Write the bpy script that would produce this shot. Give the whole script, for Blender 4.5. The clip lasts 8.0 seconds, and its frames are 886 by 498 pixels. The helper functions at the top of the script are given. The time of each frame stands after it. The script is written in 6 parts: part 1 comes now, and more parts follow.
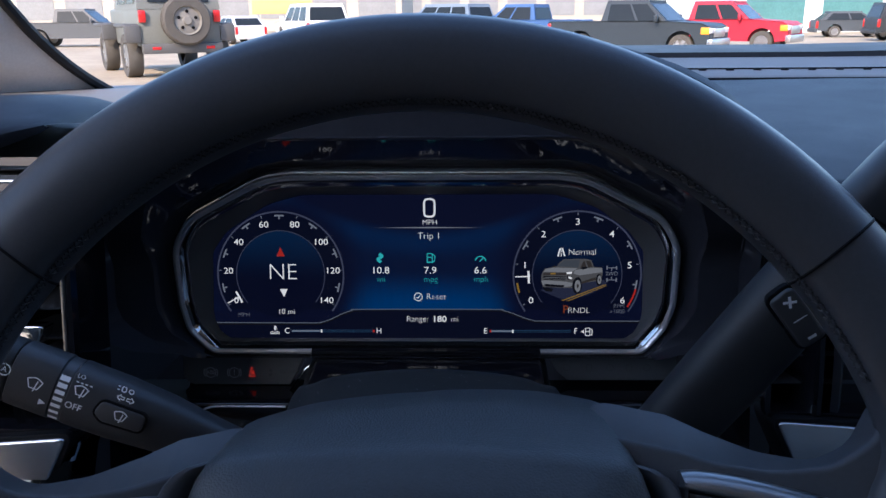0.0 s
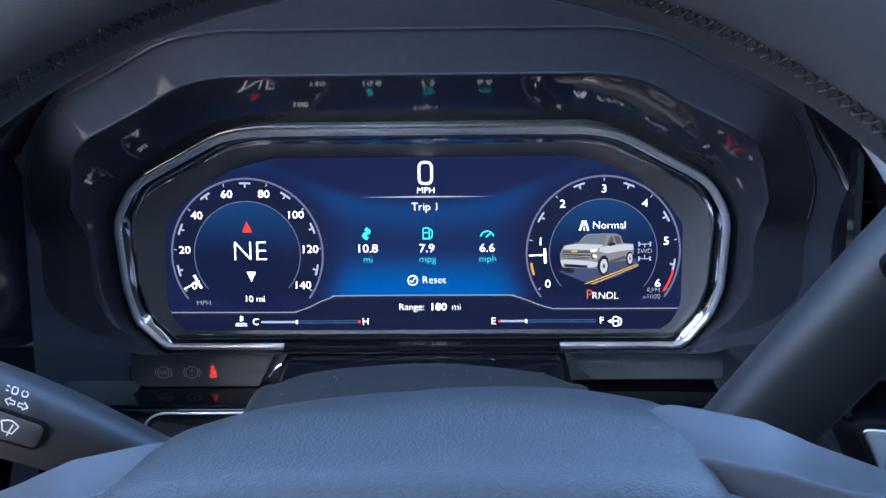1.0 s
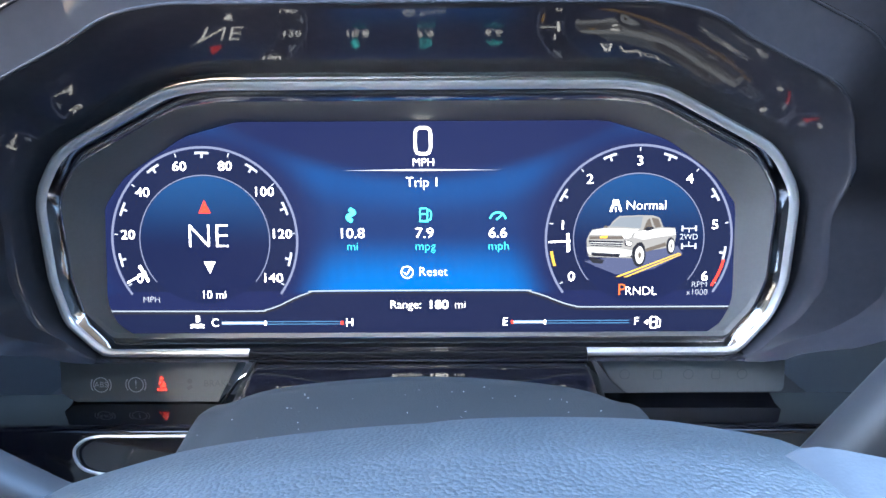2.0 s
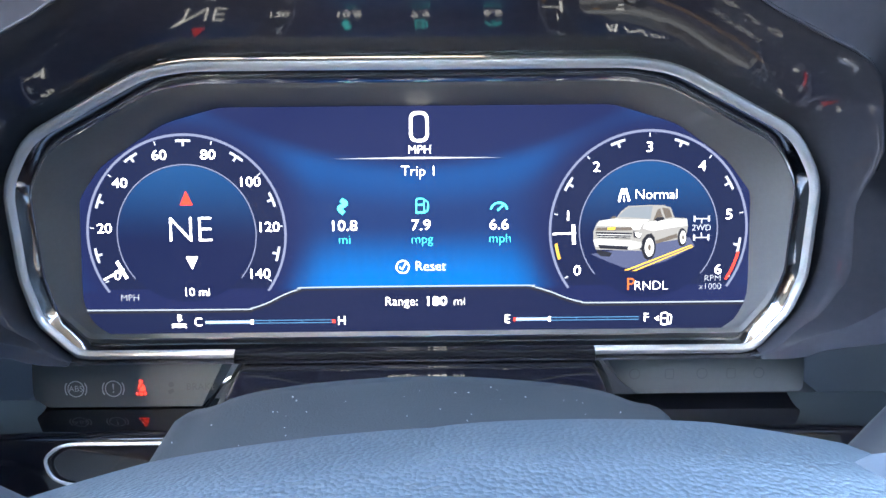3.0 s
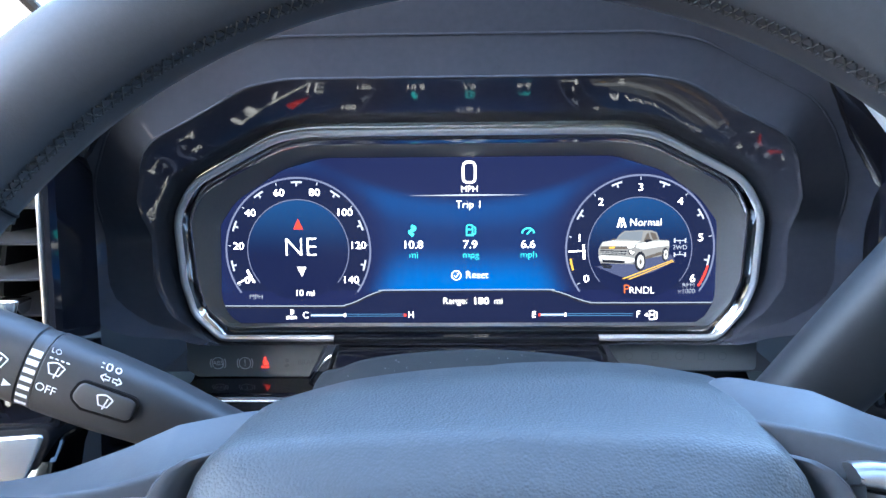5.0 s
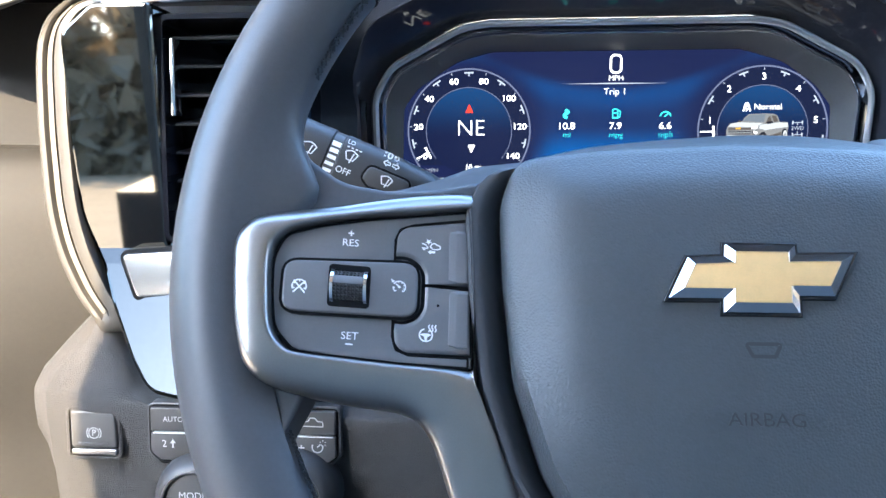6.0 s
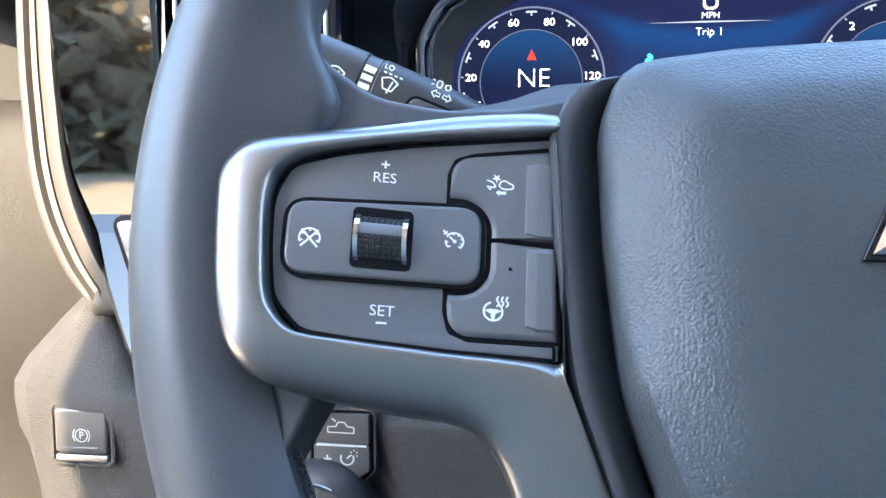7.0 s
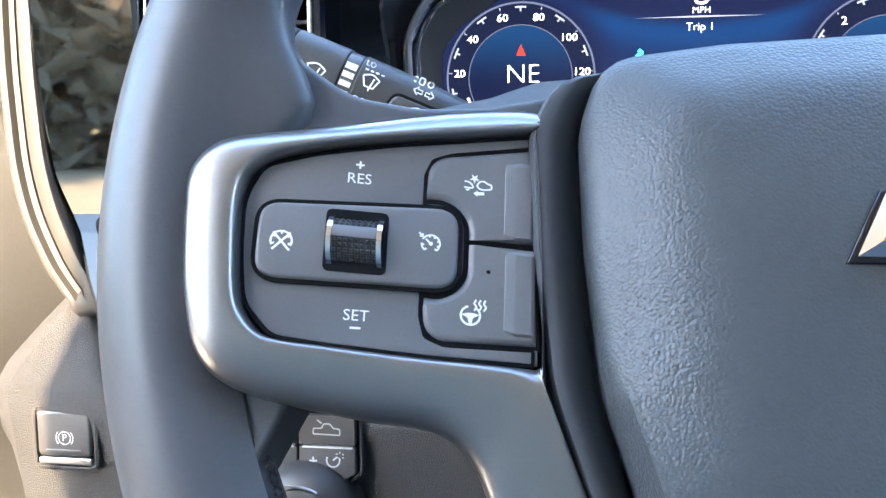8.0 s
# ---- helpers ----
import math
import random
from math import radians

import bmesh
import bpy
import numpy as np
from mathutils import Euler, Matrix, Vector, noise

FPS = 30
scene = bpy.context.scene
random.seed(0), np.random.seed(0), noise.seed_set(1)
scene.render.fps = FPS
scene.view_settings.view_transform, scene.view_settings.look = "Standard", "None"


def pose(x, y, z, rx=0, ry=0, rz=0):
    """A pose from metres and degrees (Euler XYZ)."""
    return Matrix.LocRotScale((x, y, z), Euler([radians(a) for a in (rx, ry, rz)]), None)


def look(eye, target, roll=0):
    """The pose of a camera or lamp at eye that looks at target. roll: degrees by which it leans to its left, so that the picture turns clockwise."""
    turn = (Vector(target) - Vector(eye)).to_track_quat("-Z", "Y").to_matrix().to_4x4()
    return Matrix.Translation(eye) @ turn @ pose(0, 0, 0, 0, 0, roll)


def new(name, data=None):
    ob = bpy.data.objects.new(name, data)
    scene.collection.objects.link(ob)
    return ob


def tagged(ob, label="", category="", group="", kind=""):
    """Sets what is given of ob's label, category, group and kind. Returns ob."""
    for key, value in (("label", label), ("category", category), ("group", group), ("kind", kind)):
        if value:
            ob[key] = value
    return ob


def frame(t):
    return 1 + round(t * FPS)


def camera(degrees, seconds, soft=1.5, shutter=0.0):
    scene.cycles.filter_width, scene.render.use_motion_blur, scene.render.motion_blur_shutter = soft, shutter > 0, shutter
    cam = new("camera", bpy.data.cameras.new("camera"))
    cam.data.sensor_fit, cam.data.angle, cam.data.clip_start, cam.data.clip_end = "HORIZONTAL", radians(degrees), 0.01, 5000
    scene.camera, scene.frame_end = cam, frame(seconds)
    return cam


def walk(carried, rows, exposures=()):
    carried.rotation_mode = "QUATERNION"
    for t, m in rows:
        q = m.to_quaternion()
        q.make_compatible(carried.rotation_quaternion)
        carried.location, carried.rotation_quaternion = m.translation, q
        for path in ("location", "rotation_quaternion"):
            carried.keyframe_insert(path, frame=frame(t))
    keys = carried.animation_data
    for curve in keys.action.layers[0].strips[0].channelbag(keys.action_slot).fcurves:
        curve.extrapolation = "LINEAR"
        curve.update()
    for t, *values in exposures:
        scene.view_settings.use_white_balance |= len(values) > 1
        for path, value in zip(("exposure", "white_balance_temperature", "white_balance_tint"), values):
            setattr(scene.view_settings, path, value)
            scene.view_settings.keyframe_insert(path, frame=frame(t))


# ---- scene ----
cam = camera(58.0, 8.0)
PATH = [
    (0, (0.0224, -0.5325, 0.0846), (-0.0237, 1.4512, -0.1658), -0.23),
    (0.5, (0.0240, -0.4939, 0.0701), (-0.0331, 1.4902, -0.1750), -0.46),
    (1, (0.0195, -0.4457, 0.0551), (-0.0208, 1.5401, -0.1794), -0.49),
    (1.5, (0.0106, -0.4018, 0.0451), (0.0027, 1.5855, -0.1797), -0.32),
    (1.7, (0.0119, -0.3860, 0.0414), (0.0014, 1.6013, -0.1836), -0.27),
    (2.8, (0.0096, -0.3454, 0.0306), (0.0137, 1.6424, -0.1894), -0.49),
    (3, (0.0089, -0.3456, 0.0298), (0.0199, 1.6428, -0.1852), -0.53),
    (3.5, (0.0082, -0.3446, 0.0310), (0.0241, 1.6428, -0.1928), -0.57),
    (4, (0.0079, -0.3445, 0.0303), (0.0236, 1.6434, -0.1887), -0.65),
    (4.2, (0.0084, -0.3445, 0.0297), (0.0212, 1.6441, -0.1828), -0.62),
    (5.3, (-0.0115, -0.5265, 0.0490), (-0.0979, 1.4605, -0.1617), -0.28),
    (5.5, (-0.0356, -0.5539, 0.0272), (-0.1269, 1.4330, -0.1822), 0.01),
    (5.7, (-0.0529, -0.5697, 0.0021), (-0.1779, 1.4157, -0.2035), -0.10),
    (5.9, (-0.0652, -0.5692, -0.0185), (-0.2209, 1.4146, -0.2198), -0.03),
    (6, (-0.0696, -0.5666, -0.0265), (-0.2399, 1.4161, -0.2261), -0.04),
    (6.5, (-0.0792, -0.5183, -0.0459), (-0.3172, 1.4574, -0.2465), -0.02),
    (7, (-0.0846, -0.4819, -0.0498), (-0.3623, 1.4881, -0.2550), -0.09),
    (7.5, (-0.0852, -0.4764, -0.0499), (-0.3816, 1.4902, -0.2611), -0.18),
    (8, (-0.0802, -0.4763, -0.0486), (-0.3523, 1.4932, -0.2656), -0.28),
]
CAR = Matrix.Rotation(radians(-9.2), 4, "X")
walk(cam, [(t, CAR @ look(eye, target, roll)) for t, eye, target, roll in PATH],
     exposures=[(0.0, 1.82, 5500, 12), (0.5, 2.70, 5450, 13), (1.0, 4.05, 5500, 9), (1.3, 4.80, 5750, 7), (1.7, 5.2, 5950, 5), (2.8, 5.4, 6200, 5), (4.2, 5.4, 6150, 5), (5.3, 4.78, 5750, 3), (6.0, 4.62, 5800, 3), (8.0, 4.85, 6250, 4)])

# world and sun
world = bpy.data.worlds.new("world")
scene.world = world
world.use_nodes = True
wn = world.node_tree
sky = wn.nodes.new("ShaderNodeTexSky")
sky.sky_type = "NISHITA"
sky.sun_disc = False
SUN_TO = Vector((-0.34, -0.72, 0.55)).normalized()
sky.sun_elevation = math.asin(SUN_TO.z)
sky.sun_rotation = math.atan2(SUN_TO.x, SUN_TO.y)
sky.dust_density = 1.4
wn.links.new(sky.outputs[0], wn.nodes["Background"].inputs[0])
wn.nodes["Background"].inputs[1].default_value = 0.15
sun = new("sun", bpy.data.lights.new("sun", "SUN"))
sun.data.energy, sun.data.angle, sun.data.color = 1.9, radians(0.5), (1.0, 0.72, 0.46)
sun.matrix_basis = look((0, 0, 30), Vector((0, 0, 30)) - SUN_TO)


# ---- materials ----
def material(name, color, rough=0.5, metal=0.0, vary=0.12, scale=60.0, bump=0.0, bump_scale=900.0, cells=False, coat=0.0, spread=0.001, rough_vary=0.08):
    """A surface with two scales of colour variation, uneven gloss and a fine relief."""
    m = bpy.data.materials.new(name)
    m.use_nodes = True
    n, link = m.node_tree.nodes, m.node_tree.links.new
    b = n["Principled BSDF"]
    b.inputs["Metallic"].default_value = metal
    b.inputs["Coat Weight"].default_value = coat
    b.inputs["Coat Roughness"].default_value = 0.06
    at = n.new("ShaderNodeTexCoord")
    big = n.new("ShaderNodeTexNoise")
    big.inputs["Scale"].default_value, big.inputs["Detail"].default_value = scale, 6
    link(at.outputs["Object"], big.inputs["Vector"])
    small = n.new("ShaderNodeTexNoise")
    small.inputs["Scale"].default_value, small.inputs["Detail"].default_value = scale * 14, 3
    link(at.outputs["Object"], small.inputs["Vector"])
    mean = n.new("ShaderNodeMath")
    mean.operation = "ADD"
    link(big.outputs["Fac"], mean.inputs[0])
    link(small.outputs["Fac"], mean.inputs[1])
    ramp = n.new("ShaderNodeMapRange")
    ramp.inputs["From Min"].default_value, ramp.inputs["From Max"].default_value = 0.6, 1.4
    ramp.inputs["To Min"].default_value, ramp.inputs["To Max"].default_value = 1 - vary, 1 + vary
    link(mean.outputs[0], ramp.inputs["Value"])
    tint = n.new("ShaderNodeMix")
    tint.data_type, tint.blend_type = "RGBA", "MULTIPLY"
    tint.inputs["Factor"].default_value = 1.0
    tint.inputs["A"].default_value = (*color, 1)
    link(ramp.outputs["Result"], tint.inputs["B"])
    link(tint.outputs["Result"], b.inputs["Base Color"])
    gloss = n.new("ShaderNodeMapRange")
    gloss.inputs["To Min"].default_value, gloss.inputs["To Max"].default_value = max(0.01, rough - rough_vary), min(1, rough + rough_vary)
    link(big.outputs["Fac"], gloss.inputs["Value"])
    link(gloss.outputs["Result"], b.inputs["Roughness"])
    if bump:
        if cells:
            tex = n.new("ShaderNodeTexVoronoi")
            tex.feature = "SMOOTH_F1"
            tex.inputs["Smoothness"].default_value = 0.22
            height = tex.outputs["Distance"]
            warp = n.new("ShaderNodeVectorMath")
            warp.operation = "MULTIPLY_ADD"
            warp.inputs[1].default_value = (0.0003, 0.0003, 0.0003)
            link(small.outputs["Color"], warp.inputs[0])
            link(at.outputs["Object"], warp.inputs[2])
            link(warp.outputs[0], tex.inputs["Vector"])
        else:
            tex = n.new("ShaderNodeTexNoise")
            tex.inputs["Detail"].default_value = 4
            height = tex.outputs["Fac"]
            link(at.outputs["Object"], tex.inputs["Vector"])
        tex.inputs["Scale"].default_value = bump_scale
        relief = n.new("ShaderNodeBump")
        relief.inputs["Strength"].default_value = bump
        relief.inputs["Distance"].default_value = spread
        relief.invert = cells
        link(height, relief.inputs["Height"])
        link(relief.outputs["Normal"], b.inputs["Normal"])
    return m


SHINE = 0.106   # brightness of the display against daylight


def glow(name, color, strength):
    m = bpy.data.materials.new(name)
    m.use_nodes = True
    b = m.node_tree.nodes["Principled BSDF"]
    b.inputs["Base Color"].default_value = (0.004, 0.004, 0.006, 1)
    b.inputs["Roughness"].default_value = 0.18
    b.inputs["Specular IOR Level"].default_value = 0.16
    b.inputs["Emission Color"].default_value = (*color, 1)
    b.inputs["Emission Strength"].default_value = strength * SHINE
    return m


LEATHER = material("smooth_leather", (0.056, 0.059, 0.065), 0.44, vary=0.10, scale=40, bump=0.10, bump_scale=1500, spread=0.0004)
GRAIN = material("grained_vinyl", (0.044, 0.050, 0.054), 0.44, vary=0.10, scale=40, bump=0.34, bump_scale=1200, cells=True, spread=0.0006)
SOFT = material("soft_touch_plastic", (0.026, 0.027, 0.029), 0.48, vary=0.10, scale=50, bump=0.08, bump_scale=2600, spread=0.0003)
DASHKEY = material("switch_plastic", (0.046, 0.046, 0.047), 0.45, vary=0.06, scale=80, bump=0.05, bump_scale=3000, spread=0.0002)
KEY = material("button_plastic", (0.115, 0.117, 0.122), 0.40, vary=0.06, scale=80, bump=0.05, bump_scale=3000, spread=0.0002)
GAP = material("black_gap", (0.006, 0.006, 0.007), 0.6)
GAP.node_tree.nodes["Principled BSDF"].inputs["Specular IOR Level"].default_value = 0.08
PIANO = material("gloss_black", (0.006, 0.006, 0.008), 0.06, vary=0.2, scale=30, coat=0.0, rough_vary=0.03)
# Same gloss black, its colour lifted to carry haze over the surround.
HAZEBLACK = material("haze_black", (0.038, 0.040, 0.050), 0.05, vary=0.10, scale=20, rough_vary=0.03)
SATIN = material("satin_silver", (0.285, 0.282, 0.28), 0.31, metal=0.92, vary=0.05, scale=120, bump=0.03, bump_scale=4000, spread=0.0002, rough_vary=0.05)
WARMSATIN = material("champagne_grey", (0.040, 0.0375, 0.033), 0.50, vary=0.05, scale=120, bump=0.03, bump_scale=4000, spread=0.0002, rough_vary=0.05)
WARMSILVER = material("warm_silver", (0.24, 0.23, 0.21), 0.40, metal=0.5, vary=0.05, scale=120, rough_vary=0.05)
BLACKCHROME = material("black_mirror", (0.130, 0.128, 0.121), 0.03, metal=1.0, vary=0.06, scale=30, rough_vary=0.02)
# Same panel gloss, darkened so that the mirrored sky stays dim.
DIMFOOT = material("dimmed_foot", (0.028, 0.031, 0.033), 0.03, metal=1.0, vary=0.06, scale=30, rough_vary=0.02)
BLADE = material("brushed_blade", (0.50, 0.51, 0.53), 0.17, metal=0.9, vary=0.05, scale=60, rough_vary=0.06)
RIMSILVER = material("rim_silver", (0.82, 0.83, 0.85), 0.22, metal=0.66, vary=0.04, scale=80, rough_vary=0.06)
TRIMLINE = material("bright_trim", (0.70, 0.71, 0.73), 0.35, metal=0.35, vary=0.04, rough_vary=0.04)
CHROME = material("chrome", (0.82, 0.83, 0.85), 0.07, metal=1.0, vary=0.03, rough_vary=0.04)
DARKCHROME = material("dark_chrome", (0.30, 0.305, 0.32), 0.09, metal=1.0, vary=0.06, rough_vary=0.03)
GOLD = material("gold_enamel", (0.74, 0.47, 0.20), 0.40, metal=0.25, vary=0.08, scale=200, bump=0.12, bump_scale=2500, spread=0.0003)
DASH = material("dash_grain", (0.034, 0.033, 0.0325), 0.46, vary=0.20, scale=30, bump=1.0, bump_scale=1600, spread=0.0014)
PAD = material("dash_pad", (0.020, 0.022, 0.027), 0.55, vary=0.14, scale=25, bump=0.25, bump_scale=1300, spread=0.0005)
SHROUD = material("column_plastic", (0.020, 0.0205, 0.020), 0.62, vary=0.14, scale=40, bump=0.25, bump_scale=1500, spread=0.0005)
STRIPGREY = material("telltale_grey", (0.150, 0.158, 0.165), 0.5, vary=0.06, scale=40, bump=0.05, bump_scale=2500, spread=0.0002)
BEZEL = material("bezel_grey", (0.115, 0.121, 0.125), 0.55, vary=0.08, scale=40, bump=0.08, bump_scale=2500, spread=0.0002)
LEATHER.node_tree.nodes["Principled BSDF"].inputs["Specular IOR Level"].default_value = 0.40
HAZEBLACK.node_tree.nodes["Principled BSDF"].inputs["Specular IOR Level"].default_value = 0.28
SHROUD.node_tree.nodes["Principled BSDF"].inputs["Specular IOR Level"].default_value = 0.30
PAD.node_tree.nodes["Principled BSDF"].inputs["Specular IOR Level"].default_value = 0.28
LINER = material("pillar_fabric", (0.80, 0.80, 0.79), 0.85, vary=0.08, scale=30, bump=0.2, bump_scale=1500, spread=0.0004)
DOORSKIN = material("door_skin", (0.0130, 0.0117, 0.0091), 0.56, vary=0.28, scale=24, bump=0.6, bump_scale=2400, spread=0.0008)
RUBBER = material("rubber", (0.012, 0.012, 0.012), 0.7, vary=0.2, scale=20)
THREAD = material("thread", (0.030, 0.031, 0.035), 0.7, vary=0.2)
SWITCHPRINT = material("switch_print", (0.42, 0.425, 0.43), 0.6, vary=0.08)
PRINT = material("printed_grey", (0.74, 0.75, 0.77), 0.6, vary=0.05)
DUST = material("dust", (0.45, 0.44, 0.42), 0.9)

LIT = glow("lit_white", (1.0, 0.93, 0.84), 1.8)
LIT_GREY = glow("lit_grey", (0.62, 0.64, 0.72), 0.56)
LIT_DIM = glow("lit_dim", (0.30, 0.32, 0.48), 0.35)
LIT_TEAL = glow("lit_teal", (0.10, 0.78, 0.72), 1.2)
LIT_RED = glow("lit_red", (1.0, 0.05, 0.03), 0.80)
LIT_ORANGE = glow("lit_orange", (1.0, 0.20, 0.05), 0.45)
LIT_YELLOW = glow("lit_yellow", (1.0, 0.55, 0.08), 0.5)
LIT_DARK = glow("lit_dark", (0.012, 0.016, 0.05), 0.5)
LIT_BLUE = glow("lit_blue", (0.16, 0.42, 0.75), 0.35)
LIT_SILVER = glow("lit_silver", (0.50, 0.55, 0.62), 0.42)
TRUCK_GLASS = glow("truck_glass", (0.42, 0.45, 0.50), 0.28)
TRUCK_ROAD = glow("truck_road", (0.09, 0.10, 0.18), 0.5)
TRUCK_TAN = glow("truck_tan", (0.46, 0.43, 0.41), 0.36)
TRUCK_LIGHT = glow("truck_light", (0.80, 0.77, 0.75), 0.50)
TRUCK_DARK = glow("truck_dark", (0.03, 0.03, 0.04), 0.4)
TRUCK_SHADE = glow("truck_shade", (0.16, 0.13, 0.11), 0.45)


def screen_material():
    """The screen's picture ground: navy, with a blue glow that swells towards the middle and the foot."""
    m = glow("screen_picture", (0, 0, 0), 1.0)
    n, link = m.node_tree.nodes, m.node_tree.links.new
    b = n["Principled BSDF"]
    at = n.new("ShaderNodeTexCoord")
    sep = n.new("ShaderNodeSeparateXYZ")
    link(at.outputs["Object"], sep.inputs[0])

    def op(kind, a, c=None):
        k = n.new("ShaderNodeMath")
        k.operation = kind
        for i, v in enumerate((a, c)):
            if v is None:
                continue
            if isinstance(v, (int, float)):
                k.inputs[i].default_value = v
            else:
                link(v, k.inputs[i])
        return k.outputs[0]

    def ease(v, lo, hi):
        k = n.new("ShaderNodeMapRange")
        k.interpolation_type = "SMOOTHSTEP"
        link(v, k.inputs["Value"])
        k.inputs["From Min"].default_value, k.inputs["From Max"].default_value = lo, hi
        return k.outputs["Result"]

    x, y = sep.outputs[0], sep.outputs[1]
    ax = op("ABSOLUTE", x)
    # distance from the nearer dial's centre keeps the dials dark
    dx = op("SUBTRACT", ax, 0.1)
    away = op("SQRT", op("ADD", op("MULTIPLY", dx, dx), op("MULTIPLY", y, y)))
    clear = ease(away, 0.0425, 0.062)
    brow = op("ADD", 0.027, op("MULTIPLY", op("MULTIPLY", ax, ax), 2.8))
    over = op("SUBTRACT", y, brow)
    body = ease(over, 0.006, -0.004)
    foot = op("MULTIPLY", ease(y, 0.004, -0.023), ease(ax, 0.092, 0.020))
    edge = op("MULTIPLY", ease(over, -0.020, -0.004), 0.22)
    below = ease(y, -0.0235, -0.0262)
    blue = op("MULTIPLY", op("ADD", op("ADD", 0.10, op("MULTIPLY", foot, 0.95)), edge), op("MULTIPLY", clear, body))
    blue = op("MULTIPLY", blue, op("SUBTRACT", 1.0, below))
    rays = n.new("ShaderNodeTexNoise")
    rays.inputs["Scale"].default_value = 320
    squash = n.new("ShaderNodeMapping")
    squash.inputs["Scale"].default_value = (1.0, 0.05, 1.0)
    link(at.outputs["Object"], squash.inputs[0])
    link(squash.outputs[0], rays.inputs["Vector"])
    blue = op("MULTIPLY", blue, op("ADD", 0.8, op("MULTIPLY", rays.outputs["Fac"], 0.4)))
    ramp = n.new("ShaderNodeMix")
    ramp.data_type = "RGBA"
    ramp.inputs["A"].default_value = (0.012, 0.016, 0.060, 1)
    ramp.inputs["B"].default_value = (0.006, 0.115, 0.40, 1)
    link(blue, ramp.inputs["Factor"])
    link(ramp.outputs["Result"], b.inputs["Emission Color"])
    b.inputs["Emission Strength"].default_value = 0.6 * SHINE
    return m


SCREEN = screen_material()


def disc_material():
    """Dial centre: navy that turns bluer towards its upper edge."""
    m = glow("dial_disc", (0, 0, 0), 0.55)
    n, link = m.node_tree.nodes, m.node_tree.links.new
    at = n.new("ShaderNodeTexCoord")
    sep = n.new("ShaderNodeSeparateXYZ")
    link(at.outputs["Object"], sep.inputs[0])
    k = n.new("ShaderNodeMapRange")
    k.interpolation_type = "SMOOTHSTEP"
    k.inputs["From Min"].default_value, k.inputs["From Max"].default_value = -0.006, 0.034
    link(sep.outputs[1], k.inputs["Value"])
    mix = n.new("ShaderNodeMix")
    mix.data_type = "RGBA"
    mix.inputs["A"].default_value = (0.010, 0.014, 0.050, 1)
    mix.inputs["B"].default_value = (0.014, 0.060, 0.175, 1)
    link(k.outputs["Result"], mix.inputs["Factor"])
    link(mix.outputs["Result"], n["Principled BSDF"].inputs["Emission Color"])
    return m


DISC = disc_material()


# ---- mesh helpers ----
def part(name, bm, mat, parent, label="", angle=38):
    """One mesh object out of a bmesh, under its thing or part."""
    bmesh.ops.recalc_face_normals(bm, faces=bm.faces)
    me = bpy.data.meshes.new(name)
    bm.to_mesh(me)
    bm.free()
    me.polygons.foreach_set("use_smooth", [len(p.vertices) < 7 for p in me.polygons])
    me.set_sharp_from_angle(angle=radians(angle))
    me.materials.append(mat)
    ob = new(name, me)
    ob.parent = parent
    if label:
        tagged(ob, label)
    return ob


def thing(name, m, label, category, group="", kind=""):
    return_ob = new(name)
    return_ob.empty_display_size = 0.02
    return_ob.matrix_basis = m
    return tagged(return_ob, label, category, group, kind)


def area(pts):
    return sum(a[0] * b[1] - b[0] * a[1] for a, b in zip(pts, pts[1:] + pts[:1])) / 2


def ccw(pts):
    pts = [tuple(p[:2]) for p in pts]
    return pts if area(pts) > 0 else pts[::-1]


def fillet(pts, r, n=5):
    """Rounds the corners of a closed outline; a point may carry its own radius."""
    out = []
    for i, p in enumerate(pts):
        a, b, c = (Vector(pts[i - 1][:2]), Vector(p[:2]), Vector(pts[(i + 1) % len(pts)][:2]))
        rad = p[2] if len(p) > 2 else r
        u, v = (a - b), (c - b)
        lu, lv = u.length, v.length
        u.normalize(), v.normalize()
        half = max(0.05, u.angle(v, math.pi) / 2)
        cut = min(rad / math.tan(half) if half < 1.55 else 0, lu * 0.48, lv * 0.48)
        if cut < 1e-6:
            out.append(tuple(b))
            continue
        for k in range(n + 1):
            t = k / n
            q = (b + u * cut) * (1 - t) ** 2 + b * 2 * t * (1 - t) + (b + v * cut) * t ** 2
            out.append(tuple(q))
    return out


def inset(pts, d):
    """The closed outline moved inwards by d (outwards when negative)."""
    pts, out = ccw(pts), []
    n = len(pts)
    for i in range(n):
        a, b, c = Vector(pts[i - 1]), Vector(pts[i]), Vector(pts[(i + 1) % n])
        e, f = (b - a), (c - b)
        if e.length < 1e-9 or f.length < 1e-9:
            out.append(tuple(b))
            continue
        e.normalize(), f.normalize()
        ne, nf = Vector((-e.y, e.x)), Vector((-f.y, f.x))
        m = ne + nf
        m = m / max(0.35, m.dot(ne)) if m.length > 1e-6 else ne
        out.append(tuple(b + m * d))
    return out


def resample(pts, n, closed=True):
    p = [Vector(q) for q in pts]
    if closed:
        p.append(p[0])
    s = [0]
    for a, b in zip(p, p[1:]):
        s.append(s[-1] + (b - a).length)
    out, j = [], 0
    count = n if closed else n - 1
    for i in range(n):
        t = s[-1] * i / count
        while j < len(s) - 2 and s[j + 1] < t:
            j += 1
        k = (t - s[j]) / max(1e-9, s[j + 1] - s[j])
        out.append(tuple(p[j].lerp(p[j + 1], min(1, k))))
    return out


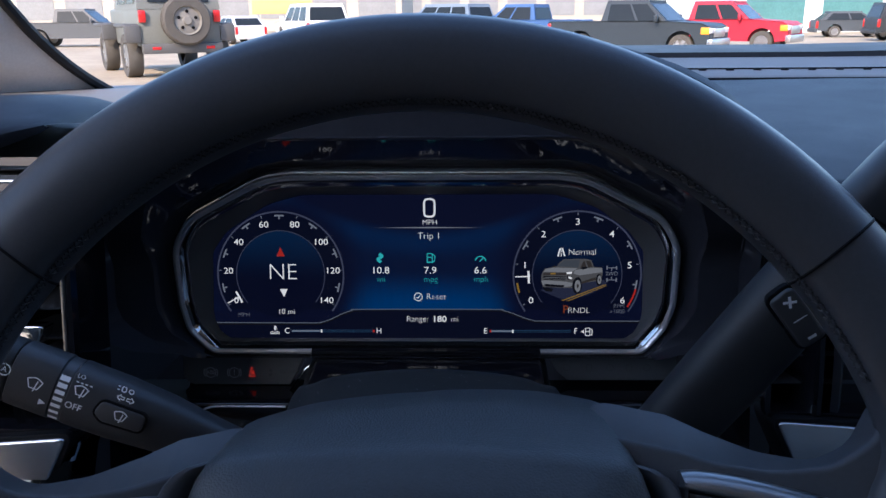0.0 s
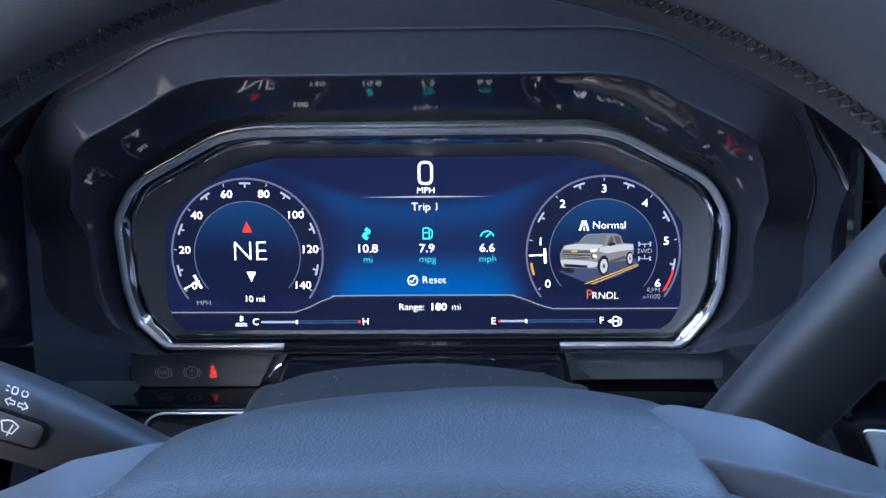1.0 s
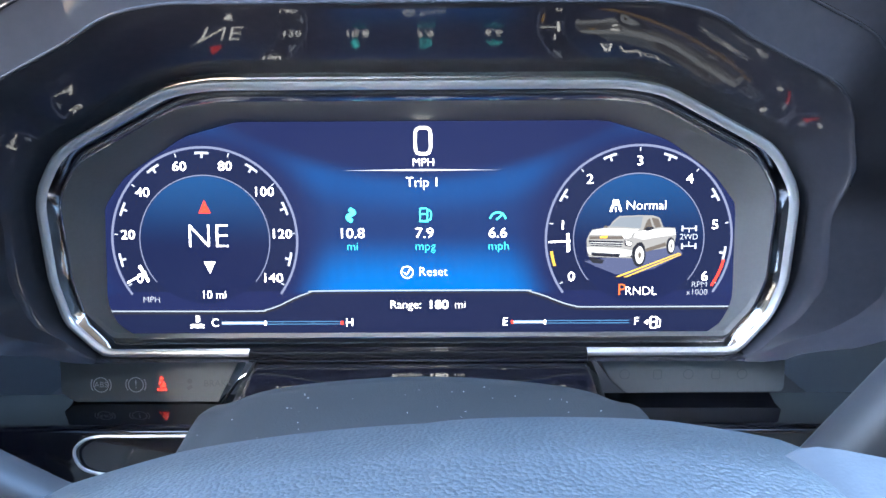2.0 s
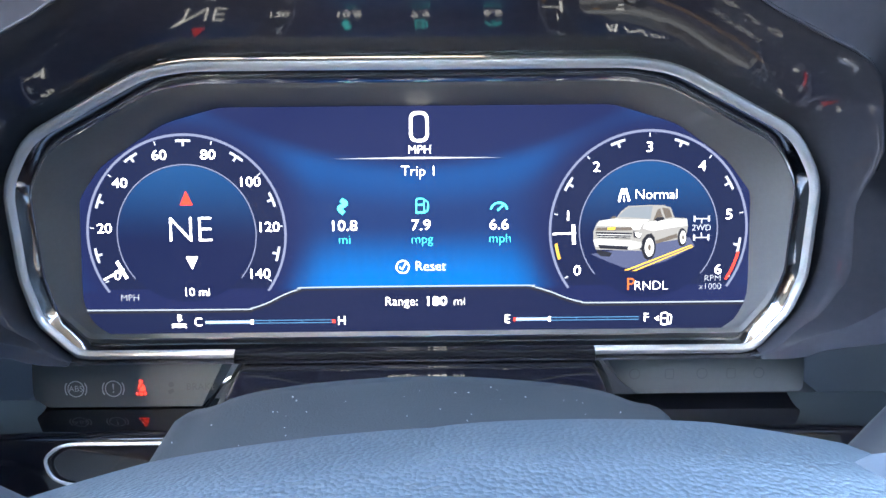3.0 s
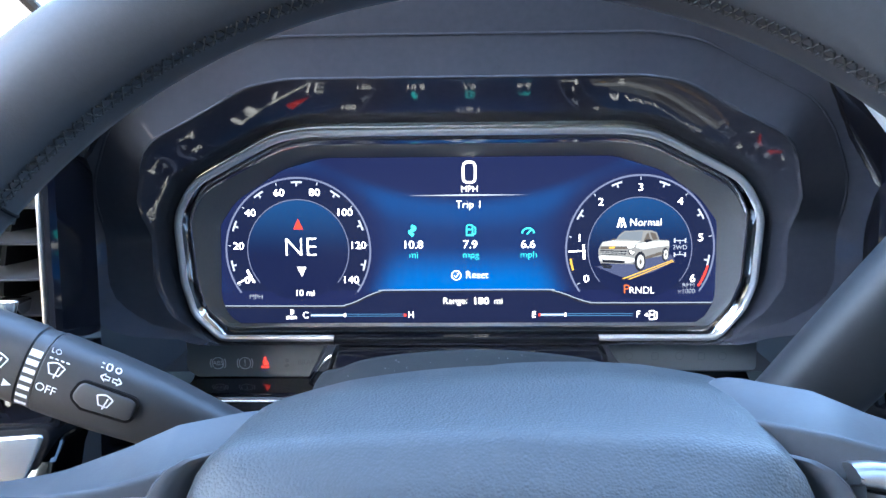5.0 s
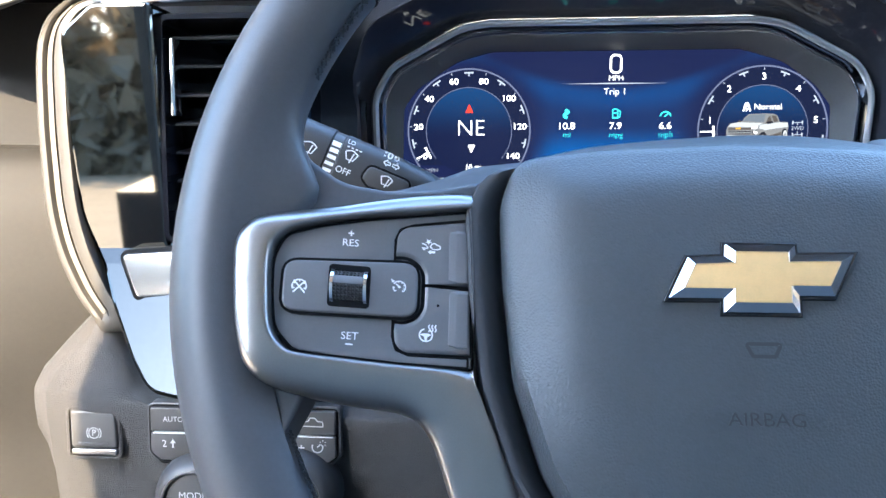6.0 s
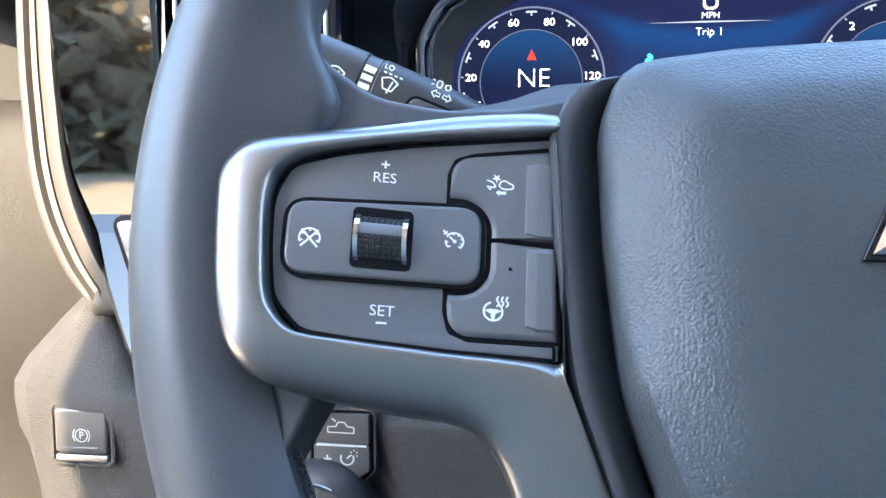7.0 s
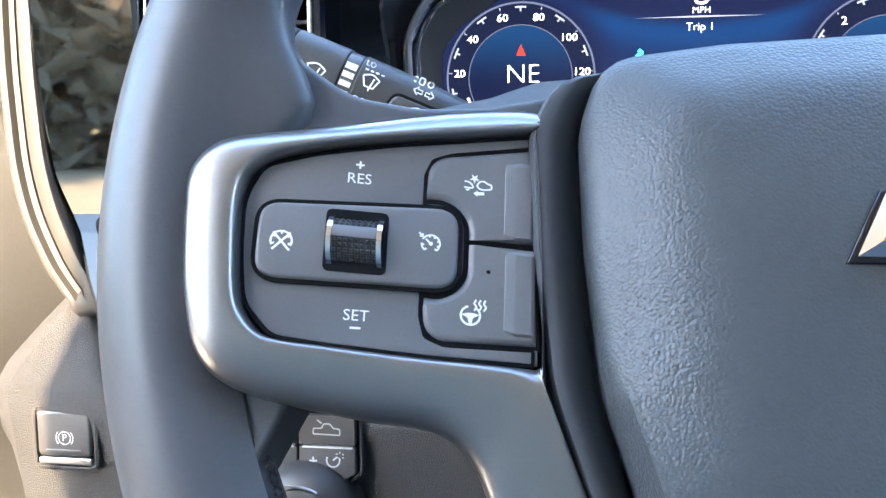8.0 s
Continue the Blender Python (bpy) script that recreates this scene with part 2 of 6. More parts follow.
def curve(pts, n=6, closed=False):
    """A smooth line through the points."""
    p = [Vector(q) for q in pts]
    m, out = len(p), []
    for i in range(m if closed else m - 1):
        a = p[i - 1] if closed or i else p[0] * 2 - p[1]
        b, c = p[i], p[(i + 1) % m]
        d = p[(i + 2) % m] if closed or i + 2 < m else c * 2 - b
        for k in range(n):
            t = k / n
            out.append(tuple(0.5 * (2 * b + (c - a) * t + (2 * a - 5 * b + 4 * c - d) * t * t + (3 * b - a - 3 * c + d) * t ** 3)))
    if not closed:
        out.append(tuple(p[-1]))
    return out


def loft(bm, loops, closed=True, cap0=False, cap1=False):
    rings = [[bm.verts.new(v) for v in lp] for lp in loops]
    n = len(rings[0])
    for a, b in zip(rings, rings[1:]):
        for i in range(n if closed else n - 1):
            j = (i + 1) % n
            bm.faces.new((a[i], a[j], b[j], b[i]))
    if cap0:
        bm.faces.new(rings[0][::-1])
    if cap1:
        bm.faces.new(rings[-1])
    return rings


def prism(bm, pts, z0, z1, r=0.0, seg=3, back=False):
    """A plate with the given outline from z0 up to z1, its upper edge rounded by r."""
    pts = ccw(pts)

    def holds(d):
        q = inset(pts, d)
        return all((Vector(q[i]) - Vector(q[i - 1])).dot(Vector(pts[i]) - Vector(pts[i - 1])) >= 0 for i in range(len(pts)))
    while r > 1e-5 and not holds(r):
        r *= 0.8
    loops = [[(x, y, z0) for x, y in pts], [(x, y, z1 - r) for x, y in pts]]
    if r:
        for k in range(1, seg + 1):
            a = math.pi / 2 * k / seg
            loops.append([(x, y, z1 - r + r * math.sin(a)) for x, y in inset(pts, r * (1 - math.cos(a)))])
    loft(bm, loops, cap0=back, cap1=True)
    return bm


def ribbon(bm, pts, w, z, closed=False):
    """A flat line of width w at height z."""
    p = [Vector(q[:2]) for q in pts]
    n, left, right = len(p), [], []
    for i in range(n):
        a = p[i - 1] if closed or i else p[0]
        b = p[(i + 1) % n] if closed or i < n - 1 else p[-1]
        d = (b - a)
        d = d.normalized() if d.length > 1e-9 else Vector((1, 0))
        o = Vector((-d.y, d.x)) * w / 2
        left.append(bm.verts.new((*(p[i] + o), z)))
        right.append(bm.verts.new((*(p[i] - o), z)))
    for i in range(n if closed else n - 1):
        j = (i + 1) % n
        bm.faces.new((right[i], right[j], left[j], left[i]))
    return bm


def arc(cx, cy, r, a0, a1, n=24):
    """Points on an arc; degrees clockwise from the top."""
    return [(cx + r * math.sin(radians(a0 + (a1 - a0) * k / n)), cy + r * math.cos(radians(a0 + (a1 - a0) * k / n))) for k in range(n + 1)]


def plate(bm, pts, z):
    bm.faces.new([bm.verts.new((x, y, z)) for x, y in ccw(pts)])
    return bm


def rect(x0, y0, x1, y1):
    return [(x0, y0), (x1, y0), (x1, y1), (x0, y1)]


def tube(bm, pts, radius, n=10, flat=1.0, cap=True):
    """A tube along a 3D line; radius one number or one for each point; flat squeezes it along the second axis."""
    p = [Vector(q) for q in pts]
    loops, up = [], None
    for i, q in enumerate(p):
        d = (p[min(i + 1, len(p) - 1)] - p[max(i - 1, 0)]).normalized()
        if up is None:
            up = d.cross(Vector((0, 0, 1)) if abs(d.z) < 0.9 else Vector((0, 1, 0))).normalized()
        up = (up - d * up.dot(d)).normalized()
        side = d.cross(up)
        r = radius[i] if isinstance(radius, (list, tuple)) else radius
        loops.append([tuple(q + up * r * flat * math.cos(2 * math.pi * k / n) + side * r * math.sin(2 * math.pi * k / n)) for k in range(n)])
    loft(bm, loops, cap0=cap, cap1=cap)
    return bm


def box(bm, x0, x1, y0, y1, z0, z1, r=0.0, seg=2):
    made = bmesh.ops.create_cube(bm, size=1.0)["verts"]
    for v in made:
        v.co = Vector(((x0 + x1) / 2 + v.co.x * (x1 - x0), (y0 + y1) / 2 + v.co.y * (y1 - y0), (z0 + z1) / 2 + v.co.z * (z1 - z0)))
    if r:
        edges = list({e for v in made for e in v.link_edges})
        bmesh.ops.bevel(bm, geom=edges, offset=r, segments=seg, affect="EDGES", profile=0.5)
    return bm


def bmn():
    return bmesh.new()


def text(name, body, size, x, y, mat, parent, z=0.0, bold=0.0, align="CENTER", wide=1.0, thick=0.0, shape=None, label=""):
    """Flat letters in the built-in font, centred on x, y; size is the height of a capital."""
    data = bpy.data.curves.new(name, "FONT")
    data.body, data.size, data.align_x, data.align_y = body, size / 0.70, align, "CENTER"
    data.offset, data.extrude, data.resolution_u = (bold - (0.028 if mat.name.startswith("lit") else 0.0)) * size, thick, 3
    tmp = bpy.data.objects.new(name, data)
    me = bpy.data.meshes.new_from_object(tmp)
    bpy.data.objects.remove(tmp)
    bpy.data.curves.remove(data)
    me.name = name
    for v in me.vertices:
        v.co = Vector((x + v.co.x * wide, y + v.co.y, z + v.co.z))
        if shape:
            v.co = Vector(shape(v.co))
    me.materials.clear()
    me.materials.append(mat)
    ob = new(name, me)
    ob.parent = parent
    if label:
        tagged(ob, label)
    return ob


# ---- instrument cluster ----
PANEL = CAR @ Matrix.Rotation(radians(90), 4, "X")   # x right, y up, z towards the driver, on the glass
RING = [(-0.164, -0.016, 0.02), (-0.164, 0.022, 0.030), (-0.152, 0.042, 0.030), (-0.103, 0.067, 0.05), (-0.084, 0.0695, 0.05), (0.082, 0.0695, 0.05),
        (0.101, 0.067, 0.05), (0.150, 0.042, 0.030), (0.162, 0.022, 0.030), (0.162, -0.018, 0.02), (0.157, -0.034, 0.012), (0.143, -0.0525, 0.010),
        (-0.145, -0.0525, 0.010), (-0.160, -0.036, 0.012)]


def ring_c(y):
    """How far the ring stands in front of the glass at the height y."""
    return 0.013 + 0.026 * (y + 0.0525) / 0.122


def cluster():
    top = thing("instrument_cluster", PANEL, "wide digital instrument cluster, lit, in a chrome-rimmed black hood", "instrument cluster")
    ring = ccw(fillet(RING, 0.01, 6))
    n = 160
    ring = resample(ring, n)
    glass = ccw(fillet([(-0.147, -0.030, 0.02), (-0.146, 0.016, 0.006), (-0.136, 0.030, 0.02), (-0.108, 0.048, 0.03), (-0.084, 0.0545, 0.02), (0.084, 0.0545, 0.02),
                        (0.112, 0.046, 0.03), (0.134, 0.030, 0.02), (0.1445, 0.016, 0.006), (0.1445, -0.030, 0.02), (0.139, -0.040, 0.006), (0.128, -0.0475, 0.008), (-0.130, -0.0475, 0.008), (-0.142, -0.040, 0.006)], 0.01, 6))
    part("screen", plate(bmn(), glass, 0.0), SCREEN, top, "glowing dark blue display screen")
    # bezel wall between screen and ring
    inner = inset(ring, 0.0065)
    g2 = resample(glass, n)
    # match starting points by angle
    def turned(lp, ref):
        k = min(range(len(lp)), key=lambda i: (lp[i][0] - ref[0]) ** 2 + (lp[i][1] - ref[1]) ** 2)
        return lp[k:] + lp[:k]
    g2 = turned(g2, ring[0])
    wall = bmn()
    loft(wall, [[(x, y, 0.0002) for x, y in inset(g2, 0.0005)], [(x, y, 0.0015) for x, y in g2],
                [(x, y, ring_c(y) - 0.0075) for x, y in inset(ring, 0.0105)], [(x, y, ring_c(y) - 0.006) for x, y in inset(ring, 0.0085)]])
    part("bezel", wall, BEZEL, top, "matt dark grey sloping bezel")
    band = bmn()
    loft(band, [[(x, y, ring_c(y) - 0.006) for x, y in inset(ring, 0.0086)], [(x, y, ring_c(y) - 0.0048) for x, y in inset(ring, 0.0080)],
                [(x, y, ring_c(y) - 0.001) for x, y in inset(ring, 0.0042)]])
    part("inner_band", band, DARKCHROME, top, "dark reflective band")
    rim = bmn()
    loft(rim, [[(x, y, ring_c(y) + dz) for x, y in (inset(ring, d) if d else ring)] for d, dz in
               ((0.0045, -0.0012), (0.0042, -0.0003), (0.0035, 0.0005), (0.0026, 0.0011), (0.0015, 0.0010), (0.0007, 0.0003), (0.0002, -0.0008), (0.0, -0.0022), (0.0, -0.009))])
    part("chrome_ring", rim, RIMSILVER, top, "polished chrome rim")

    # black brow that covers the rim's foot above the column
    brow = bmn()
    loft(brow, [[(x, y, z) for x in (-0.0775, -0.0760, 0.0730, 0.0745)] for y, z in ((-0.0476, 0.0090), (-0.0478, 0.0128), (-0.0490, 0.0158), (-0.0510, 0.0164), (-0.0530, 0.0158), (-0.0542, 0.0080))], closed=False)
    # Dark chrome tube stands in for the highlight along the bridge's crest.
    crest = curve([(-0.0925, -0.0760), (-0.0850, -0.0655), (-0.0800, -0.0595), (-0.0720, -0.0570), (-0.0580, -0.0560), (0.0, -0.0560), (0.0560, -0.0560), (0.0680, -0.0580), (0.0760, -0.0660), (0.0815, -0.0760)], 6)
    part("bridge_highlight", tube(bmn(), [(x, y, 0.0185) for x, y in crest], 0.0006, 8), DARKCHROME, top, "highlight along the black panel's crest, laid on as a thin tube")
    part("brow", brow, PIANO, top, "glossy black brow under the screen")

    # screen graphics
    z1, z2, z3 = 0.0003, 0.0005, 0.0007
    for side, cx in (("speedometer", -0.1), ("tachometer", 0.1)):
        bm = bmn()
        ribbon(bm, arc(cx, 0, 0.0427, -126, 126, 72), 0.0011, z2)
        part(side + "_ring", bm, LIT_DIM, top)
        bm = bmn()
        plate(bm, arc(cx, 0, 0.0418, -125, 125, 60), z1)
        part(side + "_face", bm, LIT_DARK, top)
        part(side + "_disc", plate(bmn(), arc(cx, 0, 0.0296, -180, 174, 60), z1 + 0.00005), DISC, top)
        bm = bmn()
        ribbon(bm, arc(cx, 0, 0.0300, -130, 130, 60), 0.0005, z2)
        part(side + "_inner_ring", bm, LIT_DIM, top)
    for cx, angles in ((-0.1, [0, 34.286, -34.286, 68.571, -68.571, 102.857, -102.857]), (0.1, [20, -20, 60, -60, 100])):
        for a in angles:
            bm = bmn()
            ribbon(bm, arc(cx, 0, 0.0402, a - 4.6, a + 4.6, 6), 0.0011, z2)
            ribbon(bm, [arc(cx, 0, r, a, a, 1)[0] for r in (0.0378, 0.0398)], 0.0010, z2)
            part("dial_tick", bm, LIT_GREY, top)
    for cx, step, k0 in ((-0.1, 34.286, -3.5), (0.1, 40, -3)):
        for k in range(8 if cx < 0 else 7):
            a = (k0 + k) * step
            part("fine_tick", ribbon(bmn(), [arc(cx, 0, r, a, a, 1)[0] for r in (0.0400, 0.0417)], 0.0005, z2), LIT_GREY, top)
    for k in range(8):
        a = radians(-120 + k * 34.286)
        text("dial_number", str(k * 20), 0.0042, -0.1 + 0.0355 * math.sin(a), 0.0355 * math.cos(a), LIT, top, z2, bold=0.035, wide=1.12)
    for k in range(7):
        a = radians(-120 + k * 40)
        text("dial_number", str(k), 0.0044, 0.1 + 0.0355 * math.sin(a), 0.0355 * math.cos(a), LIT, top, z2, bold=0.03, wide=1.12)
    for cx, a in ((-0.1, -118), (0.1, -92)):
        needle = bmn()
        ribbon(needle, arc(cx, 0, 0.0315, a, a + 1, 1)[:1] + arc(cx, 0, 0.0415, a, a + 1, 1)[:1], 0.0008, z3)
        ribbon(needle, [arc(cx, 0, r, a - 1 if cx > 0 else a, 0, 1)[0] for r in (0.0318, 0.0332)], 0.0085, z3)
        part("needle", needle, LIT, top)
    part("redline", ribbon(bmn(), arc(0.1, 0, 0.0405, 104, 123, 12), 0.0012, z3), LIT_RED, top)
    part("idle_mark", ribbon(bmn(), arc(0.1, 0, 0.0405, -108, -98, 8), 0.0013, z3), LIT_YELLOW, top)
    text("heading", "NE", 0.0112, -0.0985, 0.0015, LIT, top, z2, bold=0.0)
    part("heading_arrow", plate(bmn(), [(-0.1025, 0.0125), (-0.0968, 0.0125), (-0.0997, 0.0188)], z2), LIT_RED, top)
    part("heading_tail", plate(bmn(), [(-0.1008, -0.0098), (-0.0955, -0.0098), (-0.0981, -0.0155)], z2), LIT, top)
    text("distance", "10 mi", 0.0037, -0.0967, -0.0255, LIT, top, z2, bold=0.02)
    text("unit_small", "MPH", 0.0029, -0.1258, -0.0277, LIT_GREY, top, z2)
    zero = bmn()
    ribbon(zero, fillet(rect(-0.0025, 0.0392, 0.0045, 0.0510), 0.0030, 6), 0.0013, z2, closed=True)
    part("speed_figure", zero, LIT, top)
    text("speed_unit", "MPH", 0.0036, 0.0012, 0.0353, LIT, top, z2, bold=0.01)
    part("divider", plate(bmn(), [(-0.036, 0.0318), (0.0, 0.0314), (0.037, 0.0318), (0.0, 0.0324)], z2), LIT_GREY, top)
    text("trip_title", "Trip 1", 0.0044, 0.0008, 0.0262, LIT, top, z2, bold=0.01)
    for x, v, u in ((-0.0322, "10.8", "mi"), (0.0014, "7.9", "mpg"), (0.0352, "6.6", "mph")):
        text("trip_value", v, 0.0046, x, 0.0028, LIT, top, z2, bold=0.03, wide=1.1)
        text("trip_unit", u, 0.0040, x + 0.0004, -0.0032, LIT_TEAL, top, z2)
    road = bmn()
    ribbon(road, curve([(-0.0330, 0.0142), (-0.0310, 0.0125), (-0.0338, 0.0105), (-0.0318, 0.0084)]), 0.0020, z2)
    part("road_icon", road, LIT_TEAL, top)
    pump = bmn()
    ribbon(pump, fillet(rect(-0.0006, 0.0086, 0.0028, 0.0144), 0.0008), 0.0006, z2, closed=True)
    ribbon(pump, [(0.0000, 0.0118), (0.0022, 0.0118)], 0.0007, z2)
    ribbon(pump, curve([(0.0032, 0.0138), (0.0045, 0.0125), (0.0042, 0.0092), (0.0030, 0.0092)]), 0.0006, z2)
    ribbon(pump, [(-0.0010, 0.0084), (0.0034, 0.0084)], 0.0007, z2)
    part("pump_icon", pump, LIT_TEAL, top)
    gauge = bmn()
    ribbon(gauge, arc(0.0352, 0.0088, 0.0036, -80, 80, 16), 0.0008, z2)
    ribbon(gauge, [(0.0345, 0.0090), (0.0370, 0.0112)], 0.0008, z2)
    part("gauge_icon", gauge, LIT_TEAL, top)
    check = bmn()
    ribbon(check, arc(-0.0068, -0.0152, 0.0027, 0, 345, 24), 0.0005, z2, closed=True)
    ribbon(check, [(-0.0082, -0.0152), (-0.0071, -0.0164), (-0.0054, -0.0138)], 0.0005, z2)
    part("check_icon", check, LIT, top)
    text("reset", "Reset", 0.0042, 0.0053, -0.0151, LIT, top, z2)
    text("range_word", "Range:", 0.0039, -0.0076, -0.0305, LIT, top, z2, bold=0.01)
    text("range_value", "180", 0.0040, 0.0075, -0.0306, LIT, top, z2, bold=0.05, wide=1.15)
    text("range_unit", "mi", 0.0039, 0.0178, -0.0306, LIT, top, z2)
    # silver line over the lower bar
    line = [(-0.1468, -0.0330), (-0.080, -0.0332), (-0.073, -0.0327), (-0.066, -0.0304), (-0.059, -0.0270), (-0.052, -0.0246), (-0.044, -0.0238), (0.042, -0.0238), (0.050, -0.0245), (0.057, -0.0265), (0.064, -0.0293), (0.071, -0.0313), (0.079, -0.0318), (0.1448, -0.0318)]
    part("silver_line", ribbon(bmn(), curve(line, 8), 0.0006, z2), LIT_SILVER, top)
    part("lower_bar", plate(bmn(), [(x, y - 0.0006) for x, y in line] + [(0.139, -0.041), (0.128, -0.0473), (-0.130, -0.0473), (-0.142, -0.041)], z1), LIT_DARK, top)
    part("line_shadow", ribbon(bmn(), [(x, y - 0.0010) for x, y in curve(line, 8)], 0.0010, z2), TRUCK_DARK, top)
    for x0, x1, xf, a, b in ((-0.0935, -0.0370, -0.0730, "C", "H"), (0.0418, 0.0965, 0.0572, "E", "F")):
        g = bmn()
        ribbon(g, [(x0, -0.0388), (xf, -0.0388)], 0.0013, z2)
        part("gauge_fill", g, LIT_GREY, top)
        g = bmn()
        ribbon(g, [(x0, -0.0382), (x1, -0.0382)], 0.0003, z2)
        ribbon(g, [(x0, -0.0394), (x1, -0.0394)], 0.0003, z2)
        for k in (0.5, 0.75):
            ribbon(g, [(x0 + (x1 - x0) * k, -0.0394), (x0 + (x1 - x0) * k, -0.0382)], 0.0004, z2)
        part("gauge_scale", g, LIT_BLUE, top)
        part("gauge_pointer", ribbon(bmn(), [(xf, -0.0399), (xf, -0.0377)], 0.0010, z3), LIT, top)
        part("gauge_end", plate(bmn(), rect(x0 - 0.0004 if a == "E" else x1 - 0.001, -0.0396, x0 + 0.0008 if a == "E" else x1 + 0.0004, -0.0380), z3), LIT_RED, top)
        text("gauge_letter", a, 0.0038, x0 - 0.0031, -0.0388, LIT, top, z2, bold=0.03)
        text("gauge_letter", b, 0.0038, x1 + 0.0032, -0.0388, LIT, top, z2, bold=0.03)
    heat = bmn()
    ribbon(heat, [(-0.1050, -0.0385), (-0.1050, -0.0352)], 0.0010, z2)
    for k in range(3):
        ribbon(heat, [(-0.1050, -0.0358 - 0.0009 * k), (-0.1036, -0.0358 - 0.0009 * k)], 0.0004, z2)
    for k in range(2):
        ribbon(heat, [(-0.1082 + 0.0016 * i, -0.0398 - 0.0011 * k + (0.0004 if i % 2 else 0)) for i in range(5)], 0.0005, z2)
    part("coolant_icon", heat, LIT, top)
    fuel = bmn()
    ribbon(fuel, fillet(rect(0.1063, -0.0418, 0.1092, -0.0366), 0.0006), 0.0005, z2, closed=True)
    ribbon(fuel, [(0.1066, -0.0390), (0.1090, -0.0390)], 0.0005, z2)
    ribbon(fuel, curve([(0.1096, -0.0372), (0.1108, -0.0382), (0.1105, -0.0412), (0.1096, -0.0412)]), 0.0005, z2)
    plate(fuel, [(0.1033, -0.0391), (0.1052, -0.0378), (0.1052, -0.0404)], z2)
    part("fuel_icon", fuel, LIT, top)
    # right dial contents
    text("mode_word", "Normal", 0.0042, 0.1032, 0.0152, LIT, top, z2, bold=0.008)
    lane = bmn()
    for a, b in (((0.0870, 0.0124), (0.0886, 0.0180)), ((0.0916, 0.0124), (0.0898, 0.0180))):
        ribbon(lane, [a, b], 0.0010, z2)
    ribbon(lane, [(0.0893, 0.0124), (0.0892, 0.0144)], 0.0006, z2)
    ribbon(lane, [(0.0892, 0.0152), (0.0892, 0.0166)], 0.0005, z2)
    part("lane_icon", lane, LIT, top)
    drive = bmn()
    for y in (0.0046, -0.0036):
        ribbon(drive, [(0.1200, y), (0.1262, y)], 0.0005, z2)
        for x in (0.1200, 0.1262):
            ribbon(drive, [(x, y - 0.0013), (x, y + 0.0013)], 0.0009, z2)
    ribbon(drive, [(0.1231, -0.0036), (0.1231, -0.0014)], 0.0005, z2)
    ribbon(drive, [(0.1231, 0.0026), (0.1231, 0.0046)], 0.0005, z2)
    part("drive_icon", drive, LIT_GREY, top)
    text("drive_word", "2WD", 0.0026, 0.1231, 0.0006, LIT_GREY, top, z2, bold=0.02)
    text("gear_letter", "P", 0.0054, 0.0926, -0.0240, LIT_ORANGE, top, z2, bold=0.03)
    text("gear_letters", "RNDL", 0.0040, 0.1015, -0.0246, LIT, top, z2)
    text("unit_small", "RPM", 0.0028, 0.1285, -0.0216, LIT_GREY, top, z2)
    text("unit_small", "x1000", 0.0028, 0.1275, -0.0252, LIT_GREY, top, z2)
    # small picture of a pickup on a road
    def shape(name, pts, mat, z):
        part(name, plate(bmn(), [(0.1 + x / 1000, y / 1000) for x, y in pts], z), mat, top)
    shape("picture_body", [(-23.8, -5.4), (-24.0, -0.5), (-22.8, 2.5), (-21.6, 4.2), (-16.7, 4.9), (-13.7, 5.7), (-12.0, 8.1), (-9.1, 10.4), (0.4, 10.8), (6.6, 10.6), (9.5, 9.6), (11.2, 5.2), (16.6, 4.9), (17.1, 1.5), (16.6, -2.0), (12.7, -4.4), (2.9, -5.9), (0.4, -8.4), (-3.2, -9.1), (-22.8, -8.4)], TRUCK_TAN, z3)
    shape("picture_flank", [(-2.5, 0.7), (-1.5, 3.2), (1.9, 3.7), (11.0, 4.7), (16.6, 4.4), (16.8, 1.7), (9.0, 0.7), (1.9, -0.5)], TRUCK_LIGHT, z3 + 0.0001)
    shape("picture_bonnet", [(-22.5, 2.0), (-21.1, 3.9), (-15.5, 4.9), (0.4, 4.4), (-1.8, 3.2), (-3.5, 1.5), (-11.8, 1.7)], TRUCK_LIGHT, z3 + 0.0001)
    shape("picture_windscreen", [(-13.5, 5.7), (-8.9, 9.9), (1.7, 10.4), (0.7, 4.7), (-6.9, 5.4)], TRUCK_GLASS, z3 + 0.0002)
    shape("picture_side_window", [(1.9, 3.9), (3.6, 8.4), (4.8, 9.4), (6.1, 5.4), (4.8, 4.2)], TRUCK_SHADE, z3 + 0.0002)
    shape("picture_side_window", [(5.6, 9.6), (8.8, 9.1), (10.2, 5.4), (7.3, 4.9)], TRUCK_SHADE, z3 + 0.0002)
    shape("picture_mirror", [(2.4, 4.4), (3.6, 5.4), (6.6, 5.4), (6.8, 4.4), (3.6, 3.5)], TRUCK_DARK, z3 + 0.0003)
    shape("picture_mirror", [(-16.7, 5.2), (-15.5, 6.2), (-14.2, 5.9), (-14.7, 4.9)], TRUCK_SHADE, z3 + 0.0003)
    shape("picture_sill", [(3.1, -4.7), (12.2, -1.7), (12.7, -3.4), (3.4, -6.2)], TRUCK_SHADE, z3 + 0.0002)
    shape("picture_grille", [(-22.5, 1.2), (-6.9, 1.2), (-7.4, -0.2), (-23.0, -0.2)], TRUCK_SHADE, z3 + 0.0002)
    shape("picture_badge", [(-17.9, 1.2), (-14.2, 1.5), (-14.7, 0.2), (-17.9, 0.2)], LIT_YELLOW, z3 + 0.0003)
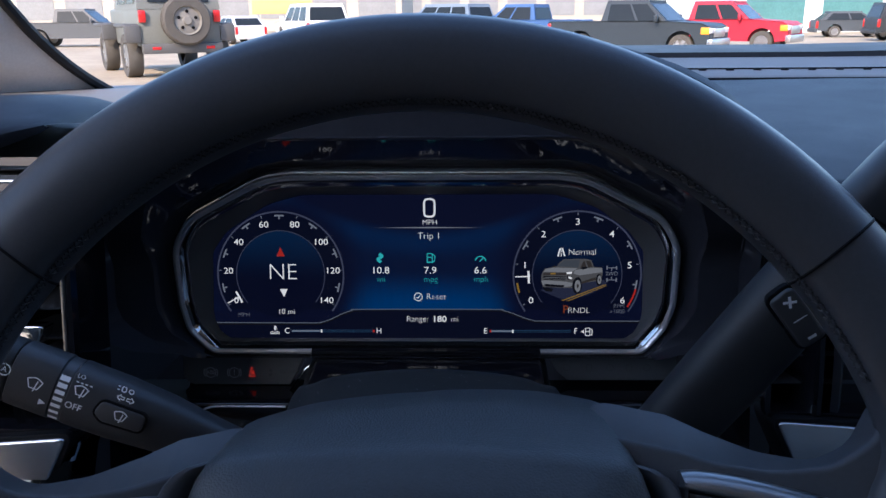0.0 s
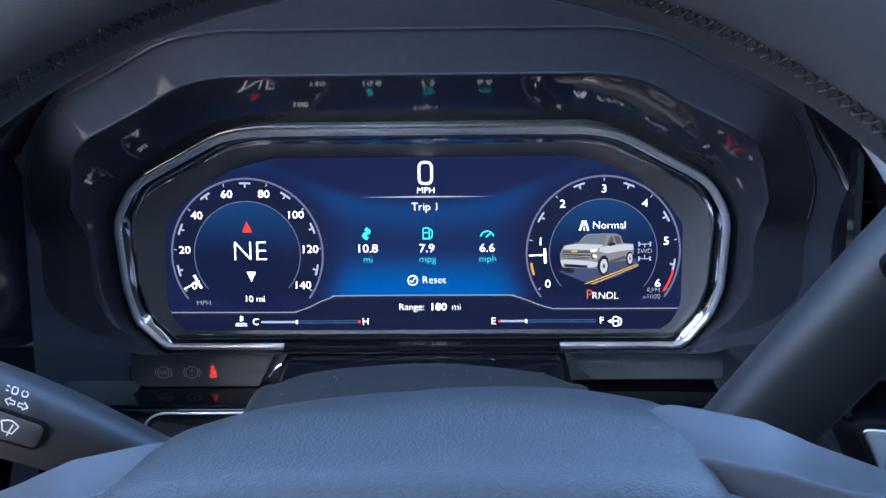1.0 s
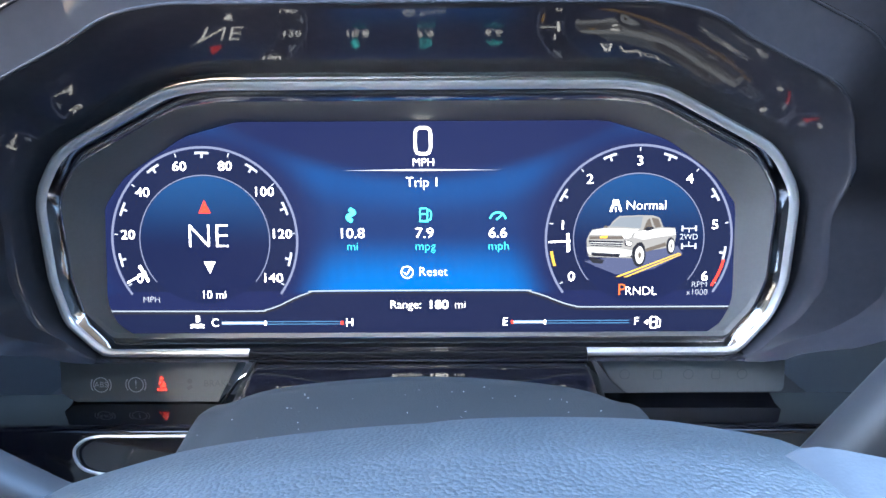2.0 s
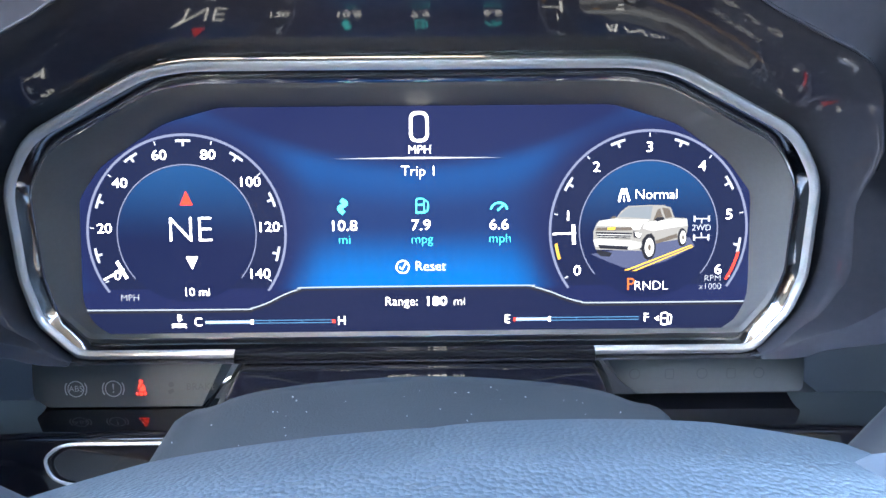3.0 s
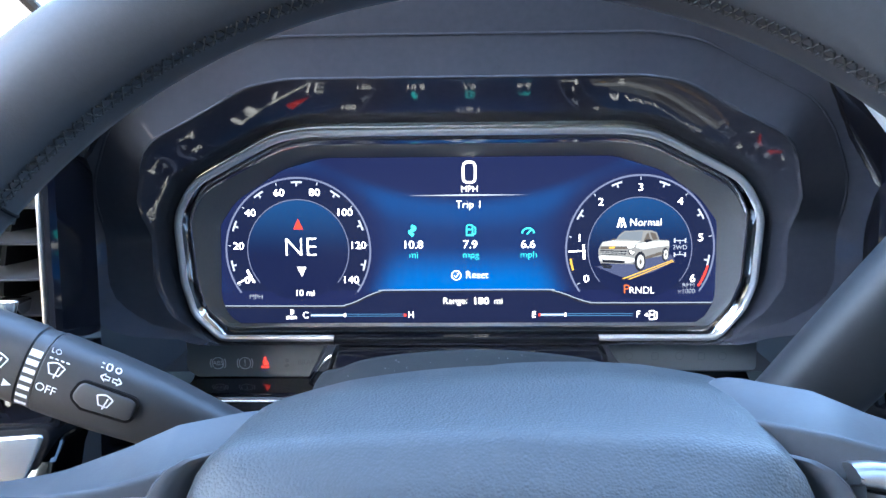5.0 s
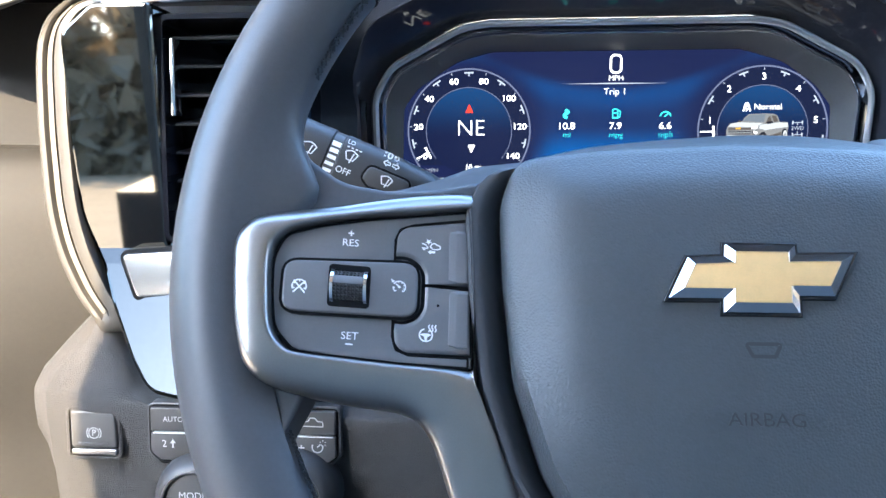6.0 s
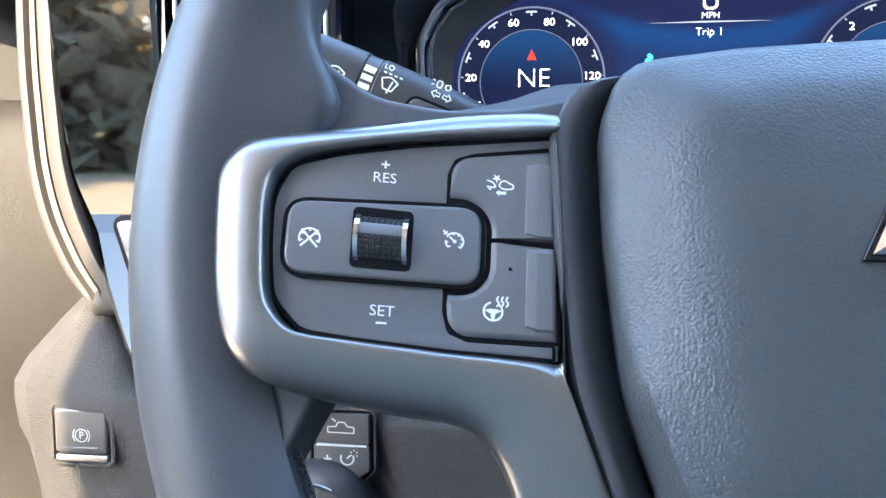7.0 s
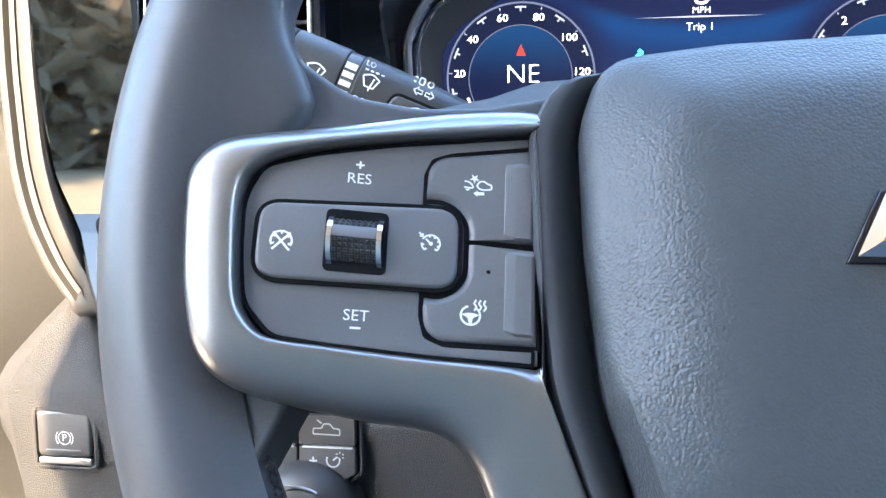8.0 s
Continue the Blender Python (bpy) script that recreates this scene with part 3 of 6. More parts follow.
    shape("picture_grille", [(-23.0, -0.7), (-7.1, -1.2), (-7.9, -3.7), (-22.1, -3.2)], TRUCK_DARK, z3 + 0.0002)
    shape("picture_grille_bar", [(-22.5, -1.5), (-7.4, -2.0), (-7.4, -2.3), (-22.5, -1.8)], TRUCK_LIGHT, z3 + 0.0003)
    shape("picture_grille_bar", [(-22.3, -2.5), (-7.6, -3.0), (-7.6, -3.2), (-22.3, -2.7)], TRUCK_LIGHT, z3 + 0.0003)
    shape("picture_lamp", [(-7.4, 1.7), (-3.2, 2.0), (-4.0, 0.5), (-6.9, 0.5)], LIT, z3 + 0.0002)
    shape("picture_lamp", [(-6.7, -0.5), (-3.0, -1.7), (-3.7, -3.7), (-6.4, -3.2)], TRUCK_DARK, z3 + 0.0002)
    shape("picture_lamp", [(-5.9, -1.0), (-3.2, -2.0), (-4.0, -3.2), (-5.7, -2.5)], LIT, z3 + 0.0003)
    shape("picture_bumper", [(-24.0, -4.2), (-21.6, -3.7), (-7.4, -4.7), (-2.5, -5.7), (-2.7, -7.6), (-7.4, -8.4), (-22.8, -7.1)], TRUCK_LIGHT, z3 + 0.0002)
    shape("picture_bumper_slot", [(-22.1, -6.2), (-8.4, -7.1), (-9.1, -8.6), (-21.1, -7.9)], TRUCK_DARK, z3 + 0.0003)
    shape("picture_wheel_arch", [(-3.7, -8.6), (-2.7, -4.4), (-0.8, -2.0), (1.2, -1.5), (2.6, -3.2), (3.1, -5.4), (0.4, -9.9)], TRUCK_DARK, z3 + 0.0002)
    shape("picture_tyre", [(-22.5, -8.4), (-19.1, -9.1), (-15.7, -9.9), (-16.7, -11.6), (-20.6, -11.3), (-22.3, -9.9)], TRUCK_DARK, z3 - 0.0001)
    shape("picture_stripe", [(-10.6, -17.7), (-8.4, -17.7), (19.8, -6.8), (18.5, -6.7)], LIT_YELLOW, z2)
    shape("picture_stripe", [(-6.9, -18.0), (-5.2, -18.0), (20.0, -7.6), (19.3, -7.4)], LIT_YELLOW, z2)
    shape("picture_road", [(-25.0, -10.4), (-17.9, -13.6), (-10.6, -16.5), (-4.4, -17.3), (7.8, -13.8), (20.5, -7.4), (18.0, -3.4), (2.9, -5.9), (-11.8, -8.4)], TRUCK_ROAD, z1 + 0.0001)
    for cx, cy, rx, ry in ((0.1, -7.6, 3.1, 5.5), (14.6, -3.4, 2.0, 4.0)):
        oval = [2 * math.pi * k / 22 for k in range(22)]
        shape("picture_wheel", [(cx + rx * math.cos(a), cy + ry * math.sin(a)) for a in oval], TRUCK_DARK, z3 + 0.0004)
        shape("picture_rim", [(cx + 0.3 + rx * 0.66 * math.cos(a), cy + ry * 0.74 * math.sin(a)) for a in oval], TRUCK_LIGHT, z3 + 0.0005)
        shape("picture_hub", [(cx + 0.3 + rx * 0.22 * math.cos(a), cy + ry * 0.26 * math.sin(a)) for a in oval], TRUCK_SHADE, z3 + 0.0006)
    # small camera dot in the upper rim
    part("sensor", prism(bmn(), fillet(rect(-0.0075, 0.0608, 0.0065, 0.0626), 0.0007), 0.018, 0.030, 0.0004), PIANO, top)

    # lower tell-tale strips
    for name, pts in (("telltale_strip", [(-0.1655, -0.0515), (-0.082, -0.0515), (-0.0935, -0.0735), (-0.1595, -0.0735, 0.006), (-0.1655, -0.0690, 0.004)]),
                      ("blank_strip", [(0.079, -0.0515), (0.1655, -0.0515), (0.1655, -0.0695, 0.003), (0.0935, -0.0700, 0.006), (0.086, -0.064, 0.006)])):
        part(name, prism(bmn(), fillet(pts, 0.0008), -0.02, 0.0105, 0.0006), STRIPGREY, top, "dark grey strip with tell-tale symbols")
    zt = 0.0108
    for x, word in ((-0.147, "ABS"), (-0.1310, "!")):
        bm = bmn()
        ribbon(bm, arc(x, -0.0652, 0.0034, 0, 350, 28), 0.00045, zt, closed=True)
        for s in (-1, 1):
            ribbon(bm, arc(x, -0.0652, 0.0046, s * 55, s * 125, 10), 0.0005, zt)
        part("brake_symbol", bm, PRINT, top)
        text("brake_word", word, 0.0026 if word == "ABS" else 0.004, x, -0.0652, PRINT, top, zt)
    belt = bmn()
    plate(belt, arc(-0.1191, -0.0622, 0.0008, 0, 345, 14), zt)
    plate(belt, [(-0.1199, -0.0633), (-0.1187, -0.0633), (-0.1206, -0.0658), (-0.1204, -0.0645)], zt)
    plate(belt, [(-0.1182, -0.0634), (-0.1175, -0.0646), (-0.1173, -0.0664), (-0.1200, -0.0664)], zt)
    ribbon(belt, [(-0.1211, -0.0670), (-0.1206, -0.0681)], 0.0009, zt)
    ribbon(belt, [(-0.1171, -0.0670), (-0.1176, -0.0681)], 0.0009, zt)
    plate(belt, [(-0.1199, -0.0670), (-0.1183, -0.0670), (-0.1185, -0.0682), (-0.1197, -0.0682)], zt)
    part("belt_light", belt, LIT_RED, top, "glowing red seat belt warning symbol")
    bag = bmn()
    plate(bag, arc(-0.1062, -0.0636, 0.0012, 0, 345, 12), zt)
    ribbon(bag, [(-0.1075, -0.0672), (-0.1052, -0.0660)], 0.0016, zt)
    part("dark_symbol", bag, BEZEL, top)
    text("brake_letters", "BRAKE", 0.0030, -0.0935, -0.0648, BEZEL, top, zt)
    for k, x in enumerate((0.0925, 0.1075, 0.1215, 0.1340, 0.1460)):
        bm = bmn()
        ribbon(bm, arc(x, -0.0612, 0.0022, 0, 345, 18) if k % 2 == 0 else fillet(rect(x - 0.0018, -0.0634, x + 0.0018, -0.0592), 0.0008), 0.0004, zt, closed=True)
        part("dark_symbol", bm, BEZEL, top)

    # glossy black surround: a funnel round the ring, out to the lip of the hood
    def grown(d_top, d_side, d_low, c_of):
        out = []
        ring2 = ring
        base = inset(ring2, -1.0)
        for (x, y), (bx, by) in zip(ring2, base):
            nx, ny = bx - x, by - y
            l = math.hypot(nx, ny)
            nx, ny = nx / l, ny / l
            up = max(0.0, ny)
            down = max(0.0, -ny)
            d = d_side + (d_top - d_side) * up ** 1.5 + (d_low - d_side) * down ** 1.5
            d *= min(1.0, max(0.03, (y + 0.050) / 0.030)) if ny < 0.3 else 1.0
            out.append((x + nx * d, y + ny * d, c_of(x + nx * d, y + ny * d, up, down)))
        return out
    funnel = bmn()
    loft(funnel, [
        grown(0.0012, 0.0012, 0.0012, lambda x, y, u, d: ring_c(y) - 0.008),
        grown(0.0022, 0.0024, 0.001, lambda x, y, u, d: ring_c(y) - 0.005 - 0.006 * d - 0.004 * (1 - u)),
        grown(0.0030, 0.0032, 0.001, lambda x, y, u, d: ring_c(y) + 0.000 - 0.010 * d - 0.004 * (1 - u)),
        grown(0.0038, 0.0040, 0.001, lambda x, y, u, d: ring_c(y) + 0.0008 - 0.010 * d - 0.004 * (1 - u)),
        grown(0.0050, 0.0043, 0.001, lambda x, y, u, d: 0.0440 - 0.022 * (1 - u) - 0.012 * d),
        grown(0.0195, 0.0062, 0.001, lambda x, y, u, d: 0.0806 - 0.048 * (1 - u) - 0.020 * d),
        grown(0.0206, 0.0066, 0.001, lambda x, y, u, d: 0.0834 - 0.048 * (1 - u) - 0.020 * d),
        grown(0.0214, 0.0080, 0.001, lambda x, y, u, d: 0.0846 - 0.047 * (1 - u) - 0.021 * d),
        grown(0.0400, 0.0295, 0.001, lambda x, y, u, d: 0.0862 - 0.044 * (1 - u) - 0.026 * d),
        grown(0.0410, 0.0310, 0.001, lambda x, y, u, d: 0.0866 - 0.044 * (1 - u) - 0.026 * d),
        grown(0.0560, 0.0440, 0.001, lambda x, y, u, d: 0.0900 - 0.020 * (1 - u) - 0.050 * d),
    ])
    part("surround", funnel, HAZEBLACK, top, "glossy black funnel-shaped surround")
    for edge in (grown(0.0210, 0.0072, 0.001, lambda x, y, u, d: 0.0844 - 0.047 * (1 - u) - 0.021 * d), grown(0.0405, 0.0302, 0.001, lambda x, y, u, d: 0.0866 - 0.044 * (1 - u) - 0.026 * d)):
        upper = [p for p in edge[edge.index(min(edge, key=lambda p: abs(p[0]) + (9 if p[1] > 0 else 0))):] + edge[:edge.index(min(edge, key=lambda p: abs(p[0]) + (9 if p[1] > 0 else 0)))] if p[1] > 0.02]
        part("contour_edge", tube(bmn(), upper, 0.0007, 8), HAZEBLACK, top)
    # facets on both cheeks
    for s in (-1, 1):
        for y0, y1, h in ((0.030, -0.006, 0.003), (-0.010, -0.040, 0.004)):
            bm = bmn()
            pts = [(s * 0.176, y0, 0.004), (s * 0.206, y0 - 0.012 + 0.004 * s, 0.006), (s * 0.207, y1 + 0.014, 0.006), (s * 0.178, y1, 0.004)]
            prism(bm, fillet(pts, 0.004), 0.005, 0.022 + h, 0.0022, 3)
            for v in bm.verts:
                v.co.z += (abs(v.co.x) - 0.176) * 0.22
            part("cheek_facet", bm, HAZEBLACK, top)
    # ledge under the strips
    for s in (-1, 1):
        bm = bmn()
        x0, x1 = (-0.205, -0.078) if s < 0 else (0.082, 0.205)
        loft(bm, [[(x0, -0.0725, 0.002), (x1, -0.0725, 0.002)], [(x0, -0.0742, 0.012), (x1, -0.0742, 0.012)], [(x0, -0.0762, 0.033), (x1, -0.0762, 0.033)],
                  [(x0, -0.0772, 0.0365), (x1, -0.0772, 0.0365)], [(x0, -0.0795, 0.0385), (x1, -0.0795, 0.0385)], [(x0, -0.125, 0.042), (x1, -0.125, 0.042)]], closed=False)
        part("ledge", bm, PIANO, top)
    trim = bmn()
    tube(trim, [(x, y, 0.0420) for x, y in curve([(-0.090, -0.0785), (-0.120, -0.0785), (-0.137, -0.0788), (-0.1440, -0.0820), (-0.1460, -0.0865), (-0.1420, -0.0930), (-0.130, -0.0955), (-0.110, -0.0965)], 6)], 0.0007, 8)
    part("pocket_trim", trim, TRIMLINE, top)
    return top


cluster()


def hood():
    """The visor over the cluster: satin lip and soft padded top that runs into the dash."""
    top = thing("cluster_hood", PANEL, "dark blue-grey padded hood over the instrument cluster", "dashboard hood")
    lip = [(-0.222, -0.125), (-0.224, -0.02), (-0.214, 0.030), (-0.186, 0.069), (-0.138, 0.106), (-0.100, 0.124), (-0.050, 0.1295), (0.050, 0.1295), (0.105, 0.122), (0.152, 0.104), (0.184, 0.072), (0.212, 0.030), (0.222, -0.02), (0.220, -0.125)]
    line = curve(lip, 6)
    def grow(d, c, drop=0.0):
        return [(x * (1 + d / 0.2), 0.0 + (y * (1 + d / 0.13) if y > 0 else y) - drop, c) for x, y in line]
    bm = bmn()
    loft(bm, [grow(-0.010, 0.060), grow(-0.004, 0.082), grow(0.0, 0.0885), grow(0.0012, 0.0905), grow(0.0035, 0.0905), grow(0.0048, 0.088)], closed=False)
    part("lip", bm, PIANO, top, "glossy black lip")
    edge = bmn()
    keep = [i for i, p in enumerate(line) if p[1] > 0.02]
    loft(edge, [[lp[i] for i in keep] for lp in [grow(0.0000, 0.0907), grow(0.0008, 0.0926), grow(0.0030, 0.0936), grow(0.0070, 0.0930), grow(0.0092, 0.0915), grow(0.0100, 0.0880)]], closed=False)
    part("lip_trim", edge, TRIMLINE, top, "satin silver trim along the lip")
    pad = bmn()
    loft(pad, [grow(0.0098, 0.086), grow(0.0130, 0.088), grow(0.0175, 0.080), grow(0.021, 0.055), grow(0.022, 0.0, -0.004), grow(0.020, -0.08, -0.008), grow(0.016, -0.20, -0.02)], closed=False)
    part("pad", pad, PAD, top, "soft grained pad")
    return top


hood()


# ---- steering wheel ----
TILT = radians(22)
WHEEL = CAR @ Matrix(((1, 0, 0, 0.0115), (0, math.sin(TILT), -math.cos(TILT), -0.298), (0, math.cos(TILT), math.sin(TILT), -0.063), (0, 0, 0, 1)))
MID = -0.004


def slope(u):
    """How deep the spokes lie behind the wheel's plane at u (left side)."""
    return -0.016 - 0.30 * (u + 0.097)


def on_spoke(bm, side):
    """Lays what was built over the left spoke's outline into the wheel, mirrored for side 1."""
    for v in bm.verts:
        u, w, h = v.co
        v.co = Vector((u if side < 0 else 2 * MID - u, w + (0.010 if side > 0 else 0.0), slope(u) + h))
    return bm


def steering_wheel():
    top = thing("steering_wheel", WHEEL, "black leather-wrapped steering wheel with satin silver spokes", "steering wheel")
    cu, cv, cn = -0.004, 0.008, -0.008
    R0, LEAN = 0.1805, 0.096   # the rim leans a little more upright than the hub
    rim, n, m = bmn(), 180, 24
    loops = []

    def side_of(a):
        return math.exp(-((math.degrees(a) % 180 - (0 if math.degrees(a) % 180 < 90 else 180)) / 26) ** 2)

    def half(a):
        return 0.0168 + 0.0010 * side_of(a)

    for k in range(n):
        a = 2 * math.pi * k / n
        w = half(a)
        ring = []
        for j in range(m):
            b = 2 * math.pi * j / m
            dr = w * math.copysign(abs(math.cos(b)) ** 0.9, math.cos(b))
            dn = 0.0160 * math.copysign(abs(math.sin(b)) ** 0.9, math.sin(b))
            r = R0 + dr - 0.0012 * (math.sin(b) > 0.3)
            inner = max(0.0, -math.cos(b)) ** 1.6 * max(0.0, math.sin(b)) * side_of(a)
            # the leather runs out softly over the upper side of each spoke
            deg = math.degrees(a)
            r -= 0.0145 * max(math.exp(-((deg - 171.0) / 5.5) ** 2), math.exp(-((deg - 9.0) / 5.5) ** 2)) * max(0.0, -math.cos(b)) ** 2.2
            v = cv + r * math.sin(a)
            ring.append((cu + r * math.cos(a), v, cn + dn * (1 - 1.05 * inner) + LEAN * v))
        loops.append(ring)
    loops.append(loops[0])
    loft(rim, loops)
    bmesh.ops.remove_doubles(rim, verts=rim.verts, dist=1e-6)
    part("rim", rim, LEATHER, top, "smooth black leather rim")
    for a in (142, 38):
        bm, t = bmn(), radians(a)
        pts = []
        for j in range(29):
            b = 2 * math.pi * j / 28
            r = R0 + (half(t) + 0.0001) * math.copysign(abs(math.cos(b)) ** 0.9, math.cos(b)) - 0.0012 * (math.sin(b) > 0.3)
            pts.append((cu + r * math.cos(t), cv + r * math.sin(t), cn + 0.0161 * math.copysign(abs(math.sin(b)) ** 0.9, math.sin(b)) + LEAN * (cv + r * math.sin(t))))
        tube(bm, pts, 0.00055, 6)
        part("rim_seam", bm, GAP, top)
    seam = bmn()
    for a0, a1 in ((24, 156), (200, 340)):
        pts = []
        for k in range(121):
            t = radians(a0 + (a1 - a0) * k / 120)
            r = R0 - half(t) * 0.975
            pts.append((cu + r * math.cos(t), cv + r * math.sin(t), cn + 0.0022 + LEAN * (cv + r * math.sin(t))))
        tube(seam, pts, 0.0007, 6)
    part("seam", seam, LEATHER, top)
    stitch = bmn()
    for a0, a1, count in ((24, 156, 120), (200, 340, 126)):
        for k in range(count):
            t = radians(a0 + (a1 - a0) * (k + 0.15) / count)
            t2 = radians(a0 + (a1 - a0) * (k + 0.85) / count)
            for (ta, na), (tb, nb) in (((t, 0.0050), (t2, 0.0002)), ((t, 0.0004), (t2, 0.0046))):
                pa, pb = ((cu + (R0 - half(q) * 0.962 - 0.0007) * math.cos(q), cv + (R0 - half(q) * 0.962 - 0.0007) * math.sin(q), cn + z + LEAN * (cv + R0 * math.sin(q))) for q, z in ((ta, na), (tb, nb)))
                tube(stitch, [pa, pb], 0.00038, 5)
    tagged(part("stitching", stitch, THREAD, top, "dark cross stitching"), kind="stuff")

    # cover of the airbag
    outline = fillet([(-0.0855, 0.030, 0.02), (-0.080, 0.0475, 0.015), (-0.050, 0.0510, 0.05), (0.0, 0.0530, 0.1), (0.042, 0.0510, 0.05), (0.072, 0.0475, 0.015), (0.0775, 0.030, 0.02), (0.0760, 0.0, 0.1),
                      (0.072, -0.034, 0.05), (0.062, -0.064, 0.03), (0.044, -0.094, 0.02), (0.015, -0.104, 0.03), (-0.023, -0.104, 0.03), (-0.052, -0.094, 0.02), (-0.070, -0.064, 0.03), (-0.080, -0.034, 0.05), (-0.084, 0.0, 0.1)], 0.02, 6)
    outline = resample(ccw(outline), 128)

    def scaled(s, h, k=1.0, lift=0.0, flank=0.0):
        return [(MID + (x - MID) * s, -0.012 + (y + 0.012) * (1 + (s - 1) * k) + flank * min(1, max(0, (abs(x - MID) - 0.045) / 0.025)) * min(1, max(0, (y - 0.01) / 0.03)) + lift * (1.06 - 0.42 * ((x - MID) / 0.08) ** 2 + 0.42 * max(0.0, (x - MID) / 0.08)) * min(1, max(0, (y - 0.01) / 0.036)) ** 1.5, h) for x, y in outline]
    def eased(s, h):
        """The pillow's flank, which flattens out towards its foot."""
        return [(x, y, h * (1 - 0.6 * min(1.0, max(0.0, (-0.020 - y) / 0.035)))) for x, y, _ in scaled(s, h)]

    def band(s, dh, flank=0.0):
        """The collar's height follows the spokes beside it."""
        return [(x, y, max(-0.0245, -0.016 + 0.30 * (abs(x - MID) - 0.093)) + dh) for x, y, _ in scaled(s, 0.0, 0.2, 0, flank)]
    bag = bmn()
    loft(bag, [scaled(0.96, -0.075, lift=0.010), scaled(0.985, -0.063, lift=0.0215), scaled(0.995, -0.056, lift=0.0220), scaled(1.0, -0.040, lift=0.0150), scaled(1.0, -0.028, lift=0.0082), scaled(1.002, -0.0185, lift=0.0036), scaled(0.998, -0.0140, lift=0.0014), scaled(0.984, -0.0112, lift=0.0003), eased(0.95, -0.0094), eased(0.87, -0.0062), eased(0.81, -0.0037), eased(0.76, -0.0021),
               eased(0.70, -0.0008), eased(0.62, 0.0), scaled(0.50, 0.0006), scaled(0.3, 0.0012), scaled(0.08, 0.0016)], cap1=True)
    part("airbag_cover", bag, GRAIN, top, "grained dark blue-grey airbag cover")
    collar = bmn()
    loft(collar, [scaled(1.160, -0.075, 0.2, 0, -0.003), band(1.158, -0.0024, -0.003), band(1.152, 0.0004, -0.003), band(1.140, 0.0018, -0.003), band(1.118, 0.0024, -0.003), band(1.092, 0.0019, -0.003), band(1.066, 0.0002, -0.003), band(1.036, -0.0030, -0.003), band(1.009, -0.0054, -0.002), scaled(1.001, -0.034, 0.2)])
    part("collar", collar, LEATHER, top, "smooth dark collar round the airbag cover")
    back = bmn()
    loft(back, [scaled(1.10, -0.030, 0.1), scaled(1.10, -0.07, 0.1), scaled(0.7, -0.10, 1.0)], cap1=True)
    part("hub_back", back, SOFT, top)
    # emblem: a plain cross-shaped plate
    gold = [(-0.0262, -0.0042), (-0.0222, 0.0040), (-0.0088, 0.0046), (-0.0084, 0.0086), (0.0090, 0.0086), (0.0090, 0.0050), (0.0262, 0.0054), (0.0218, -0.0030), (0.0090, -0.0030), (0.0088, -0.0090), (-0.0096, -0.0090), (-0.0094, -0.0042)]
    gold = [(x * 0.95, y * 0.95) for x, y in gold]
    emblem = part("emblem", prism(bmn(), inset(gold, -0.0042), -0.004, 0.0022, 0.0006), PIANO, top, "emblem plate, gold in a chrome frame")
    frame_bm = bmn()
    g = ccw(gold)
    loft(frame_bm, [[(x, y, 0.0022) for x, y in inset(g, -0.0032)], [(x, y, 0.0032) for x, y in inset(g, -0.0030)], [(x, y, 0.0052) for x, y in inset(g, -0.0002)], [(x, y, 0.0048) for x, y in g]])
    part("emblem_frame", frame_bm, CHROME, emblem, angle=20)
    part("emblem_face", prism(bmn(), gold, 0.003, 0.0049, 0.0002), GOLD, emblem)
    mark = bmn()
    ribbon(mark, fillet([(-0.006, -0.0215), (0.005, -0.0215), (0.003, -0.0255), (-0.004, -0.0255)], 0.0008), 0.0012, 0.0016, closed=True)
    part("moulded_mark", mark, SOFT, top)
    text("moulded_word", "AIRBAG", 0.0042, -0.001, -0.0455, SOFT, top, 0.0006, wide=1.15, thick=0.0006)

    # spokes
    for side in (-1, 1):
        cover = fillet([(-0.182, 0.066, 0.01), (-0.1640, 0.0600, 0.010), (-0.1560, 0.0460, 0.014), (-0.1430, 0.0375, 0.02), (-0.1260, 0.0362, 0.03), (-0.1080, 0.0390, 0.03), (-0.0960, 0.0430, 0.02), (-0.066, 0.0500, 0.01), (-0.066, -0.05, 0.004),
                        (-0.112, -0.0385, 0.01), (-0.138, -0.0385, 0.01), (-0.1500, -0.0395, 0.002), (-0.1575, -0.056, 0.012), (-0.182, -0.072, 0.012), (-0.188, 0.0, 0.1)], 0.01, 6)
        bm = prism(bmn(), cover, -0.024, -0.0062, 0.0070, 5, back=True)
        for v in bm.verts:
            if v.co.x < -0.155 and v.co.y < -0.03:
                v.co.z -= 0.016 * min(1.0, (-0.155 - v.co.x) / 0.02)
            if v.co.y > 0.02:
                v.co.y += 0.95 * max(0.0, -0.010 - v.co.z) * min(1.0, max(0.0, (v.co.x + 0.150) / 0.05))
        spoke = part("spoke", on_spoke(bm, side), LEATHER, top, "leather-covered spoke")
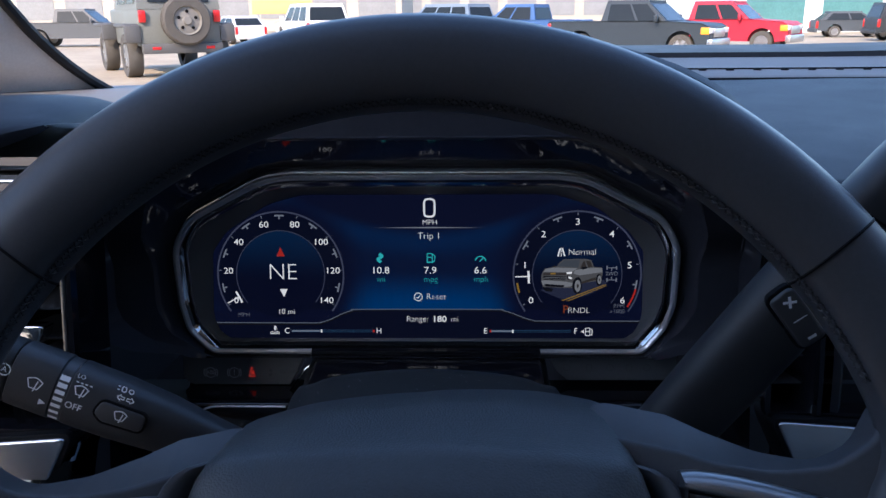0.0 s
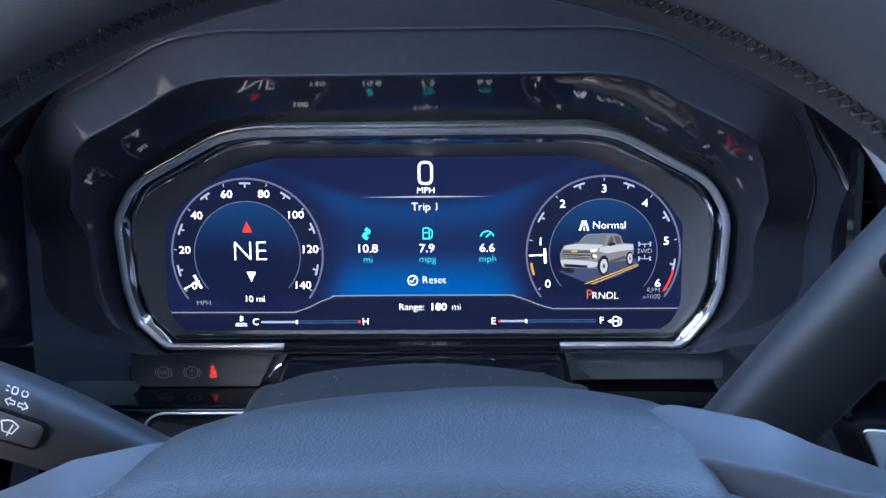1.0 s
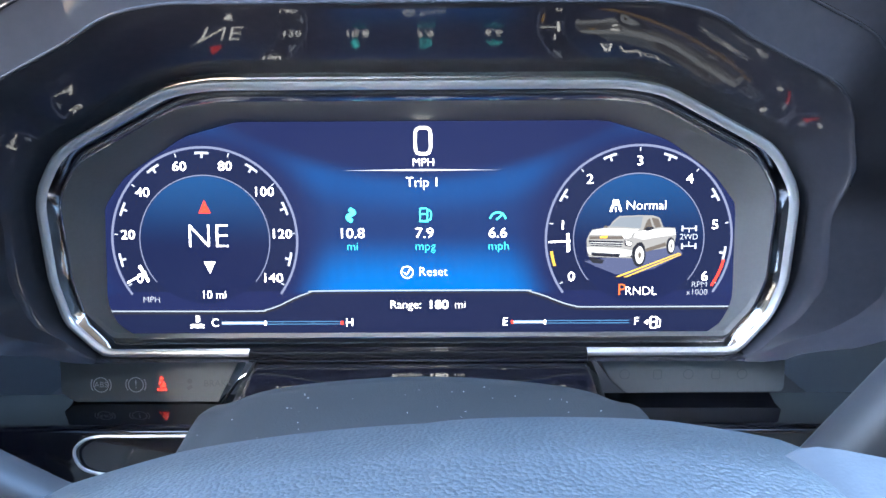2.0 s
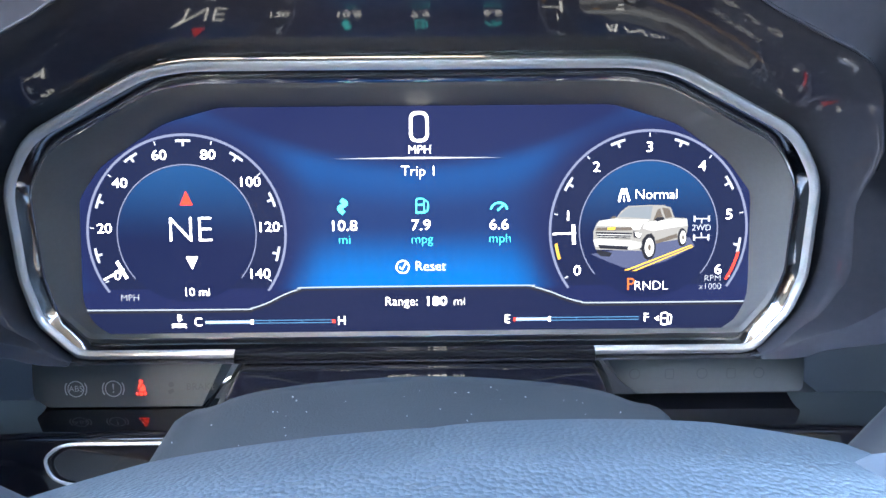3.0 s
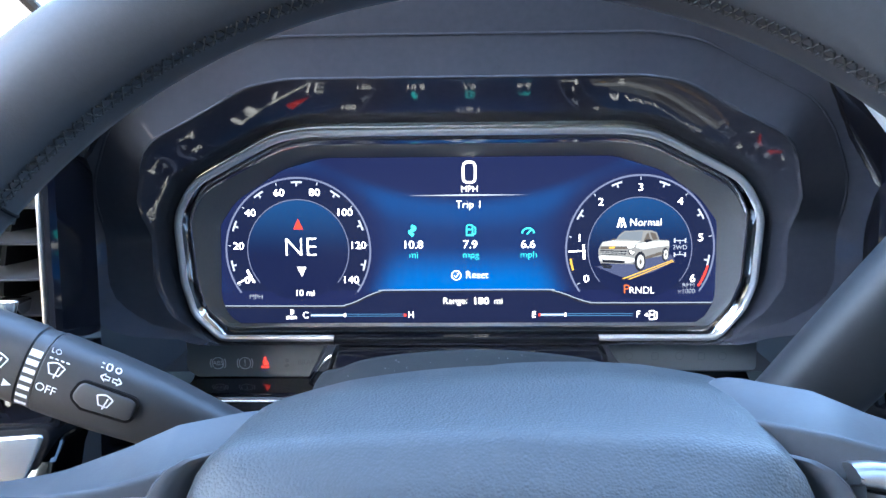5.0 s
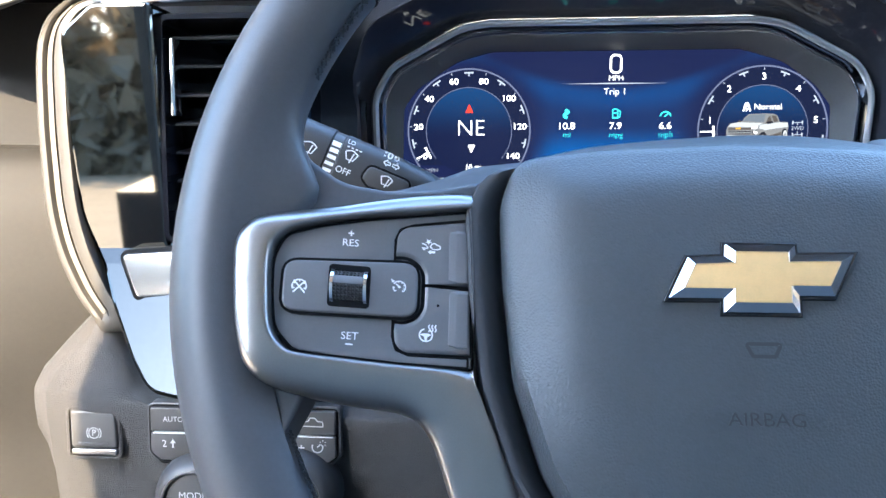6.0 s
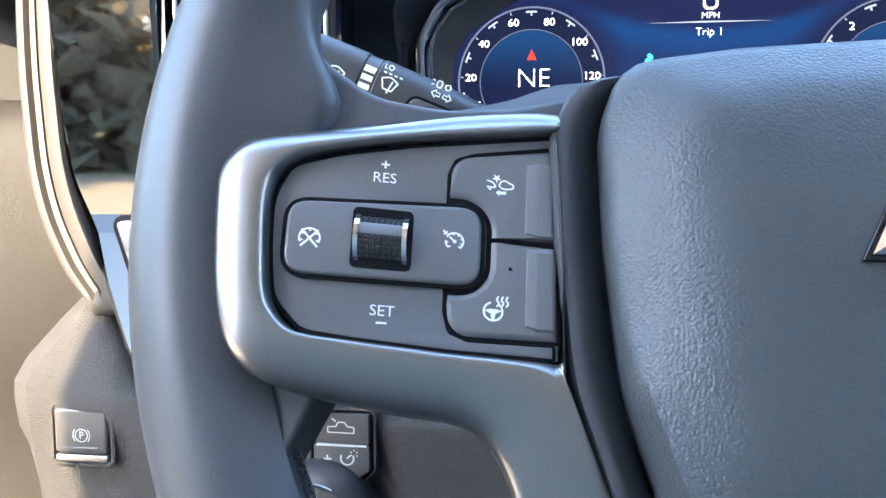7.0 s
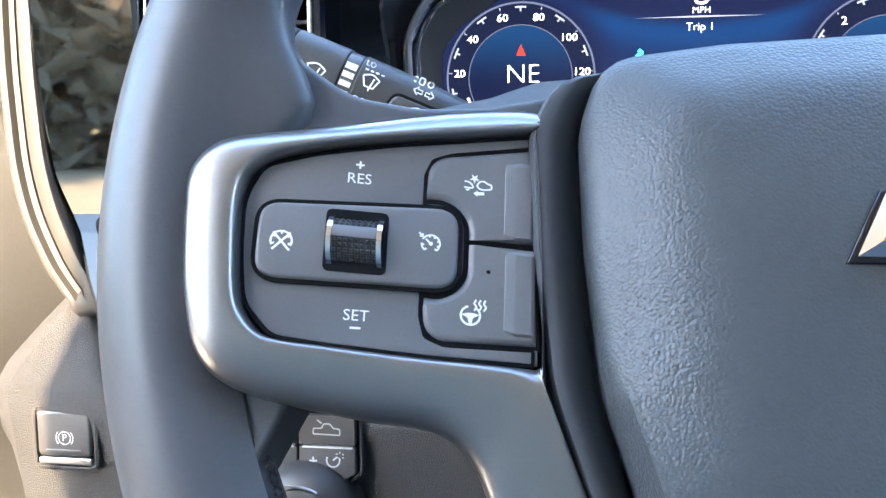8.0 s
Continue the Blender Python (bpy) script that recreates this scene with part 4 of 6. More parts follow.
        # satin frame round the keys and down the lower arm: pairs of outer and inner points
        pairs = [((-0.0965, 0.0362), (-0.0965, 0.0295)), ((-0.117, 0.0335), (-0.114, 0.0262)), ((-0.143, 0.0268), (-0.130, 0.0235)), ((-0.159, 0.0232), (-0.148, 0.0192)), ((-0.169, 0.0205), (-0.1575, 0.0155)),
                 ((-0.1738, 0.0165), (-0.1618, 0.0112)), ((-0.1762, 0.0110), (-0.1630, 0.0070)), ((-0.1762, 0.0040), (-0.1632, 0.0010)), ((-0.1750, -0.0090), (-0.1625, -0.0080)), ((-0.1735, -0.0190), (-0.1615, -0.0165)),
                 ((-0.1705, -0.0295), (-0.1598, -0.0215)), ((-0.1655, -0.0355), (-0.1560, -0.0255)), ((-0.1580, -0.0390), (-0.1515, -0.0268)), ((-0.1470, -0.0412), (-0.142, -0.0275)), ((-0.134, -0.0430), (-0.131, -0.0282)),
                 ((-0.1215, -0.0442), (-0.120, -0.0288)), ((-0.1135, -0.0472), (-0.111, -0.0290)), ((-0.1085, -0.0530), (-0.104, -0.0292)), ((-0.1050, -0.0610), (-0.100, -0.0293)), ((-0.0990, -0.0780), (-0.097, -0.0294)),
                 ((-0.0880, -0.1020), (-0.0958, -0.0294)), ((-0.0720, -0.0900), (-0.0952, -0.0294)), ((-0.0830, -0.0610), (-0.0948, -0.0294)), ((-0.0895, -0.0470), (-0.0945, -0.0293)), ((-0.0925, -0.0380), (-0.0942, -0.0291)), ((-0.0932, -0.0290), (-0.0938, -0.0285)),
                 ((-0.0940, 0.0000), (-0.0945, 0.0000)), ((-0.0958, 0.0300), (-0.0962, 0.0290))]
        o = curve([p[0] for p in pairs], 4, True)
        i = curve([p[1] for p in pairs], 4, True)

        def between(k, h):
            return [(a[0] * (1 - k) + b[0] * k, a[1] * (1 - k) + b[1] * k, h) for a, b in zip(o, i)]
        bm = bmn()
        loft(bm, [between(0, -0.014), between(0, -0.0036), between(0.03, -0.0022), between(0.10, -0.0010), between(0.22, 0.0002), between(0.38, 0.0012), between(0.55, 0.0019), between(0.70, 0.0024), between(0.84, 0.0027), between(0.93, 0.0026), between(0.972, 0.0020), between(0.994, 0.0002), between(1.0, -0.006)])
        part("spoke_frame", on_spoke(bm, side), SATIN, top, "satin silver frame round the keys", angle=60)
        keys = [p[1] for p in pairs[:19]] + [(-0.0942, -0.0292), (-0.0940, 0.0), (-0.0962, 0.0294)]
        part("key_bed", on_spoke(prism(bmn(), keys, -0.008, -0.0045), side), GAP, spoke)
        part("key_plate", on_spoke(prism(bmn(), inset(keys, 0.0009), -0.008, -0.0017, 0.0004, 2), side), KEY, spoke)
        pts = fillet([(-0.1230, 0.0160, 0.0005), (-0.1213, 0.0204, 0.002), (-0.1165, 0.0225, 0.002), (-0.0975, 0.0263, 0.0003), (-0.0975, 0.0284, 0.0003), (-0.1140, 0.0253, 0.02), (-0.1300, 0.0224, 0.1), (-0.1480, 0.0181, 0.05), (-0.1590, 0.0140, 0.006), (-0.1625, 0.0060, 0.02), (-0.1618, -0.0080, 0.1), (-0.1602, -0.0186, 0.01), (-0.1540, -0.0255, 0.006), (-0.1420, -0.0266, 0.1), (-0.1200, -0.0278, 0.02), (-0.0965, -0.0282, 0.0003), (-0.0965, -0.0256, 0.0003), (-0.1165, -0.0258, 0.002), (-0.1212, -0.0240, 0.002), (-0.1226, -0.0190, 0.0005)], 0.002, 5)
        part("rocker_gap", on_spoke(prism(bmn(), inset(pts, -0.0009), -0.006, -0.00165), side), GAP, spoke)
        part("rocker_key", on_spoke(prism(bmn(), pts, -0.006, -0.0014, 0.0004, 2), side), KEY, spoke)
        for name, up in (("upper_key", 1), ("lower_key", -1)):
            # outline: round the outer edges, then back along the capsule, whose edge slopes down to it
            if up > 0:
                outer = [(-0.0960, 0.0005)] + [(-0.0974, 0.0252)] + arc(-0.1165, 0.0158, 0.0056, -12, -90, 6)
            else:
                outer = [(-0.1218, -0.0170)] + arc(-0.1160, -0.0190, 0.0056, -90, -172, 6) + [(-0.0953, -0.0243), (-0.0960, -0.0007)]

            def along(off):
                r = 0.0066 + off
                if up > 0:
                    return [(-0.1220, 0.0087 + off * 0.8)] + arc(-0.1197, 0.0020 + 0.0000, r, 0, 90, 8) + [(-0.1131 + off, 0.0005)]
                return [(-0.1131 + off, -0.0007)] + arc(-0.1197, -0.0066, r, 90, 180, 8) + [(-0.1214, -0.0133 - off * 0.8)]
            low = outer + along(0.0009) if up > 0 else along(0.0009) + outer
            high = outer + along(0.0030) if up > 0 else along(0.0030) + outer
            edge_pts = [True] * len(outer)
            flags = edge_pts + [False] * len(along(0)) if up > 0 else [False] * len(along(0)) + edge_pts

            def level(d, h, k, hk):
                """Outer points moved in by d at the height h; those along the capsule k of the way up its slope, at hk."""
                moved = inset(low, d)
                turned_low = low if area(low) > 0 else low[::-1]
                turned_high = high if area(low) > 0 else high[::-1]
                turned_flags = flags if area(low) > 0 else flags[::-1]
                return [(*m, h) if f else (a[0] + (b[0] - a[0]) * k, a[1] + (b[1] - a[1]) * k, hk) for m, a, b, f in zip(moved, turned_low, turned_high, turned_flags)]
            part("key_gap", on_spoke(prism(bmn(), inset(ccw(low), -0.0007), -0.006, -0.00155), side), GAP, spoke)
            bm = bmn()
            loft(bm, [level(0, -0.006, 0, -0.006), level(0, -0.0020, 0, -0.0024), level(0.0002, -0.0014, 0.05, -0.0019), level(0.0007, -0.0009, 0.45, -0.0012), level(0.0013, -0.0006, 0.92, -0.00065), level(0.0017, -0.0006, 1.0, -0.0006)], cap1=True)
            part(name, on_spoke(bm, side), KEY, spoke)
        cap = fillet([(-0.1598, 0.0058, 0.0062), (-0.1131, 0.0086, 0.0066), (-0.1131, -0.0132, 0.0066), (-0.1598, -0.0138, 0.0062)], 0.006, 9)
        part("capsule_gap", on_spoke(prism(bmn(), cap, -0.006, -0.0003), side), GAP, spoke)
        part("centre_key", on_spoke(prism(bmn(), inset(cap, 0.0009), -0.006, 0.0005, 0.0010, 3), side), KEY, spoke)
        for y0, y1, x in ((0.0012, 0.0212, -0.0995), (-0.0222, -0.0014, -0.0990)):
            # raised edge strip with a slope on its inner side
            bm = bmn()
            loft(bm, [[(x + dx, y0 + e, h), (x + dx, y0 + e + 0.0006, h + lift), (x + dx, y1 - e - 0.0012, h + lift), (x + dx, y1 - e, h)] for dx, e, h, lift in
                      ((-0.0042, 0.0010, -0.0008, 0.0), (-0.0038, 0.0008, -0.0006, 0.0001), (-0.0016, 0.0002, -0.0006, 0.0006), (-0.0012, 0.0, -0.0006, 0.0007), (0.0024, 0.0, -0.0006, 0.0007), (0.0030, 0.0, -0.0006, 0.0004), (0.0033, 0.0, -0.0030, 0.0))], closed=False)
            part("key_ridge", on_spoke(bm, side), KEY, spoke, angle=20)
        # thumb wheel
        well = prism(bmn(), fillet(rect(-0.1440, -0.0104, -0.1300, 0.0046), 0.0016), -0.006, 0.0007)
        part("wheel_well", on_spoke(well, side), GAP, spoke)
        def drum(x0, x1, r, a0=-75, a1=75):
            bm = bmn()
            loft(bm, [[(x, -0.0029 + r * math.sin(radians(a)), -0.0042 + r * math.cos(radians(a))) for a in [a0 + (a1 - a0) * q / 24 for q in range(25)]] for x in (x0, x1)], closed=False)
            return on_spoke(bm, side)
        part("thumb_wheel", drum(-0.1422, -0.1318, 0.0070), SOFT, spoke, "knurled black thumb wheel")
        part("thumb_wheel_band", drum(-0.1420, -0.1320, 0.00725, 3, 27), KEY, spoke, "smooth band")
        studs = bmn()
        for a in (-72, -62, -52, -42, -32, -22, -12, -3, 33, 42, 51, 60, 69):
            for k in range(8):
                x = -0.1414 + 0.0088 * k / 7
                ring = [(x + dx, a + da, 0.0069) for dx, da in ((-0.00056, -4.4), (0.00056, -4.4), (0.00056, 4.4), (-0.00056, 4.4))] + [(x + dx, a + da, 0.00745) for dx, da in ((-0.0002, -1.6), (0.0002, -1.6), (0.0002, 1.6), (-0.0002, 1.6))]
                vs = [studs.verts.new((px, -0.0029 + r * math.sin(radians(t)), -0.0042 + r * math.cos(radians(t)))) for px, t, r in ring]
                for f in ((4, 5, 6, 7), (0, 1, 5, 4), (1, 2, 6, 5), (2, 3, 7, 6), (3, 0, 4, 7)):
                    studs.faces.new([vs[q] for q in f])
        part("thumb_wheel_knurl", on_spoke(studs, side), SOFT, spoke, angle=5)
        for x in (-0.1431, -0.1320):
            part("thumb_wheel_cap", drum(x, x + 0.0011, 0.0076), CHROME, spoke)
        if side > 0:
            continue
        # symbols on the left keys
        lay = lambda co: (co[0], co[1], slope(co[0]) + co[2])
        zk = -0.0012
        text("key_word", "RES", 0.0026, -0.1378, 0.0132, PRINT, spoke, zk, shape=lay)
        text("key_word", "SET", 0.0026, -0.1362, -0.0200, PRINT, spoke, zk, shape=lay)
        def sign(lines, w=0.00045, z=zk):
            bm = bmn()
            for l in lines:
                ribbon(bm, l, w, z)
            part("symbol", on_spoke(bm, side), PRINT, spoke)
        sign([[(-0.1388, 0.0168), (-0.1368, 0.0168)], [(-0.1378, 0.0158), (-0.1378, 0.0178)]], 0.0005)
        sign([[(-0.1374, -0.0228), (-0.1350, -0.0228)]], 0.0005)
        zc, zr = 0.0007, -0.0004
        # cruise control off: a dial crossed out
        cx, cy = -0.1533, -0.0042
        sign([arc(cx, cy, 0.0023, -118, 118, 22)] + [[arc(cx, cy, r, a, a, 1)[0] for r in (0.0016, 0.0023)] for a in (-112, -56, 0, 56, 112)], 0.00045, zc)
        sign([[(cx - 0.0019, cy - 0.0022), (cx + 0.0019, cy + 0.0020)], [(cx + 0.0019, cy - 0.0022), (cx - 0.0019, cy + 0.0020)]], 0.0005, zc)
        # cruise control: a dial with a needle and an arrow
        cx, cy = -0.1202, -0.0018
        sign([arc(cx, cy, 0.0021, -62, 140, 22), arc(cx, cy, 0.0021, 220, 272, 8), [(cx, cy), (cx - 0.0012, cy + 0.0011)], arc(cx, cy, 0.0003, 0, 340, 8)] +
             [[arc(cx, cy, r, a, a, 1)[0] for r in (0.0015, 0.0021)] for a in (-10, 30, 70, 110, 140, 220, 260)] + [[(cx - 0.0028, cy + 0.0026), (cx - 0.0019, cy + 0.0017)], [(cx - 0.0019, cy + 0.0024), (cx - 0.0019, cy + 0.0017), (cx - 0.0026, cy + 0.0017)]], 0.00042, zc)
        # collision alert: two cars, a burst and an arrow
        cx, cy = -0.1098, 0.0142
        sign([curve([(cx - 0.0004, cy), (cx + 0.0002, cy + 0.0010), (cx + 0.0012, cy + 0.0013), (cx + 0.0020, cy + 0.0008), (cx + 0.0030, cy + 0.0004), (cx + 0.0029, cy - 0.0006), (cx + 0.0012, cy - 0.0009), (cx + 0.0002, cy - 0.0007), (cx - 0.0004, cy)], 4)], 0.00042, zr)
        sign([curve([(cx - 0.0034, cy + 0.0010), (cx - 0.0024, cy + 0.0008), (cx - 0.0016, cy + 0.0002), (cx - 0.0014, cy - 0.0006), (cx - 0.0034, cy - 0.0006)], 4), [(cx - 0.0030, cy - 0.0010), (cx - 0.0026, cy - 0.0013), (cx - 0.0022, cy - 0.0010)]], 0.00042, zr)
        burst = [arc(cx - 0.0010, cy + 0.0018, 0.0013 if q % 2 else 0.0005, 36 * q, 36 * q, 1)[0] for q in range(10)]
        part("symbol", on_spoke(plate(bmn(), burst, zr), side), PRINT, spoke)
        part("symbol", on_spoke(plate(bmn(), [(cx - 0.0012, cy - 0.0020), (cx - 0.0002, cy - 0.0012), (cx - 0.0002, cy - 0.0016), (cx + 0.0014, cy - 0.0015), (cx + 0.0014, cy - 0.0023), (cx - 0.0002, cy - 0.0024), (cx - 0.0002, cy - 0.0028)], zr), side), PRINT, spoke)
        # heated wheel: ring, hub with three spokes and rising heat
        cx, cy = -0.1106, -0.0180
        sign([arc(cx, cy, 0.0022, 30, 345, 28)], 0.0005, zr)
        part("symbol", on_spoke(plate(bmn(), [(cx - 0.0021, cy + 0.0002), (cx - 0.0008, cy + 0.0006), (cx + 0.0008, cy + 0.0006), (cx + 0.0021, cy + 0.0002), (cx + 0.0006, cy - 0.0006), (cx + 0.0003, cy - 0.0021), (cx - 0.0003, cy - 0.0021), (cx - 0.0006, cy - 0.0006)], zr), side), PRINT, spoke)
        sign([curve([(cx + 0.0008 + 0.0011 * k, cy + 0.0012), (cx + 0.0013 + 0.0011 * k, cy + 0.0021), (cx + 0.0008 + 0.0011 * k, cy + 0.0029), (cx + 0.0012 + 0.0011 * k, cy + 0.0038)], 4) for k in range(3)], 0.00045, zr)
        part("key_lamp", on_spoke(plate(bmn(), arc(-0.1068, -0.0072, 0.0005, 0, 330, 10), zr), side), GAP, spoke)
    return top


steering_wheel()


# ---- column, stalk and shift lever ----
def column():
    top = thing("steering_column", CAR, "matt dark grey steering column shroud", "steering column")
    def section(y, w, z, drop, base):
        pts = [(-w, base), (-w * 0.98, z - drop * 0.85), (-w * 0.80, z - drop * 0.32), (-w * 0.5, z - drop * 0.10), (0, z), (w * 0.5, z - drop * 0.10), (w * 0.80, z - drop * 0.32), (w * 0.98, z - drop * 0.85), (w, base)]
        return [(x + 0.004, y, q) for x, q in curve(pts, 5)]
    bm = bmn()
    loft(bm, [section(-0.045, 0.074, -0.062, 0.02, -0.13), section(-0.120, 0.074, -0.0315, 0.024, -0.13), section(-0.135, 0.0725, -0.0292, 0.024, -0.13), section(-0.20, 0.070, -0.036, 0.026, -0.13), section(-0.262, 0.060, -0.055, 0.026, -0.13)], closed=False)
    part("shroud", bm, SHROUD, top, "matt dark grey plastic shroud", angle=60)
    bridge = bmn()
    def arch(y, w, z, base):
        return [(x + 0.0, y, q) for x, q in fillet([(-w - 0.008, base, 0.001), (-w, z - 0.005, 0.003), (-w + 0.005, z, 0.004), (w - 0.005, z, 0.004), (w, z - 0.005, 0.003), (w + 0.008, base, 0.001)], 0.01, 6)]
    loft(bridge, [*(arch(0.004 - 0.013 * k, 0.079 - 0.0004 * k, -0.0515 - 2.5 * (0.013 * k) ** 2, -0.12) for k in range(9))], closed=False)
    part("bridge", bridge, PIANO, top, "glossy black panel under the display")
    specks = bmn()
    for k in range(60):
        x, y = random.uniform(-0.06, 0.065), random.uniform(-0.19, -0.137)
        z = -0.0292 - 0.0068 * (-0.135 - y) / 0.065 - 0.024 * (abs(x - 0.004) / 0.072) ** 2 * 0.36
        s = random.uniform(0.00008, 0.00022)
        bmesh.ops.create_icosphere(specks, subdivisions=1, radius=s, matrix=Matrix.Translation((x, y, z)))
    tagged(part("dust_specks", specks, DUST, top), kind="stuff")
    return top


column()


def stalk():
    """Wiper and indicator stalk: x along the stalk from the tip, y up, z towards the driver."""
    a, b = Vector((-0.2045, -0.190, -0.0105)), Vector((-0.0805, -0.178, -0.0412))
    x = (b - a).normalized()
    turned = Matrix.Rotation(radians(9), 3, "Y")
    a = a + x * 0.050 - turned @ x * 0.050
    x = turned @ x
    z = Vector((0, -1, 0))
    z = (z - x * z.dot(x)).normalized()
    y = z.cross(x)
    m = Matrix(((x.x, y.x, z.x, a.x), (x.y, y.y, z.y, a.y), (x.z, y.z, z.z, a.z), (0, 0, 0, 1)))
    top = thing("column_stalk", CAR @ m, "black column stalk with white wiper symbols", "stalk")
    def barrel(stations):
        bm = bmn()
        loops = []
        for s, hy, hz in stations:
            loops.append([(s, hy * math.copysign(abs(math.cos(t)) ** 0.75, math.cos(t)), hz * math.copysign(abs(math.sin(t)) ** 0.75, math.sin(t))) for t in [2 * math.pi * k / 32 for k in range(32)]])
        loft(bm, loops, cap0=True, cap1=True)
        return bm
    part("tip", barrel([(-0.012, 0.010, 0.008), (-0.010, 0.0125, 0.010), (-0.004, 0.0138, 0.0112), (0.0265, 0.0143, 0.0116), (0.0272, 0.0138, 0.0112)]), SOFT, top)
    part("collar", barrel([(0.0278, 0.0138, 0.0112), (0.0282, 0.0144, 0.0117), (0.0475, 0.0146, 0.0119), (0.0480, 0.0140, 0.0114)]), SOFT, top)
    part("dash_ring", barrel([(0.0482, 0.0141, 0.0115), (0.0532, 0.0142, 0.0116)]), DASHKEY, top)
    part("body", barrel([(0.0534, 0.0140, 0.0114), (0.0540, 0.0146, 0.0119), (0.075, 0.0144, 0.0119), (0.095, 0.0132, 0.0110), (0.110, 0.0112, 0.0098), (0.125, 0.0094, 0.0088), (0.160, 0.0085, 0.0085)]), SOFT, top)
    dashes = bmn()
    for k in range(7):
        t0 = 0.010 - k * 0.0033
        h = 0.0022 - 0.00016 * k
        zs = 0.0117 * (1 - abs(t0 / 0.0146) ** 2.7) ** (1 / 2.7) + 0.0002
        zt = 0.0117 * (1 - min(1, abs((t0 - h) / 0.0146)) ** 2.7) ** (1 / 2.7) + 0.0002
        v = [dashes.verts.new(q) for q in ((0.0486, t0 - h, zt), (0.0528, t0 - h, zt), (0.0528, t0, zs), (0.0486, t0, zs))]
        dashes.faces.new(v)
    part("dashes", dashes, PRINT, top)
    key = fillet([(0.0670, -0.0044, 0.003), (0.0715, -0.0070, 0.002), (0.0890, -0.0060, 0.003), (0.0895, 0.0022, 0.003), (0.0690, 0.0022, 0.003)], 0.002)
    part("wash_key", prism(bmn(), key, 0.008, 0.0128, 0.0008), DASHKEY, top, "wash button")
    part("wash_key_gap", prism(bmn(), inset(key, -0.0010), 0.008, 0.0122), GAP, top)
    def sign(lines, w=0.0005, z=0.0121):
        bm = bmn()
        for l in lines:
            ribbon(bm, l, w, z)
        part("symbol", bm, PRINT, top)
    def wiper(cx, cy, s=1.0, z=0.0121):
        sign([curve([(cx - 0.0034 * s, cy + 0.0018 * s), (cx, cy + 0.0030 * s), (cx + 0.0034 * s, cy + 0.0018 * s)], 5) + [(cx + 0.0018 * s, cy - 0.0020 * s), (cx - 0.0018 * s, cy - 0.0020 * s), (cx - 0.0034 * s, cy + 0.0018 * s)],
              [(cx + 0.0002 * s, cy - 0.0034 * s), (cx + 0.0012 * s, cy + 0.0018 * s)]], 0.00055, z)
    wiper(0.0395, 0.0036)
    sign([arc(0.0255, 0.0070, 0.0026, 0, 350, 22)], 0.0005, 0.0116)
    text("stalk_word", "A", 0.0026, 0.0255, 0.0070, PRINT, top, 0.0116)
    wiper(0.0590, 0.0050, 0.9)
    sign([[(0.0558 + 0.0020 * k, 0.0088), (0.0570 + 0.0020 * k, 0.0088)] for k in range(4)], 0.0006)
    wiper(0.0785, -0.0020, 0.85, 0.0130)
    text("stalk_word", "OFF", 0.0030, 0.0580, -0.0026, PRINT, top, 0.0121)
    text("stalk_word", "LO", 0.0020, 0.0570, 0.0112, PRINT, top, 0.0106)
    text("stalk_word", "1x", 0.0026, 0.0575, -0.0080, PRINT, top, 0.0108)
    arrows = bmn()
    plate(arrows, [(0.0435, -0.0024), (0.0435, -0.0052), (0.0467, -0.0038)], 0.0121)
    part("pointer", arrows, PRINT, top)
    sign([[(0.0742, 0.0062), (0.0758, 0.0076), (0.0758, 0.0068), (0.0774, 0.0068), (0.0774, 0.0056), (0.0758, 0.0056), (0.0758, 0.0048), (0.0742, 0.0062)], [(0.0818, 0.0062), (0.0802, 0.0076), (0.0802, 0.0068), (0.0786, 0.0068), (0.0786, 0.0056), (0.0802, 0.0056), (0.0802, 0.0048), (0.0818, 0.0062)]], 0.0005, 0.0120)
    sign([fillet([(0.0750, 0.0112), (0.0750, 0.0088), (0.0768, 0.0088), (0.0768, 0.0112)], 0.0008), [(0.0740, 0.0108), (0.0730, 0.0108)], [(0.0740, 0.0092), (0.0730, 0.0092)], arc(0.0792, 0.0100, 0.0010, 0, 340, 12)], 0.0005, 0.0110)
    # the printing climbs along the barrel
    for ob in top.children:
        if ob.name.split(".")[0] in ("symbol", "stalk_word", "pointer", "wash_key", "wash_key_gap"):
            at = sum(v.co.x for v in ob.data.vertices) / len(ob.data.vertices)
            for v in ob.data.vertices:
                v.co.y += 0.13 * (at - 0.050)
    return top


stalk()


